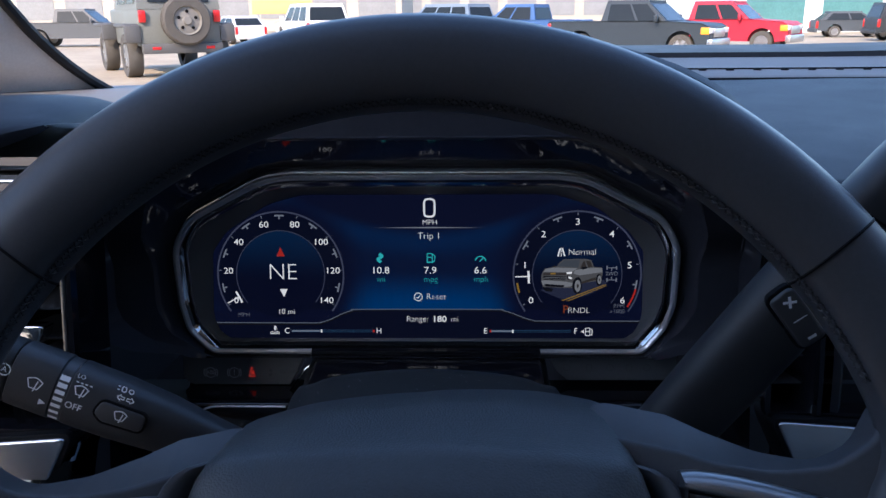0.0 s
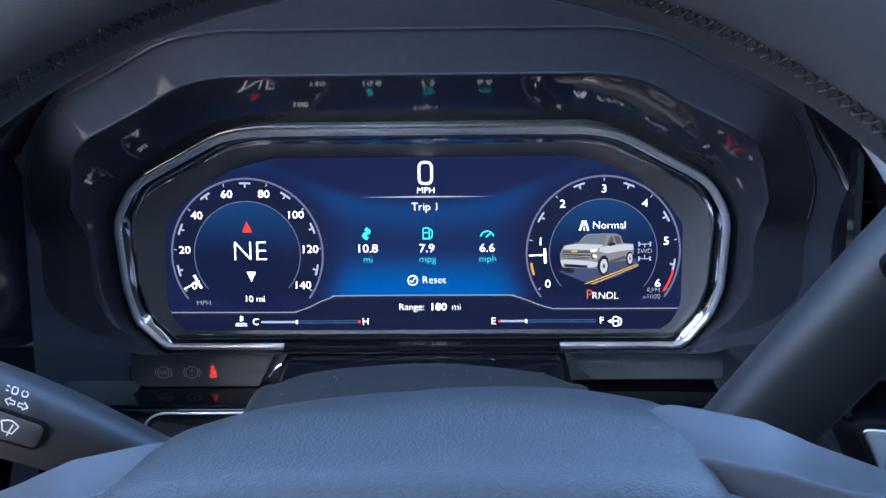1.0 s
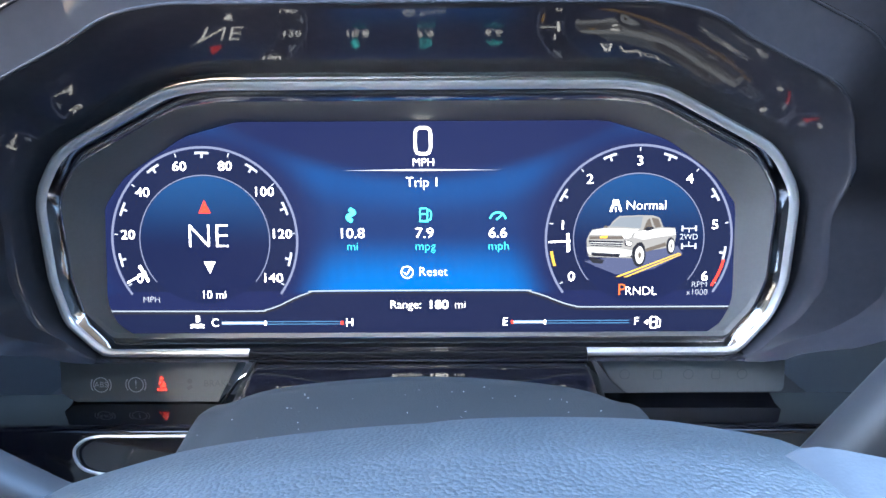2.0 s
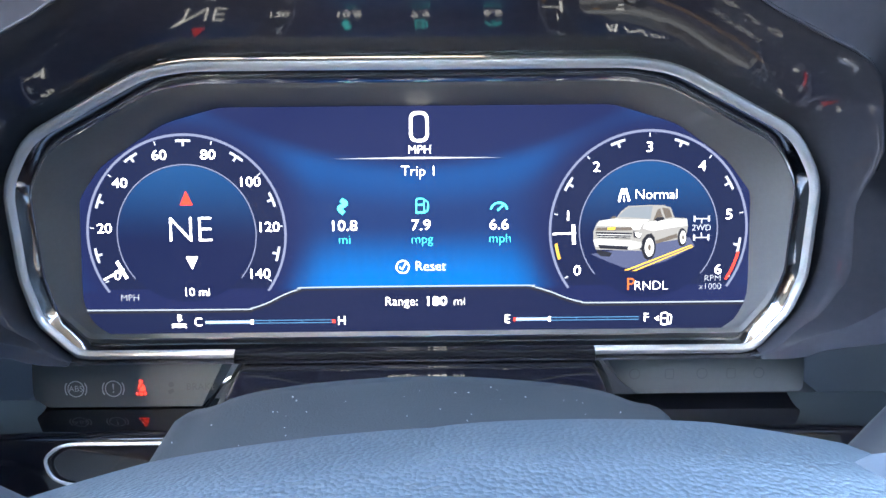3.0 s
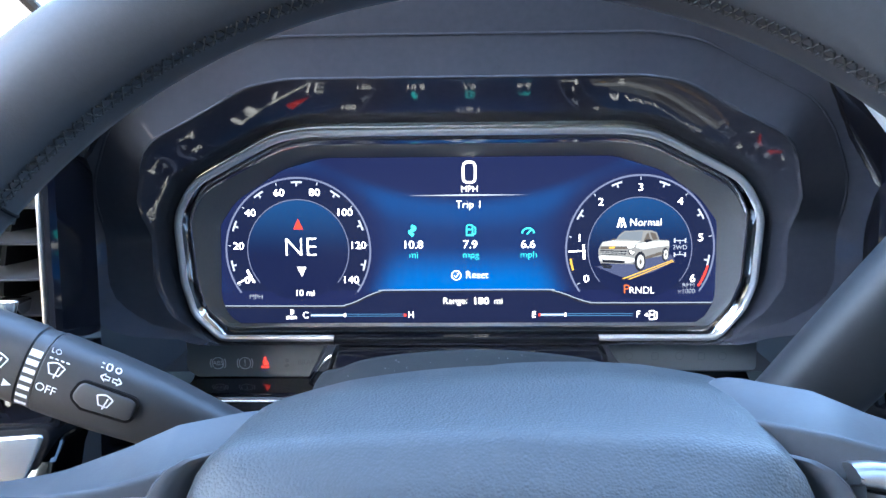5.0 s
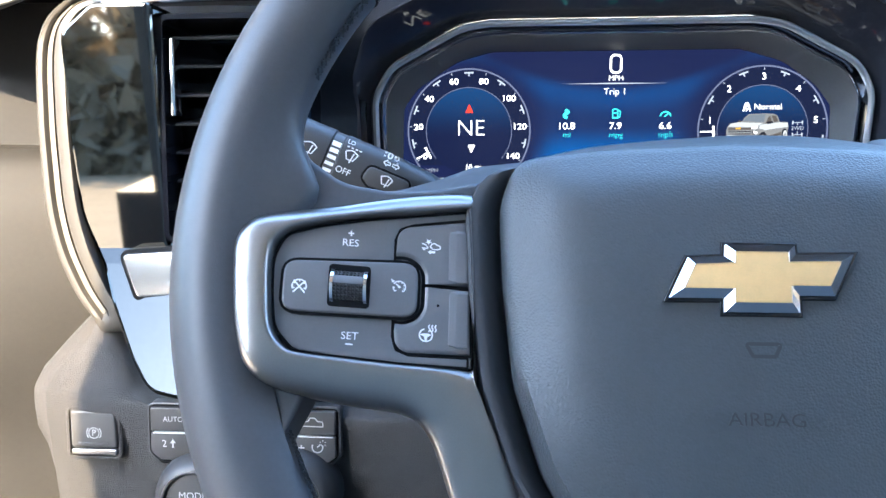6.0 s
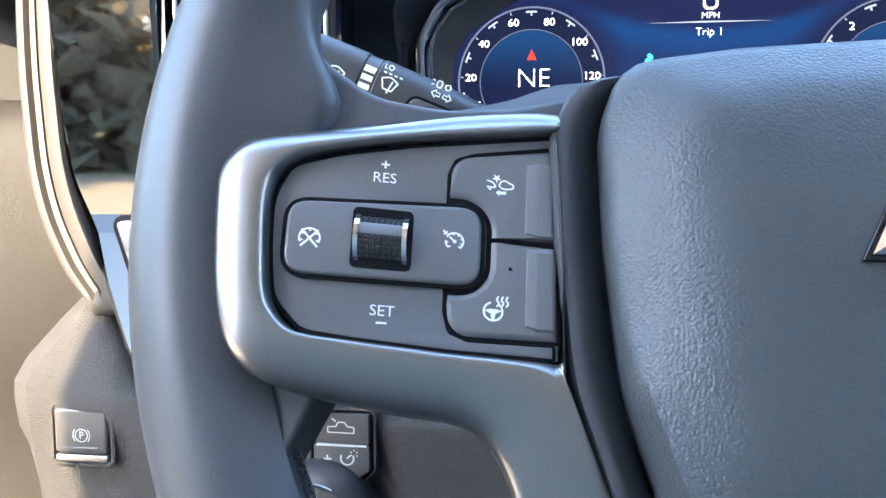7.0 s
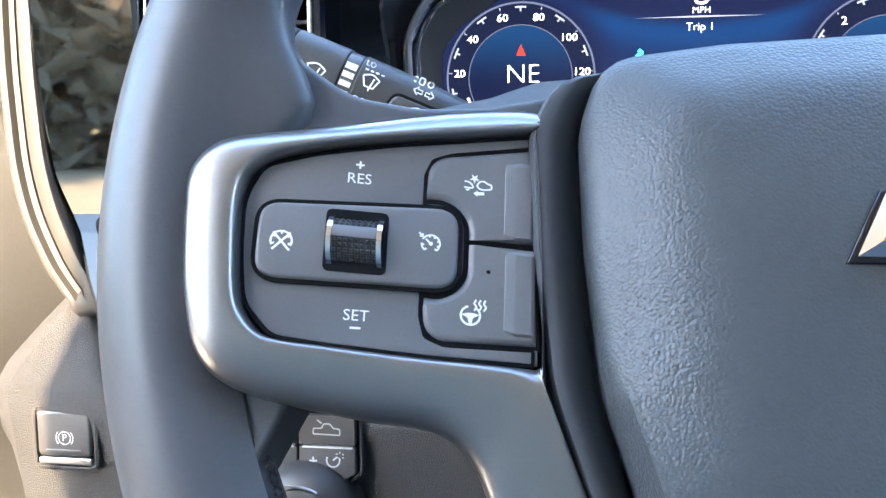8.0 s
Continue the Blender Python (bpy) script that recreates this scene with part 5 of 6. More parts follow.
def shift_lever():
    a, b = Vector((0.1090, -0.155, -0.0700)), Vector((0.1960, -0.200, 0.0630))
    x = (b - a).normalized()
    z = Vector((0, -1, 0))
    z = (z - x * z.dot(x)).normalized()
    y = z.cross(x)
    m = Matrix(((x.x, y.x, z.x, a.x), (x.y, y.y, z.y, a.y), (x.z, y.z, z.z, a.z), (0, 0, 0, 1)))
    top = thing("shift_lever", CAR @ m, "black column shift lever with a plus and minus rocker", "gear lever")
    L = (b - a).length
    bm, loops = bmn(), []
    for s, hy, hz in ((-0.05, 0.010, 0.010), (0.02, 0.0175, 0.012), (0.06, 0.0180, 0.0130), (0.10, 0.0180, 0.0138), (0.125, 0.0176, 0.0142), (0.150, 0.0168, 0.0142), (0.180, 0.0150, 0.0135), (0.200, 0.0125, 0.0115), (0.209, 0.0080, 0.0075), (0.212, 0.003, 0.003)):
        loops.append([(s, hy * math.copysign(abs(math.cos(t)) ** 0.8, math.cos(t)), hz * math.copysign(abs(math.sin(t)) ** 0.8, math.sin(t))) for t in [2 * math.pi * k / 28 for k in range(28)]])
    loft(bm, loops, cap0=True, cap1=True)
    part("lever", bm, SOFT, top, "smooth black lever")
    part("lever_joint", tube(bmn(), [(0.158, 0.0172 * math.cos(t), 0.0146 * math.sin(t)) for t in [2 * math.pi * k / 28 for k in range(29)]], 0.0005, 6), GAP, top)
    key = fillet([(0.0970, -0.0120, 0.004), (0.1090, -0.0150, 0.003), (0.1180, 0.0110, 0.004), (0.1060, 0.0130, 0.003)], 0.003)
    part("rocker_gap", prism(bmn(), inset(key, -0.0016), 0.004, 0.0138, 0.0006), GAP, top)
    part("rocker", prism(bmn(), key, 0.004, 0.0158, 0.0014), DASHKEY, top, "plus and minus rocker key")
    bm = bmn()
    ribbon(bm, [(0.1096, 0.0088), (0.1136, 0.0050)], 0.0012, 0.0160)
    ribbon(bm, [(0.1097, 0.0050), (0.1135, 0.0088)], 0.0012, 0.0160)
    ribbon(bm, [(0.1052, -0.0004), (0.1114, -0.0022)], 0.0005, 0.0160)
    ribbon(bm, [(0.1030, -0.0098), (0.1066, -0.0110)], 0.0013, 0.0160)
    part("rocker_signs", bm, PRINT, top)
    return top


shift_lever()


# ---- dashboard ----
COWL = material("cowl_black", (0.016, 0.016, 0.018), 0.5, vary=0.1, scale=20)
COWL.node_tree.nodes["Principled BSDF"].inputs["Specular IOR Level"].default_value = 0.12
STRIP = material("strip_grey", (0.185, 0.170, 0.155), 0.6, vary=0.1, scale=30, bump=0.2, bump_scale=1300, spread=0.0005)
DASH_AT = CAR @ Matrix.Translation((0, 0.005, -0.004))


def air_vent(side, label):
    """Side vent with slats, chrome edge, tab and a silver blade below; built for the left, mirrored for side 1."""
    top = thing("air_vent", DASH_AT, label, "air vent", group="dash air vents")
    def lay(bm):
        for v in bm.verts:
            if side > 0:
                v.co.x = 0.010 - v.co.x
                v.co.y += 0.030
        return bm
    x0, x1, z0, z1 = -0.2660, -0.1900, -0.0620, 0.0600
    bm = bmn()
    o = ccw(fillet(rect(x0 - 0.006, z0 - 0.004, x1 + 0.006, z1 + 0.006), 0.008))
    i = inset(o, 0.006)
    loft(bm, [[(x, -0.119, z) for x, z in o], [(x, -0.1235, z) for x, z in inset(o, 0.001)], [(x, -0.1235, z) for x, z in inset(o, 0.004)], [(x, -0.112, z) for x, z in i], [(x, -0.070, z) for x, z in i]], cap1=True)
    part("vent_frame", lay(bm), PIANO, top, "glossy black frame")
    for k in range(7):
        z = z1 - 0.008 - k * 0.0165
        bm = bmn()
        loft(bm, [[(x0 + 0.001, -0.1160, z), (x1 - 0.001, -0.1160, z)], [(x0 + 0.001, -0.1170, z + 0.0010), (x1 - 0.001, -0.1170, z + 0.0010)], [(x0 + 0.001, -0.1140, z + 0.0020), (x1 - 0.001, -0.1140, z + 0.0020)], [(x0 + 0.001, -0.080, z + 0.0065), (x1 - 0.001, -0.080, z + 0.0065)],
                  [(x0 + 0.001, -0.080, z + 0.0050), (x1 - 0.001, -0.080, z + 0.0050)], [(x0 + 0.001, -0.1160, z), (x1 - 0.001, -0.1160, z)]], closed=False)
        part("slat", lay(bm), SOFT, top)
    bm = box(bmn(), x0 + 0.0005, x0 + 0.0035, -0.1215, -0.1120, 0.008, 0.052, 0.0008)
    part("chrome_edge", lay(bm), CHROME, top)
    bm = box(bmn(), x1 - 0.0010, x1 + 0.0015, -0.1240, -0.1120, -0.020, 0.055, 0.0008)
    if side < 0:
        part("chrome_edge", lay(bm), SATIN, top)
    bm = prism(bmn(), fillet([(-0.2230, -0.0150), (-0.2040, -0.0150), (-0.2010, -0.0050), (-0.2180, -0.0050)], 0.002), 0.112, 0.1240, 0.002)
    for v in bm.verts:
        v.co = Vector((v.co.x, -v.co.z, v.co.y))
    part("tab", lay(bm), CHROME, top, "chrome vent tab")
    edge = ccw(fillet([(-0.2935, -0.0715), (-0.1890, -0.0645), (-0.2010, -0.0920), (-0.2845, -0.0960)], 0.003))
    bm = prism(bmn(), edge, 0.105, 0.1320, 0.0035, 4)
    for v in bm.verts:
        v.co = Vector((v.co.x, -v.co.z + (v.co.y + 0.075) * 0.10, v.co.y))
    back = prism(bmn(), inset(edge, -0.0026), 0.100, 0.1302, 0.001)
    for v in back.verts:
        v.co = Vector((v.co.x, -v.co.z + (v.co.y + 0.075) * 0.10, v.co.y))
    part("blade_seat", lay(back), GAP, top)
    part("blade", lay(bm), BLADE, top, "polished silver blade under the vent")
    return top


def dashboard():
    top = thing("dashboard", DASH_AT, "black dashboard with padded top and glossy panels", "dashboard")
    # left glossy panel
    gloss = fillet([(-0.186, -0.0690), (-0.2705, -0.0680), (-0.2705, 0.0705), (-0.306, 0.0705, 0.012), (-0.3255, 0.0550, 0.012), (-0.3250, -0.0100, 0.1), (-0.3225, -0.0500, 0.06), (-0.3142, -0.0720, 0.06), (-0.3005, -0.1010, 0.05), (-0.2835, -0.1290, 0.02), (-0.2700, -0.1460, 0.02), (-0.240, -0.1500), (-0.186, -0.1500)], 0.004)
    bm = prism(bmn(), gloss, 0.09, 0.1185, 0.0025, 3)
    bmesh.ops.bisect_plane(bm, geom=bm.verts[:] + bm.edges[:] + bm.faces[:], plane_co=(0, -0.069, 0), plane_no=(0, 1, 0))
    bmesh.ops.bisect_plane(bm, geom=bm.verts[:] + bm.edges[:] + bm.faces[:], plane_co=(0, -0.078, 0), plane_no=(0, 1, 0))
    bmesh.ops.bisect_plane(bm, geom=bm.verts[:] + bm.edges[:] + bm.faces[:], plane_co=(-0.25, 0, 0), plane_no=(1, 0, 0))
    for v in bm.verts:
        fall = max(0.0, -0.069 - v.co.y)
        v.co = Vector((v.co.x, -v.co.z - 0.007 - 0.09 * max(-0.069, v.co.y) - 0.42 * fall - 0.16 * (min(v.co.x, -0.25) + 0.290) * min(1.0, fall / 0.009), v.co.y))
    # The foot is split off to take the darker mirror colour.
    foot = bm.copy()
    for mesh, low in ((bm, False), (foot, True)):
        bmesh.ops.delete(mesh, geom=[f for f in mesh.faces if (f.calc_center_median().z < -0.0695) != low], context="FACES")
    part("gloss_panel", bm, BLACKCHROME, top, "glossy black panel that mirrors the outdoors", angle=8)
    part("dimmed_foot", foot, DIMFOOT, top, "glossy black foot of the panel, turned up and darkened to dim the mirrored sky", angle=8)
    # satin loop round it
    loop = curve([(-0.190, 0.0765), (-0.250, 0.0765), (-0.305, 0.0755), (-0.3260, 0.0665), (-0.3350, 0.0480), (-0.3365, 0.0100), (-0.3355, -0.0200), (-0.3335, -0.0460), (-0.3285, -0.0690), (-0.3205, -0.0890), (-0.3150, -0.0990), (-0.3095, -0.1070)], 6)
    wid = [0.0035, 0.0035, 0.0040, 0.0070, 0.0105, 0.0110, 0.0112, 0.0114, 0.0116, 0.0112, 0.0104, 0.0098]
    prof = [(-1.0, -0.104), (-1.0, -0.114), (-0.93, -0.1190), (-0.80, -0.1225), (-0.60, -0.1240), (-0.40, -0.1235), (-0.34, -0.1215), (-0.28, -0.1200), (0.15, -0.1228), (0.20, -0.1215), (0.24, -0.1228), (0.30, -0.1235), (0.90, -0.1240), (0.97, -0.1225), (1.0, -0.104)]
    bm, loops = bmn(), []
    n = len(loop)
    for k, (x, z) in enumerate(loop):
        a, b = Vector(loop[max(0, k - 1)]), Vector(loop[min(n - 1, k + 1)])
        d = (b - a).normalized()
        nx, nz = -d.y, d.x
        t = k / (n - 1) * (len(wid) - 1)
        w = wid[int(t)] + (wid[min(len(wid) - 1, int(t) + 1)] - wid[int(t)]) * (t - int(t))
        loops.append([(x + nx * w * q, y, z + nz * w * q) for q, y in prof])
    # the outer band turns round the lower end
    for step, dip in ((0.0020, 0.0), (0.0066, 0.0), (0.0086, 0.002), (0.0094, 0.006), (0.0094, 0.020)):
        loops.append([(x + nx * w * q + d.x * step, max(-0.1235, -0.1040 - 0.0195 * min(1.0, 8 * (1 - abs(q)) + 0.3)) + dip, z + nz * w * q + d.y * step - 0.55 * step * (1 + q)) for q, y in prof])
    loft(bm, loops, closed=False, cap1=True)
    part("satin_loop", bm, WARMSATIN, top, "satin grey trim loop", angle=50)
    bm = bmn()
    loft(bm, [[(c.x, c.y - 0.0004, c.z) for c in (p[7].lerp(p[8], q) for q in (0.0, 0.5, 1.0))] for p in [[Vector(v) for v in ring] for ring in loops[16:n]]], closed=False)
    part("bright_strip", bm, WARMSILVER, top, "bright silver strip let into the loop")
    bm = tube(bmn(), [(x, -0.1240, z) for x, z in ((-0.185, 0.0722), (-0.24, 0.0722), (-0.302, 0.0715))], 0.0011, 8)
    part("chrome_line", bm, CHROME, top)
    # lower panel
    cols = [(-0.356, 0.0), (-0.350, -0.012), (-0.338, -0.020), (-0.318, -0.021), (-0.306, -0.022), (-0.296, -0.022), (-0.286, -0.022), (-0.270, -0.022), (-0.240, -0.022), (-0.14, -0.020), (-0.06, -0.012), (0.30, -0.012)]
    rows = [(-0.085, -0.098), (-0.098, -0.106), (-0.112, -0.126), (-0.120, -0.142), (-0.126, -0.151), (-0.1265, -0.160), (-0.124, -0.175), (-0.116, -0.225), (-0.100, -0.300), (-0.085, -0.40)]

    def brink(x):
        """Upper edge of the lower panel, which dips under the glossy panel."""
        marks = [(-0.40, -0.098), (-0.325, -0.100), (-0.312, -0.108), (-0.300, -0.122), (-0.290, -0.140), (-0.278, -0.148), (-0.240, -0.152), (0.4, -0.152)]
        for (x0, z0), (x1, z1) in zip(marks, marks[1:]):
            if x <= x1:
                return z0 + (z1 - z0) * (x - x0) / (x1 - x0)
    bm = bmn()
    loft(bm, [[(x + (0.020 if r == 0 else 0) * (1 if c == 0 else 0) + (0.030 * max(0, (-0.145 - z)) / 0.08 if c < 2 and z < -0.175 else 0) + (0.034 * max(0.0, (z + 0.145) / 0.045) if c < 3 else 0), y + d + 0.006, min(z, brink(x) - 0.0025 * r)) for c, (x, d) in enumerate(cols)] for r, (y, z) in enumerate(rows)], closed=False)
    bmesh.ops.subdivide_edges(bm, edges=bm.edges, cuts=1, smooth=0.4, use_grid_fill=True)
    part("lower_panel", bm, DASH, top, "charcoal grained lower panel", angle=60)
    # padded end at the left
    bm = bmn()
    prof = [(-0.126, 0.0800), (-0.1310, 0.0830), (-0.1320, 0.0880), (-0.1280, 0.0930), (-0.110, 0.1015), (-0.08, 0.1130), (-0.045, 0.1200), (-0.01, 0.1230), (0.015, 0.1215), (0.030, 0.1100)]
    loops = []
    for x, dz, dy, k in ((-0.46, -0.030, 0.06, 1), (-0.40, -0.016, 0.02, 1), (-0.35, -0.006, 0.004, 1), (-0.30, 0.0, 0, 1), (-0.262, 0.002, 0, 1), (-0.240, 0.004, 0.004, 0.95), (-0.224, 0.009, 0.010, 0.80), (-0.214, 0.014, 0.018, 0.58), (-0.208, 0.018, 0.026, 0.35), (-0.206, 0.021, 0.032, 0.12)):
        loops.append([(x, y + dy, 0.0800 + (z - 0.0800) * k + dz) for y, z in prof])
    loft(bm, loops, closed=False)
    part("end_pad", bm, PAD, top, "soft blue-grey pad at the dash end", angle=60)
    bm = tube(bmn(), [(-0.40, -0.116, 0.066), (-0.335, -0.1255, 0.0795), (-0.275, -0.1265, 0.0800), (-0.240, -0.1220, 0.0815)], 0.0016, 8)
    part("pad_line", bm, SATIN, top)
    # pad on the passenger's side
    bm = bmn()
    near = [(-0.075, 0.0600), (-0.082, 0.0630), (-0.080, 0.0672), (-0.070, 0.0700), (0.05, 0.0975), (0.19, 0.1300), (0.30, 0.1560)]
    loft(bm, [[(x + (0.065 if x < 0.2 and y < 0.02 else 0.0), y + dy, z) for y, z in near] for x, dy in ((0.16, 0.02), (0.24, 0.0), (0.40, -0.02), (1.15, -0.02))], closed=False)
    part("main_pad", bm, PAD, top, "broad blue-grey dash pad", angle=60)
    bm = bmn()
    loft(bm, [[(0.10, y, z), (0.45, y, z), (1.15, y - 0.05, z)] for y, z in ((0.302, 0.1560), (0.306, 0.1600), (0.315, 0.1630), (0.42, 0.1920))], closed=False)
    part("vent_strip", bm, STRIP, top, "pale grey strip with defroster slots")
    bm = bmn()
    loft(bm, [[(-0.40, y - 0.03, z - 0.004), (-0.30, y, z), (-0.13, y + 0.04, z)] for y, z in ((-0.06, 0.084), (0.02, 0.107), (0.10, 0.1290), (0.22, 0.1450), (0.30, 0.1550), (0.36, 0.1550))], closed=False)
    part("screen_strip", bm, STRIP, top, "pale grey strip at the windscreen's foot", angle=60)
    for k in range(34):
        x = 0.16 + k * 0.029
        part("defroster_slot", box(bmn(), x, x + 0.008, 0.338, 0.3405, 0.1690, 0.1712, 0.0006), GAP, top)
    part("slot_line", tube(bmn(), [(0.12, 0.346, 0.1722), (0.45, 0.346, 0.1722), (1.15, 0.296, 0.1722)], 0.0010, 6), GAP, top)
    part("pad_gap", tube(bmn(), [(0.10, 0.3010, 0.1572), (0.45, 0.3010, 0.1572), (1.15, 0.2510, 0.1572)], 0.0018, 6), GAP, top)
    bm = bmn()
    loft(bm, [[(0.02, y + 0.05, z), (0.45, y + 0.05, z), (1.15, y - 0.05, z)] for y, z in ((0.372, 0.180), (0.380, 0.199), (0.470, 0.219), (0.520, 0.225))], closed=False)
    part("screen_cowl", bm, COWL, top, "black strip at the windscreen's foot")
    bm = tube(bmn(), [(0.230, -0.082, 0.0590), (0.24, -0.084, 0.0590), (0.40, -0.104, 0.0590), (1.15, -0.104, 0.0590)], 0.0016, 8)
    part("chrome_line", bm, CHROME, top)
    bm = bmn()
    loft(bm, [[(0.228, y, z), (0.30, y - 0.006, z), (1.15, y - 0.006, z)] for y, z in ((-0.072, 0.058), (-0.080, 0.050), (-0.084, -0.10), (-0.080, -0.13), (-0.05, -0.40))], closed=False)
    part("passenger_panel", bm, PIANO, top, "glossy black fascia")
    return top


def switches():
    m = DASH_AT @ pose(-0.3092, -0.1405, -0.1740, 90, 0, 0)
    park = thing("parking_brake_switch", m, "black parking brake switch with a silver edge", "switch")
    lip = ccw(fillet(rect(-0.0152, -0.0146, 0.0152, 0.0142), 0.0036))
    bm = bmn()
    loft(bm, [[(x, y, h) for x, y in inset(lip, e)] for e, h in ((-0.0022, -0.006), (-0.0016, 0.0004), (-0.0006, 0.0011), (0.0004, 0.0008), (0.0010, -0.002))])
    part("surround", bm, DASH, park)
    part("well", prism(bmn(), lip, -0.012, -0.0008, 0.0004), GAP, park)
    part("button", prism(bmn(), fillet(rect(-0.0138, -0.0092, 0.0138, 0.0130), 0.0028), -0.01, 0.0016, 0.0016, 3), DASHKEY, park)
    part("ridge", prism(bmn(), fillet(rect(-0.0092, -0.0072, 0.0092, -0.0056), 0.0006), -0.01, 0.0021, 0.0006), DASHKEY, park)
    part("silver_edge", prism(bmn(), fillet(rect(-0.0136, -0.0134, 0.0136, -0.0098), 0.0012), -0.01, 0.0016, 0.0012), SATIN, park)
    bm = bmn()
    ribbon(bm, arc(0.0005, 0.0, 0.0031, 0, 350, 28), 0.0005, 0.0018, closed=True)
    for q in (90, 270):
        ribbon(bm, arc(0.0005, 0.0, 0.0043, q - 42, q + 42, 10), 0.0005, 0.0018)
    part("symbol", bm, SWITCHPRINT, park)
    text("letter", "P", 0.0036, 0.0005, 0.0, SWITCHPRINT, park, 0.0018)

    m = DASH_AT @ pose(-0.2198, -0.1420, -0.1705, 90, 0, 0)
    bank = thing("switch_bank", m, "bank of black switch keys with white symbols", "switch panel")
    rim = ccw(fillet([(-0.0550, 0.0150, 0.004), (-0.0550, -0.0130, 0.003), (-0.0480, -0.0195, 0.003), (0.0480, -0.0195, 0.003), (0.0550, -0.0130, 0.003), (0.0550, 0.0150, 0.004)], 0.003))
    part("housing", prism(bmn(), rim, -0.02, 0.0006, 0.0008), GAP, bank)
    bm = bmn()
    loft(bm, [[(x, y, h) for x, y in inset(rim, e)] for e, h in ((-0.0012, -0.006), (-0.0008, 0.0012), (0.0000, 0.0016), (0.0006, 0.0002))])
    part("housing_lip", bm, DASHKEY, bank, "thin bright-edged lip")
    for k in range(4):
        x0 = -0.0536 + 0.0269 * k
        for y0, y1 in ((-0.0004, 0.0136), (-0.0170, -0.0012)):
            low = y1 < 0
            cut = [(x0, y0), (x0 + 0.0262, y0), (x0 + 0.0262, y1), (x0, y1)]
            if low and k == 0:
                cut = [(x0, -0.0128), (x0 + 0.0060, y0)] + cut[1:]
            if low and k == 3:
                cut = [(x0, y0), (x0 + 0.0200, y0), (x0 + 0.0262, -0.0128)] + cut[2:]
            part("key", prism(bmn(), fillet(cut, 0.0012), -0.01, 0.0032, 0.0014), DASHKEY, bank)
            if low:
                part("key_edge", box(bmn(), x0 + 0.0015, x0 + 0.0247, -0.0016, -0.0010, 0.0, 0.0034, 0.0002), SWITCHPRINT, bank)
    bm = bmn()
    x = 0.0400
    ribbon(bm, fillet([(x - 0.0060, 0.0050), (x - 0.0058, 0.0075), (x - 0.002, 0.0078), (x - 0.0010, 0.0098), (x + 0.0018, 0.0098), (x + 0.0034, 0.0078), (x + 0.0062, 0.0076), (x + 0.0064, 0.0048)], 0.0006), 0.0006, 0.0035, closed=True)
    ribbon(bm, [(x - 0.004, 0.0115), (x - 0.002, 0.0100)], 0.0007, 0.0035)
    part("bed_lamp_symbol", bm, SWITCHPRINT, bank)
    bm = bmn()
    ribbon(bm, [(x - 0.0080, -0.0075), (x - 0.0044, -0.0075)], 0.0008, 0.0035)
    ribbon(bm, [(x - 0.0062, -0.0093), (x - 0.0062, -0.0057)], 0.0008, 0.0035)
    ribbon(bm, arc(x + 0.0030, -0.0070, 0.0030, 60, 300, 18), 0.0007, 0.0035)
    ribbon(bm, [(x + 0.0030, -0.0070), (x + 0.0048, -0.0052)], 0.0007, 0.0035)
    for a in range(0, 360, 60):
        ribbon(bm, arc(x + 0.0062, -0.0048, 0.0012, a, a, 1)[:1] + arc(x + 0.0062, -0.0048, 0.0020, a, a, 1)[:1], 0.0005, 0.0035)
    part("dimmer_symbol", bm, SWITCHPRINT, bank)
    text("key_word", "AUTO", 0.0030, -0.0400, 0.0068, SWITCHPRINT, bank, 0.0035)
    text("key_word", "2", 0.0040, -0.0455, -0.0075, SWITCHPRINT, bank, 0.0035)
    bm = bmn()
    ribbon(bm, [(-0.0405, -0.0098), (-0.0405, -0.0068)], 0.0010, 0.0035)
    plate(bm, [(-0.0422, -0.0070), (-0.0388, -0.0070), (-0.0405, -0.0046)], 0.0035)
    part("arrow_symbol", bm, SWITCHPRINT, bank)

    def knob(x, z, name, label, words):
        k = thing(name, DASH_AT @ pose(x, -0.1405, z, 90, 0, 0), label, "knob", group="dash knobs")
        bm, loops = bmn(), []
        for r, h in ((0.0262, -0.012), (0.0262, 0.004), (0.0250, 0.0100), (0.0225, 0.0135), (0.0200, 0.0160), (0.0178, 0.0164), (0.0170, 0.0150)):
            loops.append([((r + (0.0004 if q % 2 and 0.012 > h > 0 else 0)) * math.cos(2 * math.pi * q / 96), (r + (0.0004 if q % 2 and 0.012 > h > 0 else 0)) * math.sin(2 * math.pi * q / 96), h) for q in range(96)])
        loft(bm, loops)
        part("grip", bm, SOFT, k, "ribbed black grip")
        part("cap", prism(bmn(), arc(0, 0, 0.0169, 0, 352, 44), 0.0, 0.0150, 0.0006), DASHKEY, k)
        bm = bmn()
        tube(bm, [(0.0186 * math.cos(t), 0.0186 * math.sin(t), 0.0164) for t in [2 * math.pi * q / 60 for q in range(10, 52)]], 0.0007, 6)
        part("bright_line", bm, SATIN, k)
        for body, s, px, py in words:
            text("knob_word", body, s, px, py, SWITCHPRINT, k, 0.0153)
        return k
    left = knob(-0.2445, -0.2085, "drive_mode_knob", "black rotary knob for the drive mode", [("MODE", 0.0040, -0.0010, 0.0045)])
    part("mode_arc", ribbon(bmn(), arc(0, 0, 0.0128, 50, 125, 14), 0.0009, 0.0153), SWITCHPRINT, left)
    right = knob(-0.1905, -0.2045, "light_knob", "black rotary headlamp knob", [("AUTO", 0.0030, 0.004, 0.009), ("0", 0.0034, 0.0075, 0.0045)])
    bm = bmn()
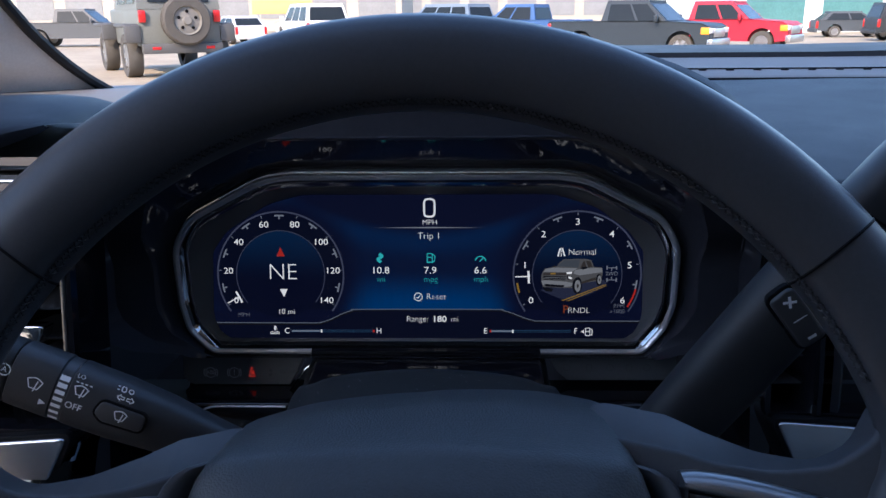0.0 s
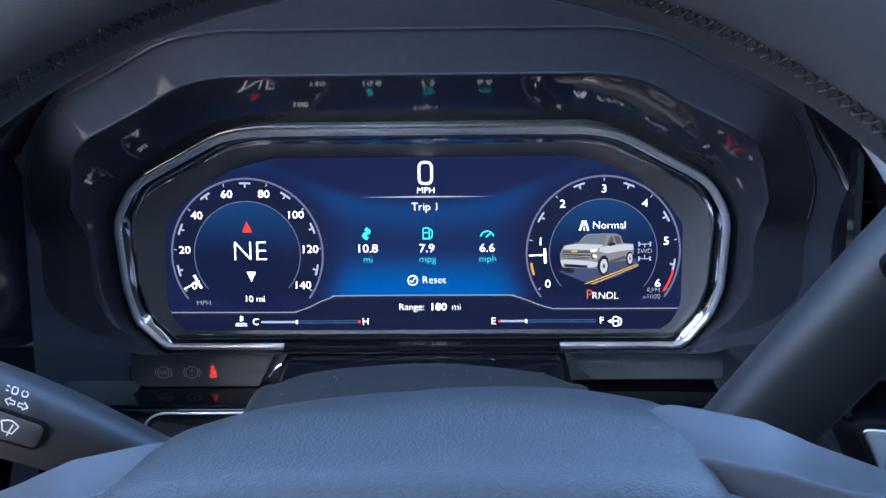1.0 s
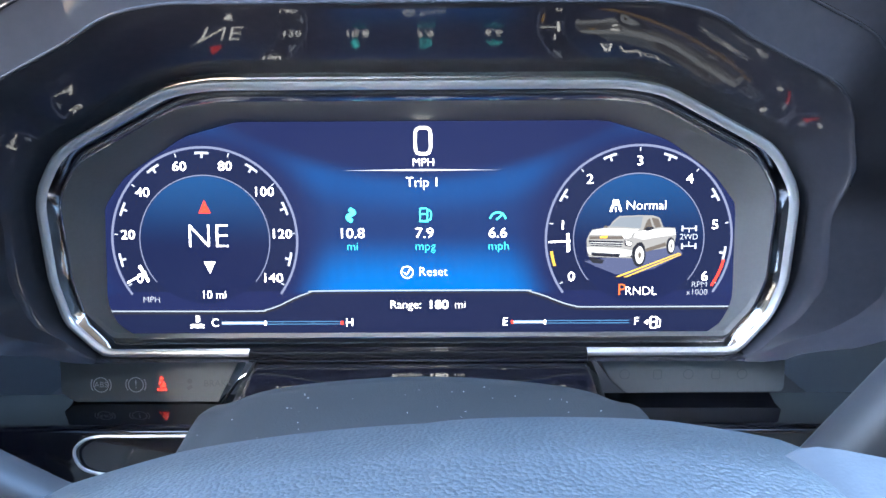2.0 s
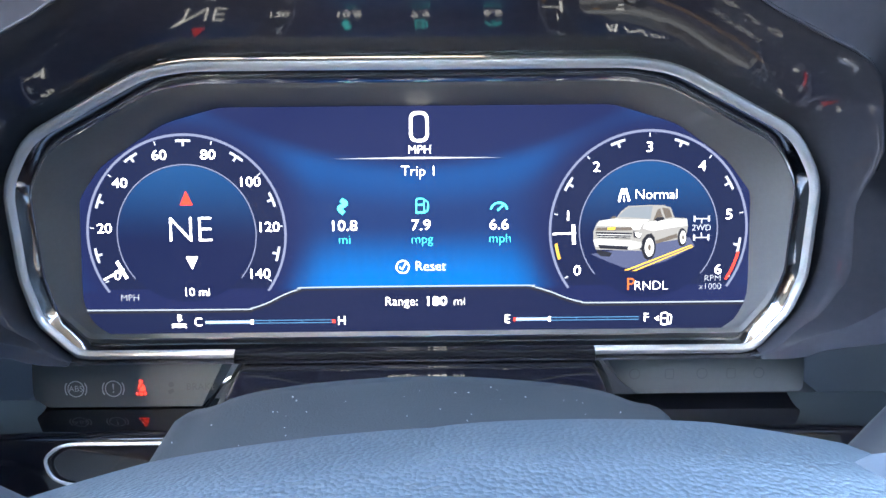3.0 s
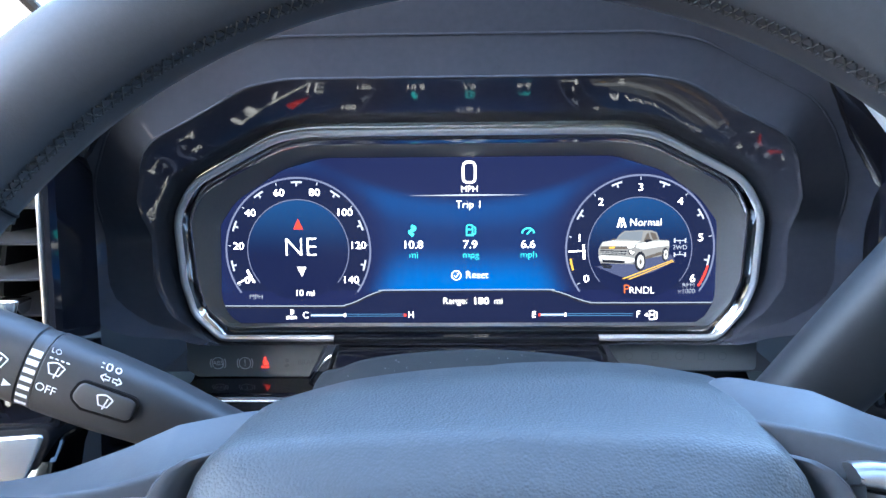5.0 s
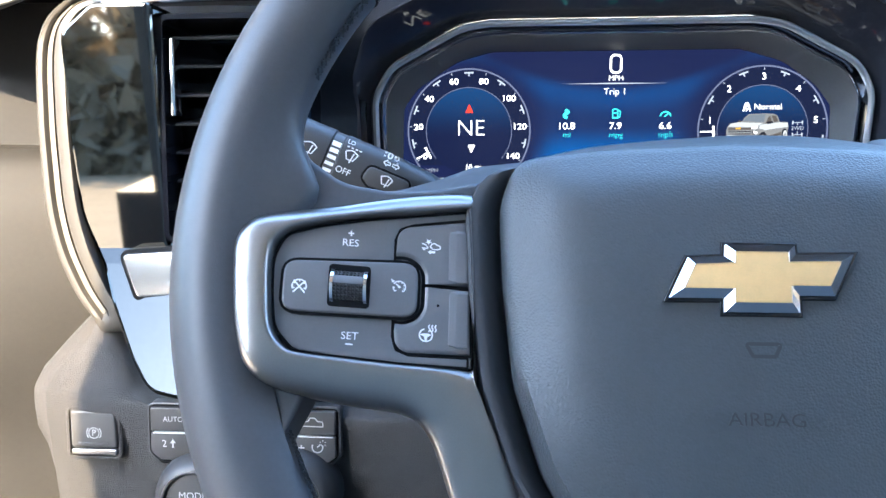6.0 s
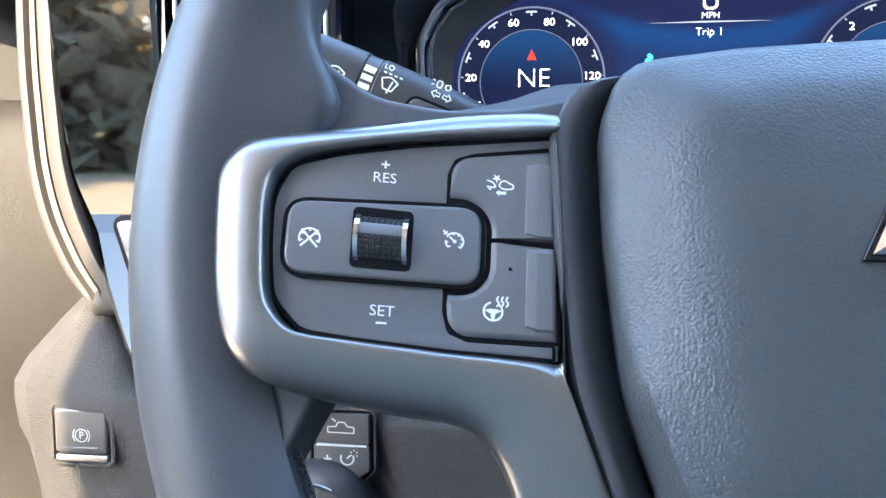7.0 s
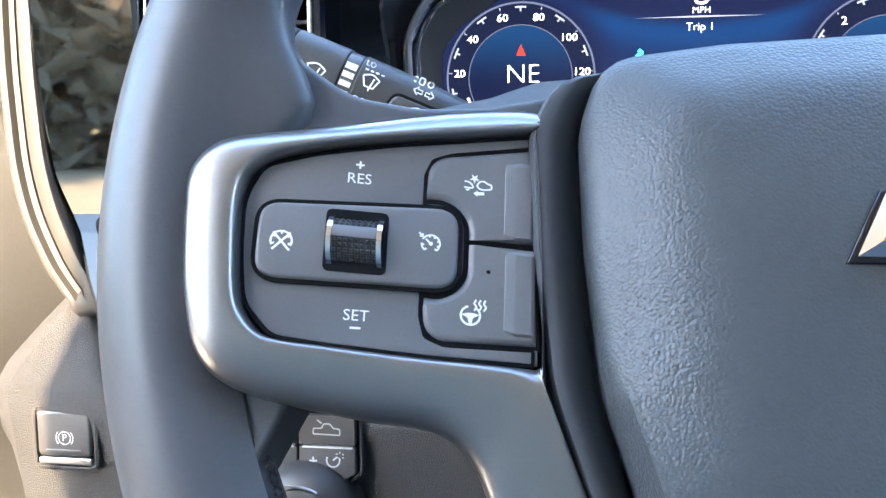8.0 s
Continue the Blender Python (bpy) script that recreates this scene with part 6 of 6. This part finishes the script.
    ribbon(bm, fillet([(0.0105, -0.0060), (0.0105, -0.0110), (0.0140, -0.0110), (0.0140, -0.0060)], 0.0018), 0.0007, 0.0153, closed=True)
    for q in range(4):
        ribbon(bm, [(0.0075, -0.0065 - 0.0013 * q), (0.0096, -0.0065 - 0.0013 * q)], 0.0005, 0.0153)
    part("lamp_symbol", bm, SWITCHPRINT, right)


air_vent(-1, "tall black air vent with chrome tab beside the driver's door")
air_vent(1, "black centre air vent with a polished silver blade")
dashboard()
switches()


# ---- cabin round the camera ----
CLOTH = material("headliner", (0.50, 0.49, 0.47), 0.9, vary=0.06, scale=10, bump=0.2, bump_scale=400)
PLASTIC_DARK = material("dark_paint", (0.04, 0.04, 0.045), 0.4, vary=0.1, scale=5)
BLOCKERGREY = material("blocker_grey", (0.11, 0.11, 0.112), 0.85, vary=0.1, scale=12, bump=0.2, bump_scale=300)
TRIMDARK = material("cabin_trim", (0.035, 0.035, 0.037), 0.6, vary=0.12, scale=12, bump=0.2, bump_scale=300)


def cabin():
    def slab(name, x0, x1, y0, y1, z0, z1, mat, label):
        ob = part(name, box(bmn(), x0, x1, y0, y1, z0, z1), mat, None)
        ob.matrix_basis = CAR
        tagged(ob, label, "cabin", kind="structure")
    slab("ceiling", -0.62, 1.40, -1.70, -0.42, 0.62, 0.66, CLOTH, "pale grey cloth headliner")
    slab("floor", -0.62, 1.40, -1.70, 0.60, -0.80, -0.76, TRIMDARK, "dark carpeted cabin floor")
    slab("wall_rear", -0.62, 1.40, -1.74, -1.70, -0.80, 0.00, TRIMDARK, "dark rear cabin wall under the back window")
    # Unseen: pillar edge extended solid rearwards to keep sun off the wheel.
    slab("wall_left_rear", -0.644, -0.629, -1.70, -0.90, -0.76, 0.66, TRIMDARK, "dark door pillar, run back as an unseen sun blocker")
    # Added slab, out of view: the dark shape mirrored in the glossy panel.
    slab("wall_left_low", -0.72, -0.645, -1.70, -0.92, -0.76, -0.21, TRIMDARK, "unseen dark slab added for the glossy panel to mirror")
    # Sill drawn taller than its own height to block light off the ground.
    slab("door_sill", -0.66, -0.62, -0.90, 0.60, -0.80, -0.42, TRIMDARK, "dark sill under the open door, raised to block low light")
    slab("wall_left_front", -0.62, -0.41, 0.02, 0.60, -0.80, -0.01, TRIMDARK, "dark hinge pillar and front body side")
    slab("wall_right", 1.40, 1.44, -1.70, 0.60, -0.80, -0.02, TRIMDARK, "dark lower body side beside the passenger")
    slab("wall_right_rear", 1.40, 1.44, -1.70, -1.45, -0.02, 0.66, TRIMDARK, "dark rear body side")
    # Slab added out of view to cut the light from behind.
    slab("wall_back", -0.50, 1.40, -1.00, -0.96, -0.80, 0.52, BLOCKERGREY, "unseen grey slab that blocks light from behind the camera")
    slab("wall_front", -0.62, 1.40, 0.56, 0.60, -0.80, 0.16, TRIMDARK, "dark bulkhead under the windscreen")


cabin()


def door():
    """The driver's door, swung wide open; x along the door from its hinge, y towards the cabin, z up."""
    top = thing("car_door", DASH_AT @ Matrix.Translation((-0.395, -0.075, 0.0)) @ Matrix.Rotation(radians(-90 - 62), 4, "Z"), "grained dark driver's door standing open in the sun", "car door")
    bm = bmn()
    prof = [(-0.07, -0.012), (-0.030, -0.006), (-0.008, -0.010), (0.006, -0.024), (0.012, -0.060), (0.013, -0.11), (0.004, -0.17), (-0.012, -0.24), (0.000, -0.30), (0.012, -0.40), (0.0, -0.72)]
    loft(bm, [[(x, y - w, z) for y, z in prof] for x, w in ((-0.10, 0.0), (-0.04, 0.0), (0.0, 0.0), (0.03, 0.0), (0.30, 0.0), (0.95, 0.0), (1.0, 0.01))], closed=False)
    part("door_panel", bm, DOORSKIN, top, "grained door panel", angle=60)
    part("door_skin", box(bmn(), 0.0, 1.0, -0.10, -0.07, -0.72, -0.012, 0.01), PLASTIC_DARK, top)
    bm = prism(bmn(), fillet([(-0.09, -0.010), (0.34, -0.010), (0.33, 0.02), (0.17, 0.20), (-0.09, 0.20)], 0.008), -0.02, 0.02, 0.004)
    for v in bm.verts:
        v.co = Vector((v.co.x, -v.co.z - 0.03, v.co.y))
    part("sail_panel", bm, RUBBER, top, "black corner trim")
    part("window_post", tube(bmn(), [(0.02, -0.035, 0.10), (0.30, -0.035, 0.36), (0.62, -0.035, 0.50), (0.98, -0.035, 0.50), (1.0, -0.035, -0.02)], 0.016, 8), RUBBER, top, "black window frame")
    return top


door()


def pillar():
    """Windscreen pillar at the driver's left, with its black rubber edge."""
    top = thing("windscreen_pillar", CAR, "pale grey windscreen pillar trim with a black rubber edge", "pillar")
    line = [Vector(p) for p in curve([(-0.322, 0.250, 0.140), (-0.332, 0.225, 0.150), (-0.339, 0.195, 0.162), (-0.347, 0.165, 0.179), (-0.352, 0.130, 0.200), (-0.385, 0.030, 0.290), (-0.450, -0.100, 0.420), (-0.540, -0.250, 0.600)], 4)]
    bm = bmn()
    loft(bm, [[tuple(p + Vector(q)) for q in ((0, 0, 0), (-0.012, -0.016, -0.002), (-0.035, -0.040, -0.006), (-0.07, -0.075, -0.014), (-0.12, -0.10, -0.03), (-0.17, -0.09, -0.05))] for p in [line[0] + Vector((0.045, 0.06, -0.022))] + line], closed=False)
    part("trim", bm, LINER, top, "pale grey pillar trim", angle=60)
    part("rubber_edge", tube(bmn(), [tuple(p + Vector((0.004, 0.004, 0))) for p in [line[0] + Vector((0.045, 0.06, -0.022))] + line], 0.005, 8), RUBBER, top, "black rubber edge")
    return top


pillar()


# ---- car lot ----
gb = bmn()
for q in ((-500, -500, -1.35), (500, -500, -1.35), (500, 900, -1.35), (-500, 900, -1.35)):
    gb.verts.new(q)
gb.faces.new(gb.verts)
GROUND = material("pale_asphalt", (0.38, 0.30, 0.20), 0.9, vary=0.25, scale=0.6, bump=0.3, bump_scale=30, spread=0.01)
tagged(part("ground", gb, GROUND, None), "pale dusty asphalt of a car lot", "ground", kind="structure")
LOT = -1.35

GLASS_CAR = material("car_glass", (0.02, 0.025, 0.03), 0.22, vary=0.1, scale=2)
GLASS_CAR.node_tree.nodes["Principled BSDF"].inputs["Specular IOR Level"].default_value = 0.12
TYRE = material("tyre", (0.085, 0.078, 0.068), 0.85, vary=0.2, scale=6)
RIM = material("alloy", (0.45, 0.45, 0.46), 0.35, metal=0.8, vary=0.08, scale=10)
TAIL = material("tail_lamp", (0.5, 0.02, 0.02), 0.2, vary=0.1, scale=8)
LAMP = material("head_lamp", (0.75, 0.76, 0.78), 0.15, vary=0.05, scale=8)
AMBER = material("amber_lamp", (0.75, 0.33, 0.03), 0.25, vary=0.05, scale=8)
PLASTIC = material("grey_plastic", (0.09, 0.09, 0.09), 0.7, vary=0.15, scale=5)


def paint(name, color):
    m = material(name, color, 0.5, vary=0.08, scale=1.5, coat=0.0, rough_vary=0.05)
    m.node_tree.nodes["Principled BSDF"].inputs["Specular IOR Level"].default_value = 0.3
    return m


def road_wheel(parent, x, y, r, w, side):
    bm = bmn()
    loops = []
    for rr, ww in ((0.62, -0.42), (0.95, -0.5), (1.0, -0.38), (1.0, 0.38), (0.95, 0.5), (0.62, 0.42)):
        loops.append([(x + ww * w, y + r * rr * math.cos(2 * math.pi * k / 28), LOT_Z + r + r * rr * math.sin(2 * math.pi * k / 28)) for k in range(28)])
    loft(bm, loops)
    tyre = part("tyre", bm, TYRE, parent)
    bm = bmn()
    xo = x + side * w * 0.40
    for k in range(6):
        a = 2 * math.pi * k / 6
        q = [(xo, y + r * rr * math.cos(a + da), LOT_Z + r + r * rr * math.sin(a + da)) for rr, da in ((0.12, -0.9), (0.62, -0.2), (0.62, 0.2), (0.12, 0.9))]
        bm.faces.new([bm.verts.new(p) for p in q])
    loft(bm, [[(xo - side * 0.05 * w * j, y + r * 0.63 * math.cos(2 * math.pi * k / 28), LOT_Z + r + r * 0.63 * math.sin(2 * math.pi * k / 28)) for k in range(28)] for j in (0, 5)], cap1=True)
    part("rim", bm, RIM, tyre)


LOT_Z = 0.0


def vehicle(name, m, color, kind, label):
    """A parked car: y ahead, x right, z up from the ground. kind: pickup, wagon or hatch."""
    top = thing(name, m, label, "car" if kind != "pickup" else "pickup truck", group="parked vehicles")
    L, W, roof, belt, low = {"pickup": (5.8, 2.0, 1.92, 1.18, 0.42), "wagon": (5.3, 2.02, 1.92, 1.12, 0.38), "hatch": (4.3, 1.8, 1.50, 0.95, 0.30)}[kind]
    skin = paint(name + "_paint", color)
    f, b = L / 2, -L / 2
    hood_z = belt - 0.02
    wb0, wb1 = f - 0.95, b + (1.25 if kind == "pickup" else 1.05)
    r = 0.41 if kind != "hatch" else 0.33

    def notch(y):
        return [(y + (r + 0.08) * math.cos(math.pi * k / 10), low + 0.02 + max(0.0, (r + 0.08) * 1.02 * math.sin(math.pi * k / 10) + r - low)) for k in range(11)]
    side = [(b, low + 0.1)] + notch(wb1)[::-1] + notch(wb0)[::-1] + [(f - 0.02, low + 0.06), (f, low + 0.35), (f - 0.06, hood_z - 0.10), (f - 0.25, hood_z), (f - 1.45, belt + 0.06)]
    side += [(b + 0.03, belt + 0.05), (b, belt - 0.05)]
    bm = bmn()
    for s in (1,):
        loops = [[(x * W / 2, y, z) for y, z in side] for x in (-0.96, -1.0, -1.0, 1.0, 1.0, 0.96)]
        for k, zc in ((0, 0), (5, 0)):
            loops[k] = [(x, y, z + (0.0)) for x, y, z in loops[k]]
        loft(bm, loops, cap0=True, cap1=True)
    body = part("body", bm, skin, top)
    # cabin
    if kind == "pickup":
        c0, c1, r0, r1 = f - 1.40, b + 2.0, f - 2.15, b + 2.15
    elif kind == "wagon":
        c0, c1, r0, r1 = f - 1.35, b + 0.05, f - 2.1, b + 0.30
    else:
        c0, c1, r0, r1 = f - 1.0, b + 0.15, f - 1.8, b + 0.75
    bm = bmn()
    t = 0.80
    base = [(-W / 2 * 0.96, c0), (W / 2 * 0.96, c0), (W / 2 * 0.96, c1), (-W / 2 * 0.96, c1)]
    mid = [(-W / 2 * t, r0), (W / 2 * t, r0), (W / 2 * t, r1), (-W / 2 * t, r1)]
    loft(bm, [[(x, y, belt) for x, y in base], [(x, y, roof - 0.08) for x, y in mid], [(x * 0.94, y * 0.99, roof) for x, y in mid]], cap1=True)
    part("cabin", bm, skin, top)

    def pane(pts):
        part("window", (lambda q: (q.faces.new([q.verts.new(p) for p in pts]), q)[1])(bmn()), GLASS_CAR, top)
    def at(u, v, s):
        """A point on the cabin's side s at u along and v up."""
        y0, y1 = c0 + (c1 - c0) * u, r0 + (r1 - r0) * u
        x0, x1 = W / 2 * 0.96, W / 2 * t
        return (s * (x0 + (x1 - x0) * v + 0.012), y0 + (y1 - y0) * v, belt + (roof - 0.08 - belt) * v)
    cuts = ((0.08, 0.42), (0.46, 0.90)) if kind != "wagon" else ((0.06, 0.34), (0.37, 0.64), (0.67, 0.94))
    for s in (-1, 1):
        for u0, u1 in cuts:
            pane([at(u0, 0.10, s), at(u1, 0.10, s), at(u1, 0.92, s), at(u0, 0.92, s)])
    for y0, y1, sg in ((c0, r0, 1), (c1, r1, -1)):
        def e(u, v):
            return ((u * (W / 2 * 0.96 * (1 - v) + W / 2 * t * v)) * 0.88, y0 + (y1 - y0) * v + sg * 0.015, belt + (roof - 0.08 - belt) * v)
        pane([e(-1, 0.12), e(1, 0.12), e(1, 0.9), e(-1, 0.9)])
    for s in (-1, 1):
        part("tail_lamp", box(bmn(), s * (W / 2 - 0.08) - 0.07, s * (W / 2 - 0.08) + 0.07, b - 0.03, b + 0.1, belt - 0.42, belt - 0.02, 0.02), TAIL, top)
        part("head_lamp", box(bmn(), s * (W / 2 - 0.22) - 0.2, s * (W / 2 - 0.22) + 0.2, f - 0.16, f + 0.02, belt - 0.33, belt - 0.16, 0.03), LAMP, top)
        if kind == "pickup":
            part("marker_lamp", box(bmn(), s * (W / 2 - 0.05) - 0.06, s * (W / 2 - 0.05) + 0.06, f - 0.30, f - 0.02, belt - 0.36, belt - 0.14, 0.02), AMBER, top)
        part("side_mirror", box(bmn(), s * (W / 2 + 0.12) - 0.1, s * (W / 2 + 0.12) + 0.1, c0 - 0.42, c0 - 0.30, belt + 0.02, belt + 0.26, 0.04), skin, top)
        for y in (wb0, wb1):
            road_wheel(top, s * (W / 2 - 0.14), y, r, 0.27, s)
    part("grille", box(bmn(), -W / 2 + 0.45, W / 2 - 0.45, f - 0.1, f + 0.03, low + 0.30, belt - 0.18, 0.03), RIM if kind == "pickup" else PLASTIC, top)
    part("bumper", box(bmn(), -W / 2 + 0.02, W / 2 - 0.02, f - 0.1, f + 0.10, low - 0.02, low + 0.26, 0.05), RIM if kind == "pickup" else skin, top)
    part("bumper", box(bmn(), -W / 2 + 0.02, W / 2 - 0.02, b - 0.12, b + 0.1, low - 0.02, low + 0.22, 0.05), RIM if kind == "pickup" else skin, top)
    return top


def off_roader(m, label):
    top = thing("off_roader", m, label, "off-road car", group="parked vehicles")
    skin = paint("off_roader_paint", (0.17, 0.175, 0.155))
    W, f, b = 1.7, 2.0, -2.0
    part("body", box(bmn(), -W / 2, W / 2, b, f - 1.3, 0.64, 1.40, 0.05), skin, top)
    part("bonnet", box(bmn(), -W / 2 + 0.12, W / 2 - 0.12, f - 1.4, f, 0.70, 1.42, 0.06), skin, top)
    bm = bmn()
    loft(bm, [[(x * W / 2, y, 1.38) for x, y in ((-1, b), (1, b), (1, 0.55), (-1, 0.55))], [(x * W / 2 * 0.90, y, 2.10) for x, y in ((-1, b + 0.12), (1, b + 0.12), (1, 0.25), (-1, 0.25))], [(x * W / 2 * 0.84, y, 2.16) for x, y in ((-1, b + 0.2), (1, b + 0.2), (1, 0.15), (-1, 0.15))]], cap1=True)
    part("hardtop", bm, skin, top)
    for s in (-1, 1):
        for y0, y1 in ((b + 0.25, b + 1.05), (b + 1.2, 0.15)):
            bm = bmn()
            bm.faces.new([bm.verts.new(p) for p in ((s * (W / 2 * 0.985 + 0.012), y0, 1.50), (s * (W / 2 * 0.985 + 0.012), y1, 1.50), (s * (W / 2 * 0.91 + 0.014), y1, 2.02), (s * (W / 2 * 0.91 + 0.014), y0, 2.02))])
            part("window", bm, GLASS_CAR, top)
        part("tail_lamp", box(bmn(), s * 0.76 - 0.07, s * 0.76 + 0.07, b - 0.07, b + 0.02, 1.12, 1.36, 0.02), TAIL, top)
        for y in (f - 0.55, b + 0.65):
            part("fender", box(bmn(), s * (W / 2 + 0.12) - 0.16, s * (W / 2 + 0.12) + 0.16, y - 0.62, y + 0.62, 1.02, 1.10, 0.03), PLASTIC, top)
            part("fender_lip", box(bmn(), s * (W / 2 + 0.12) - 0.16, s * (W / 2 + 0.12) + 0.16, y - 0.70, y - 0.56, 0.72, 1.08, 0.04), PLASTIC, top)
            road_wheel(top, s * (W / 2 + 0.06), y, 0.45, 0.30, s)
        part("reflector", box(bmn(), s * 0.55 - 0.09, s * 0.55 + 0.09, b - 0.16, b - 0.08, 0.58, 0.64, 0.01), TAIL, top)
    bm = bmn()
    bm.faces.new([bm.verts.new(p) for p in ((-0.62, b - 0.005, 1.52), (0.62, b - 0.005, 1.52), (0.58, b + 0.095, 2.02), (-0.58, b + 0.095, 2.02))])
    part("window", bm, GLASS_CAR, top)
    part("bumper", box(bmn(), -0.82, 0.82, b - 0.15, b + 0.05, 0.50, 0.70, 0.03), PLASTIC, top)
    bm = bmn()
    cz, cx = 1.16, 0.08
    loft(bm, [[(cx + rr * math.cos(2 * math.pi * k / 32), b - d, cz + rr * math.sin(2 * math.pi * k / 32)) for k in range(32)] for rr, d in ((0.44, 0.05), (0.50, 0.08), (0.50, 0.26), (0.46, 0.31), (0.29, 0.31))])
    spare = part("spare_wheel", bm, TYRE, top, "spare wheel on the tailgate")
    bm = bmn()
    loft(bm, [[(cx + rr * math.cos(2 * math.pi * k / 32), b - d, cz + rr * math.sin(2 * math.pi * k / 32)) for k in range(32)] for rr, d in ((0.29, 0.33), (0.26, 0.27), (0.10, 0.29), (0.08, 0.33))], cap1=True)
    part("rim", bm, material("dusty_rim", (0.20, 0.19, 0.17), 0.7, vary=0.15, scale=10), spare)
    for k in range(5):
        a = 2 * math.pi * k / 5 + 0.3
        part("wheel_hole", prism(bmn(), arc(0, 0, 0.035, 0, 330, 10), 0, 0.01), GAP, spare).matrix_basis = Matrix.Translation((cx + 0.18 * math.cos(a), b - 0.29, cz + 0.18 * math.sin(a))) @ pose(0, 0, 0, 90)
    return top


def spot(x, y, yaw, s=1.0):
    return Matrix.Translation((x, y, LOT)) @ Matrix.Rotation(radians(yaw), 4, "Z") @ Matrix.Diagonal((s, s, s, 1))


off_roader(spot(-8.4, 22.5, 32, 1.22), "dark grey lifted off-road car with a spare wheel")
vehicle("pickup_truck", spot(-20.3, 43.0, -86), (0.10, 0.105, 0.11), "pickup", "grey pickup parked side on in the lot")
vehicle("parked_car", spot(-12.6, 46.0, 35), (0.62, 0.63, 0.63), "hatch", "small white car half hidden in the lot")
vehicle("parked_car", spot(-7.4, 40.4, 27, 1.06), (0.75, 0.75, 0.74), "wagon", "white sport utility car seen from behind")
vehicle("parked_car", spot(-0.9, 43.0, 48, 1.04), (0.16, 0.20, 0.25), "wagon", "grey-blue sport utility car in the lot")
vehicle("pickup_truck", spot(3.1, 38.5, 58), (0.05, 0.11, 0.26), "pickup", "blue pickup seen from behind in the lot")
vehicle("pickup_truck", spot(6.1, 28.5, -124), (0.03, 0.04, 0.05), "pickup", "dark pickup with its nose turned sideways")
vehicle("pickup_truck", spot(10.2, 32.5, -126), (0.45, 0.02, 0.04), "pickup", "bright red pickup in the lot")
vehicle("parked_car", spot(23.5, 50.0, -100), (0.06, 0.07, 0.08), "hatch", "dark small car at the lot's far side")
vehicle("parked_car", spot(24.0, 43.0, -95), (0.03, 0.035, 0.04), "wagon", "black sport utility car at the lot's far side")


def building(name, x, y, w, d, h, color, label, glass=False):
    top = thing(name, Matrix.Translation((x, y, LOT)), label, "building")
    wall = material(name + "_wall", color, 0.8, vary=0.08, scale=0.4)
    part("wall", box(bmn(), -w / 2, w / 2, 0, d, 0, h), wall, top)
    part("roof", box(bmn(), -w / 2 - 0.5, w / 2 + 0.5, -0.8, d + 0.5, h, h + 0.5, 0.05), material(name + "_roof", (0.42, 0.40, 0.36), 0.7), top)
    n = max(3, int(w / 5))
    for k in range(n):
        x0 = -w / 2 + w * (k + 0.12) / n
        x1 = -w / 2 + w * (k + 0.88) / n
        win = part("window", box(bmn(), x0, x1, -0.06, 0.1, 0.4 if glass else 1.2, h - 0.9 if glass else h * 0.6), GLASS_BLD if glass else DULL_GLASS, top)
        part("window_frame", box(bmn(), x0 - 0.1, x1 + 0.1, -0.09, 0.05, (h - 0.9 if glass else h * 0.6), (h - 0.75 if glass else h * 0.6 + 0.15)), RIM, win)
    return top


DULL_GLASS = material("dull_glass", (0.22, 0.22, 0.22), 0.35, vary=0.15, scale=0.5)
GLASS_BLD = material("shop_glass", (0.10, 0.22, 0.22), 0.08, vary=0.15, scale=0.5)
building("showroom", 29, 62, 17, 16, 5.2, (0.62, 0.64, 0.62), "pale showroom with greenish glass front", True)
building("warehouse", -36, 84, 60, 20, 6.0, (0.40, 0.36, 0.30), "long cream low warehouse")
building("warehouse", 6, 120, 44, 20, 7.5, (0.38, 0.34, 0.28), "beige low warehouse behind the lot")
yellow = thing("yellow_sign", Matrix.Translation((-13, 60, LOT)), "yellow sign board on two posts", "sign")
part("board", box(bmn(), -2.2, 2.2, -0.1, 0.1, 1.6, 3.2, 0.03), material("yellow_board", (0.55, 0.38, 0.15), 0.7), yellow)
for x in (-1.8, 1.8):
    part("post", tube(bmn(), [(x, 0.05, 0), (x, 0.05, 1.7)], 0.08, 10), RIM, yellow)


def tree_line():
    """Bare winter woods beside and behind the lot, far off: many small clumps."""
    rng = np.random.default_rng(3)
    count = 90000
    a = np.radians(rng.uniform(95, 300, count))
    d = rng.uniform(55, 80, count)
    h = 24 * rng.random(count) ** 1.1 * (0.75 + 0.25 * np.sin(a * 23) + 0.15 * np.sin(a * 61))
    c = np.stack([-np.sin(a) * d, np.cos(a) * d, LOT + h], axis=1)
    size = rng.uniform(0.3, 1.1, count)
    verts = (c[:, None, :] + rng.normal(0, 1, (count, 3, 3)) * size[:, None, None]).reshape(-1, 3)
    me = bpy.data.meshes.new("woods")
    me.from_pydata(verts.tolist(), [], np.arange(3 * count).reshape(-1, 3).tolist())
    bark = material("winter_woods", (0.40, 0.345, 0.275), 0.9, vary=0.4, scale=0.2)
    n, link = bark.node_tree.nodes, bark.node_tree.links.new
    thin, both = n.new("ShaderNodeBsdfTranslucent"), n.new("ShaderNodeMixShader")
    thin.inputs["Color"].default_value = (0.40, 0.33, 0.23, 1)
    both.inputs[0].default_value = 0.5
    link(n["Principled BSDF"].outputs[0], both.inputs[1])
    link(thin.outputs[0], both.inputs[2])
    link(both.outputs[0], n["Material Output"].inputs["Surface"])
    me.materials.append(bark)
    return tagged(new("woods", me), "bare brown woods round the lot", "woods", kind="stuff")


tree_line()
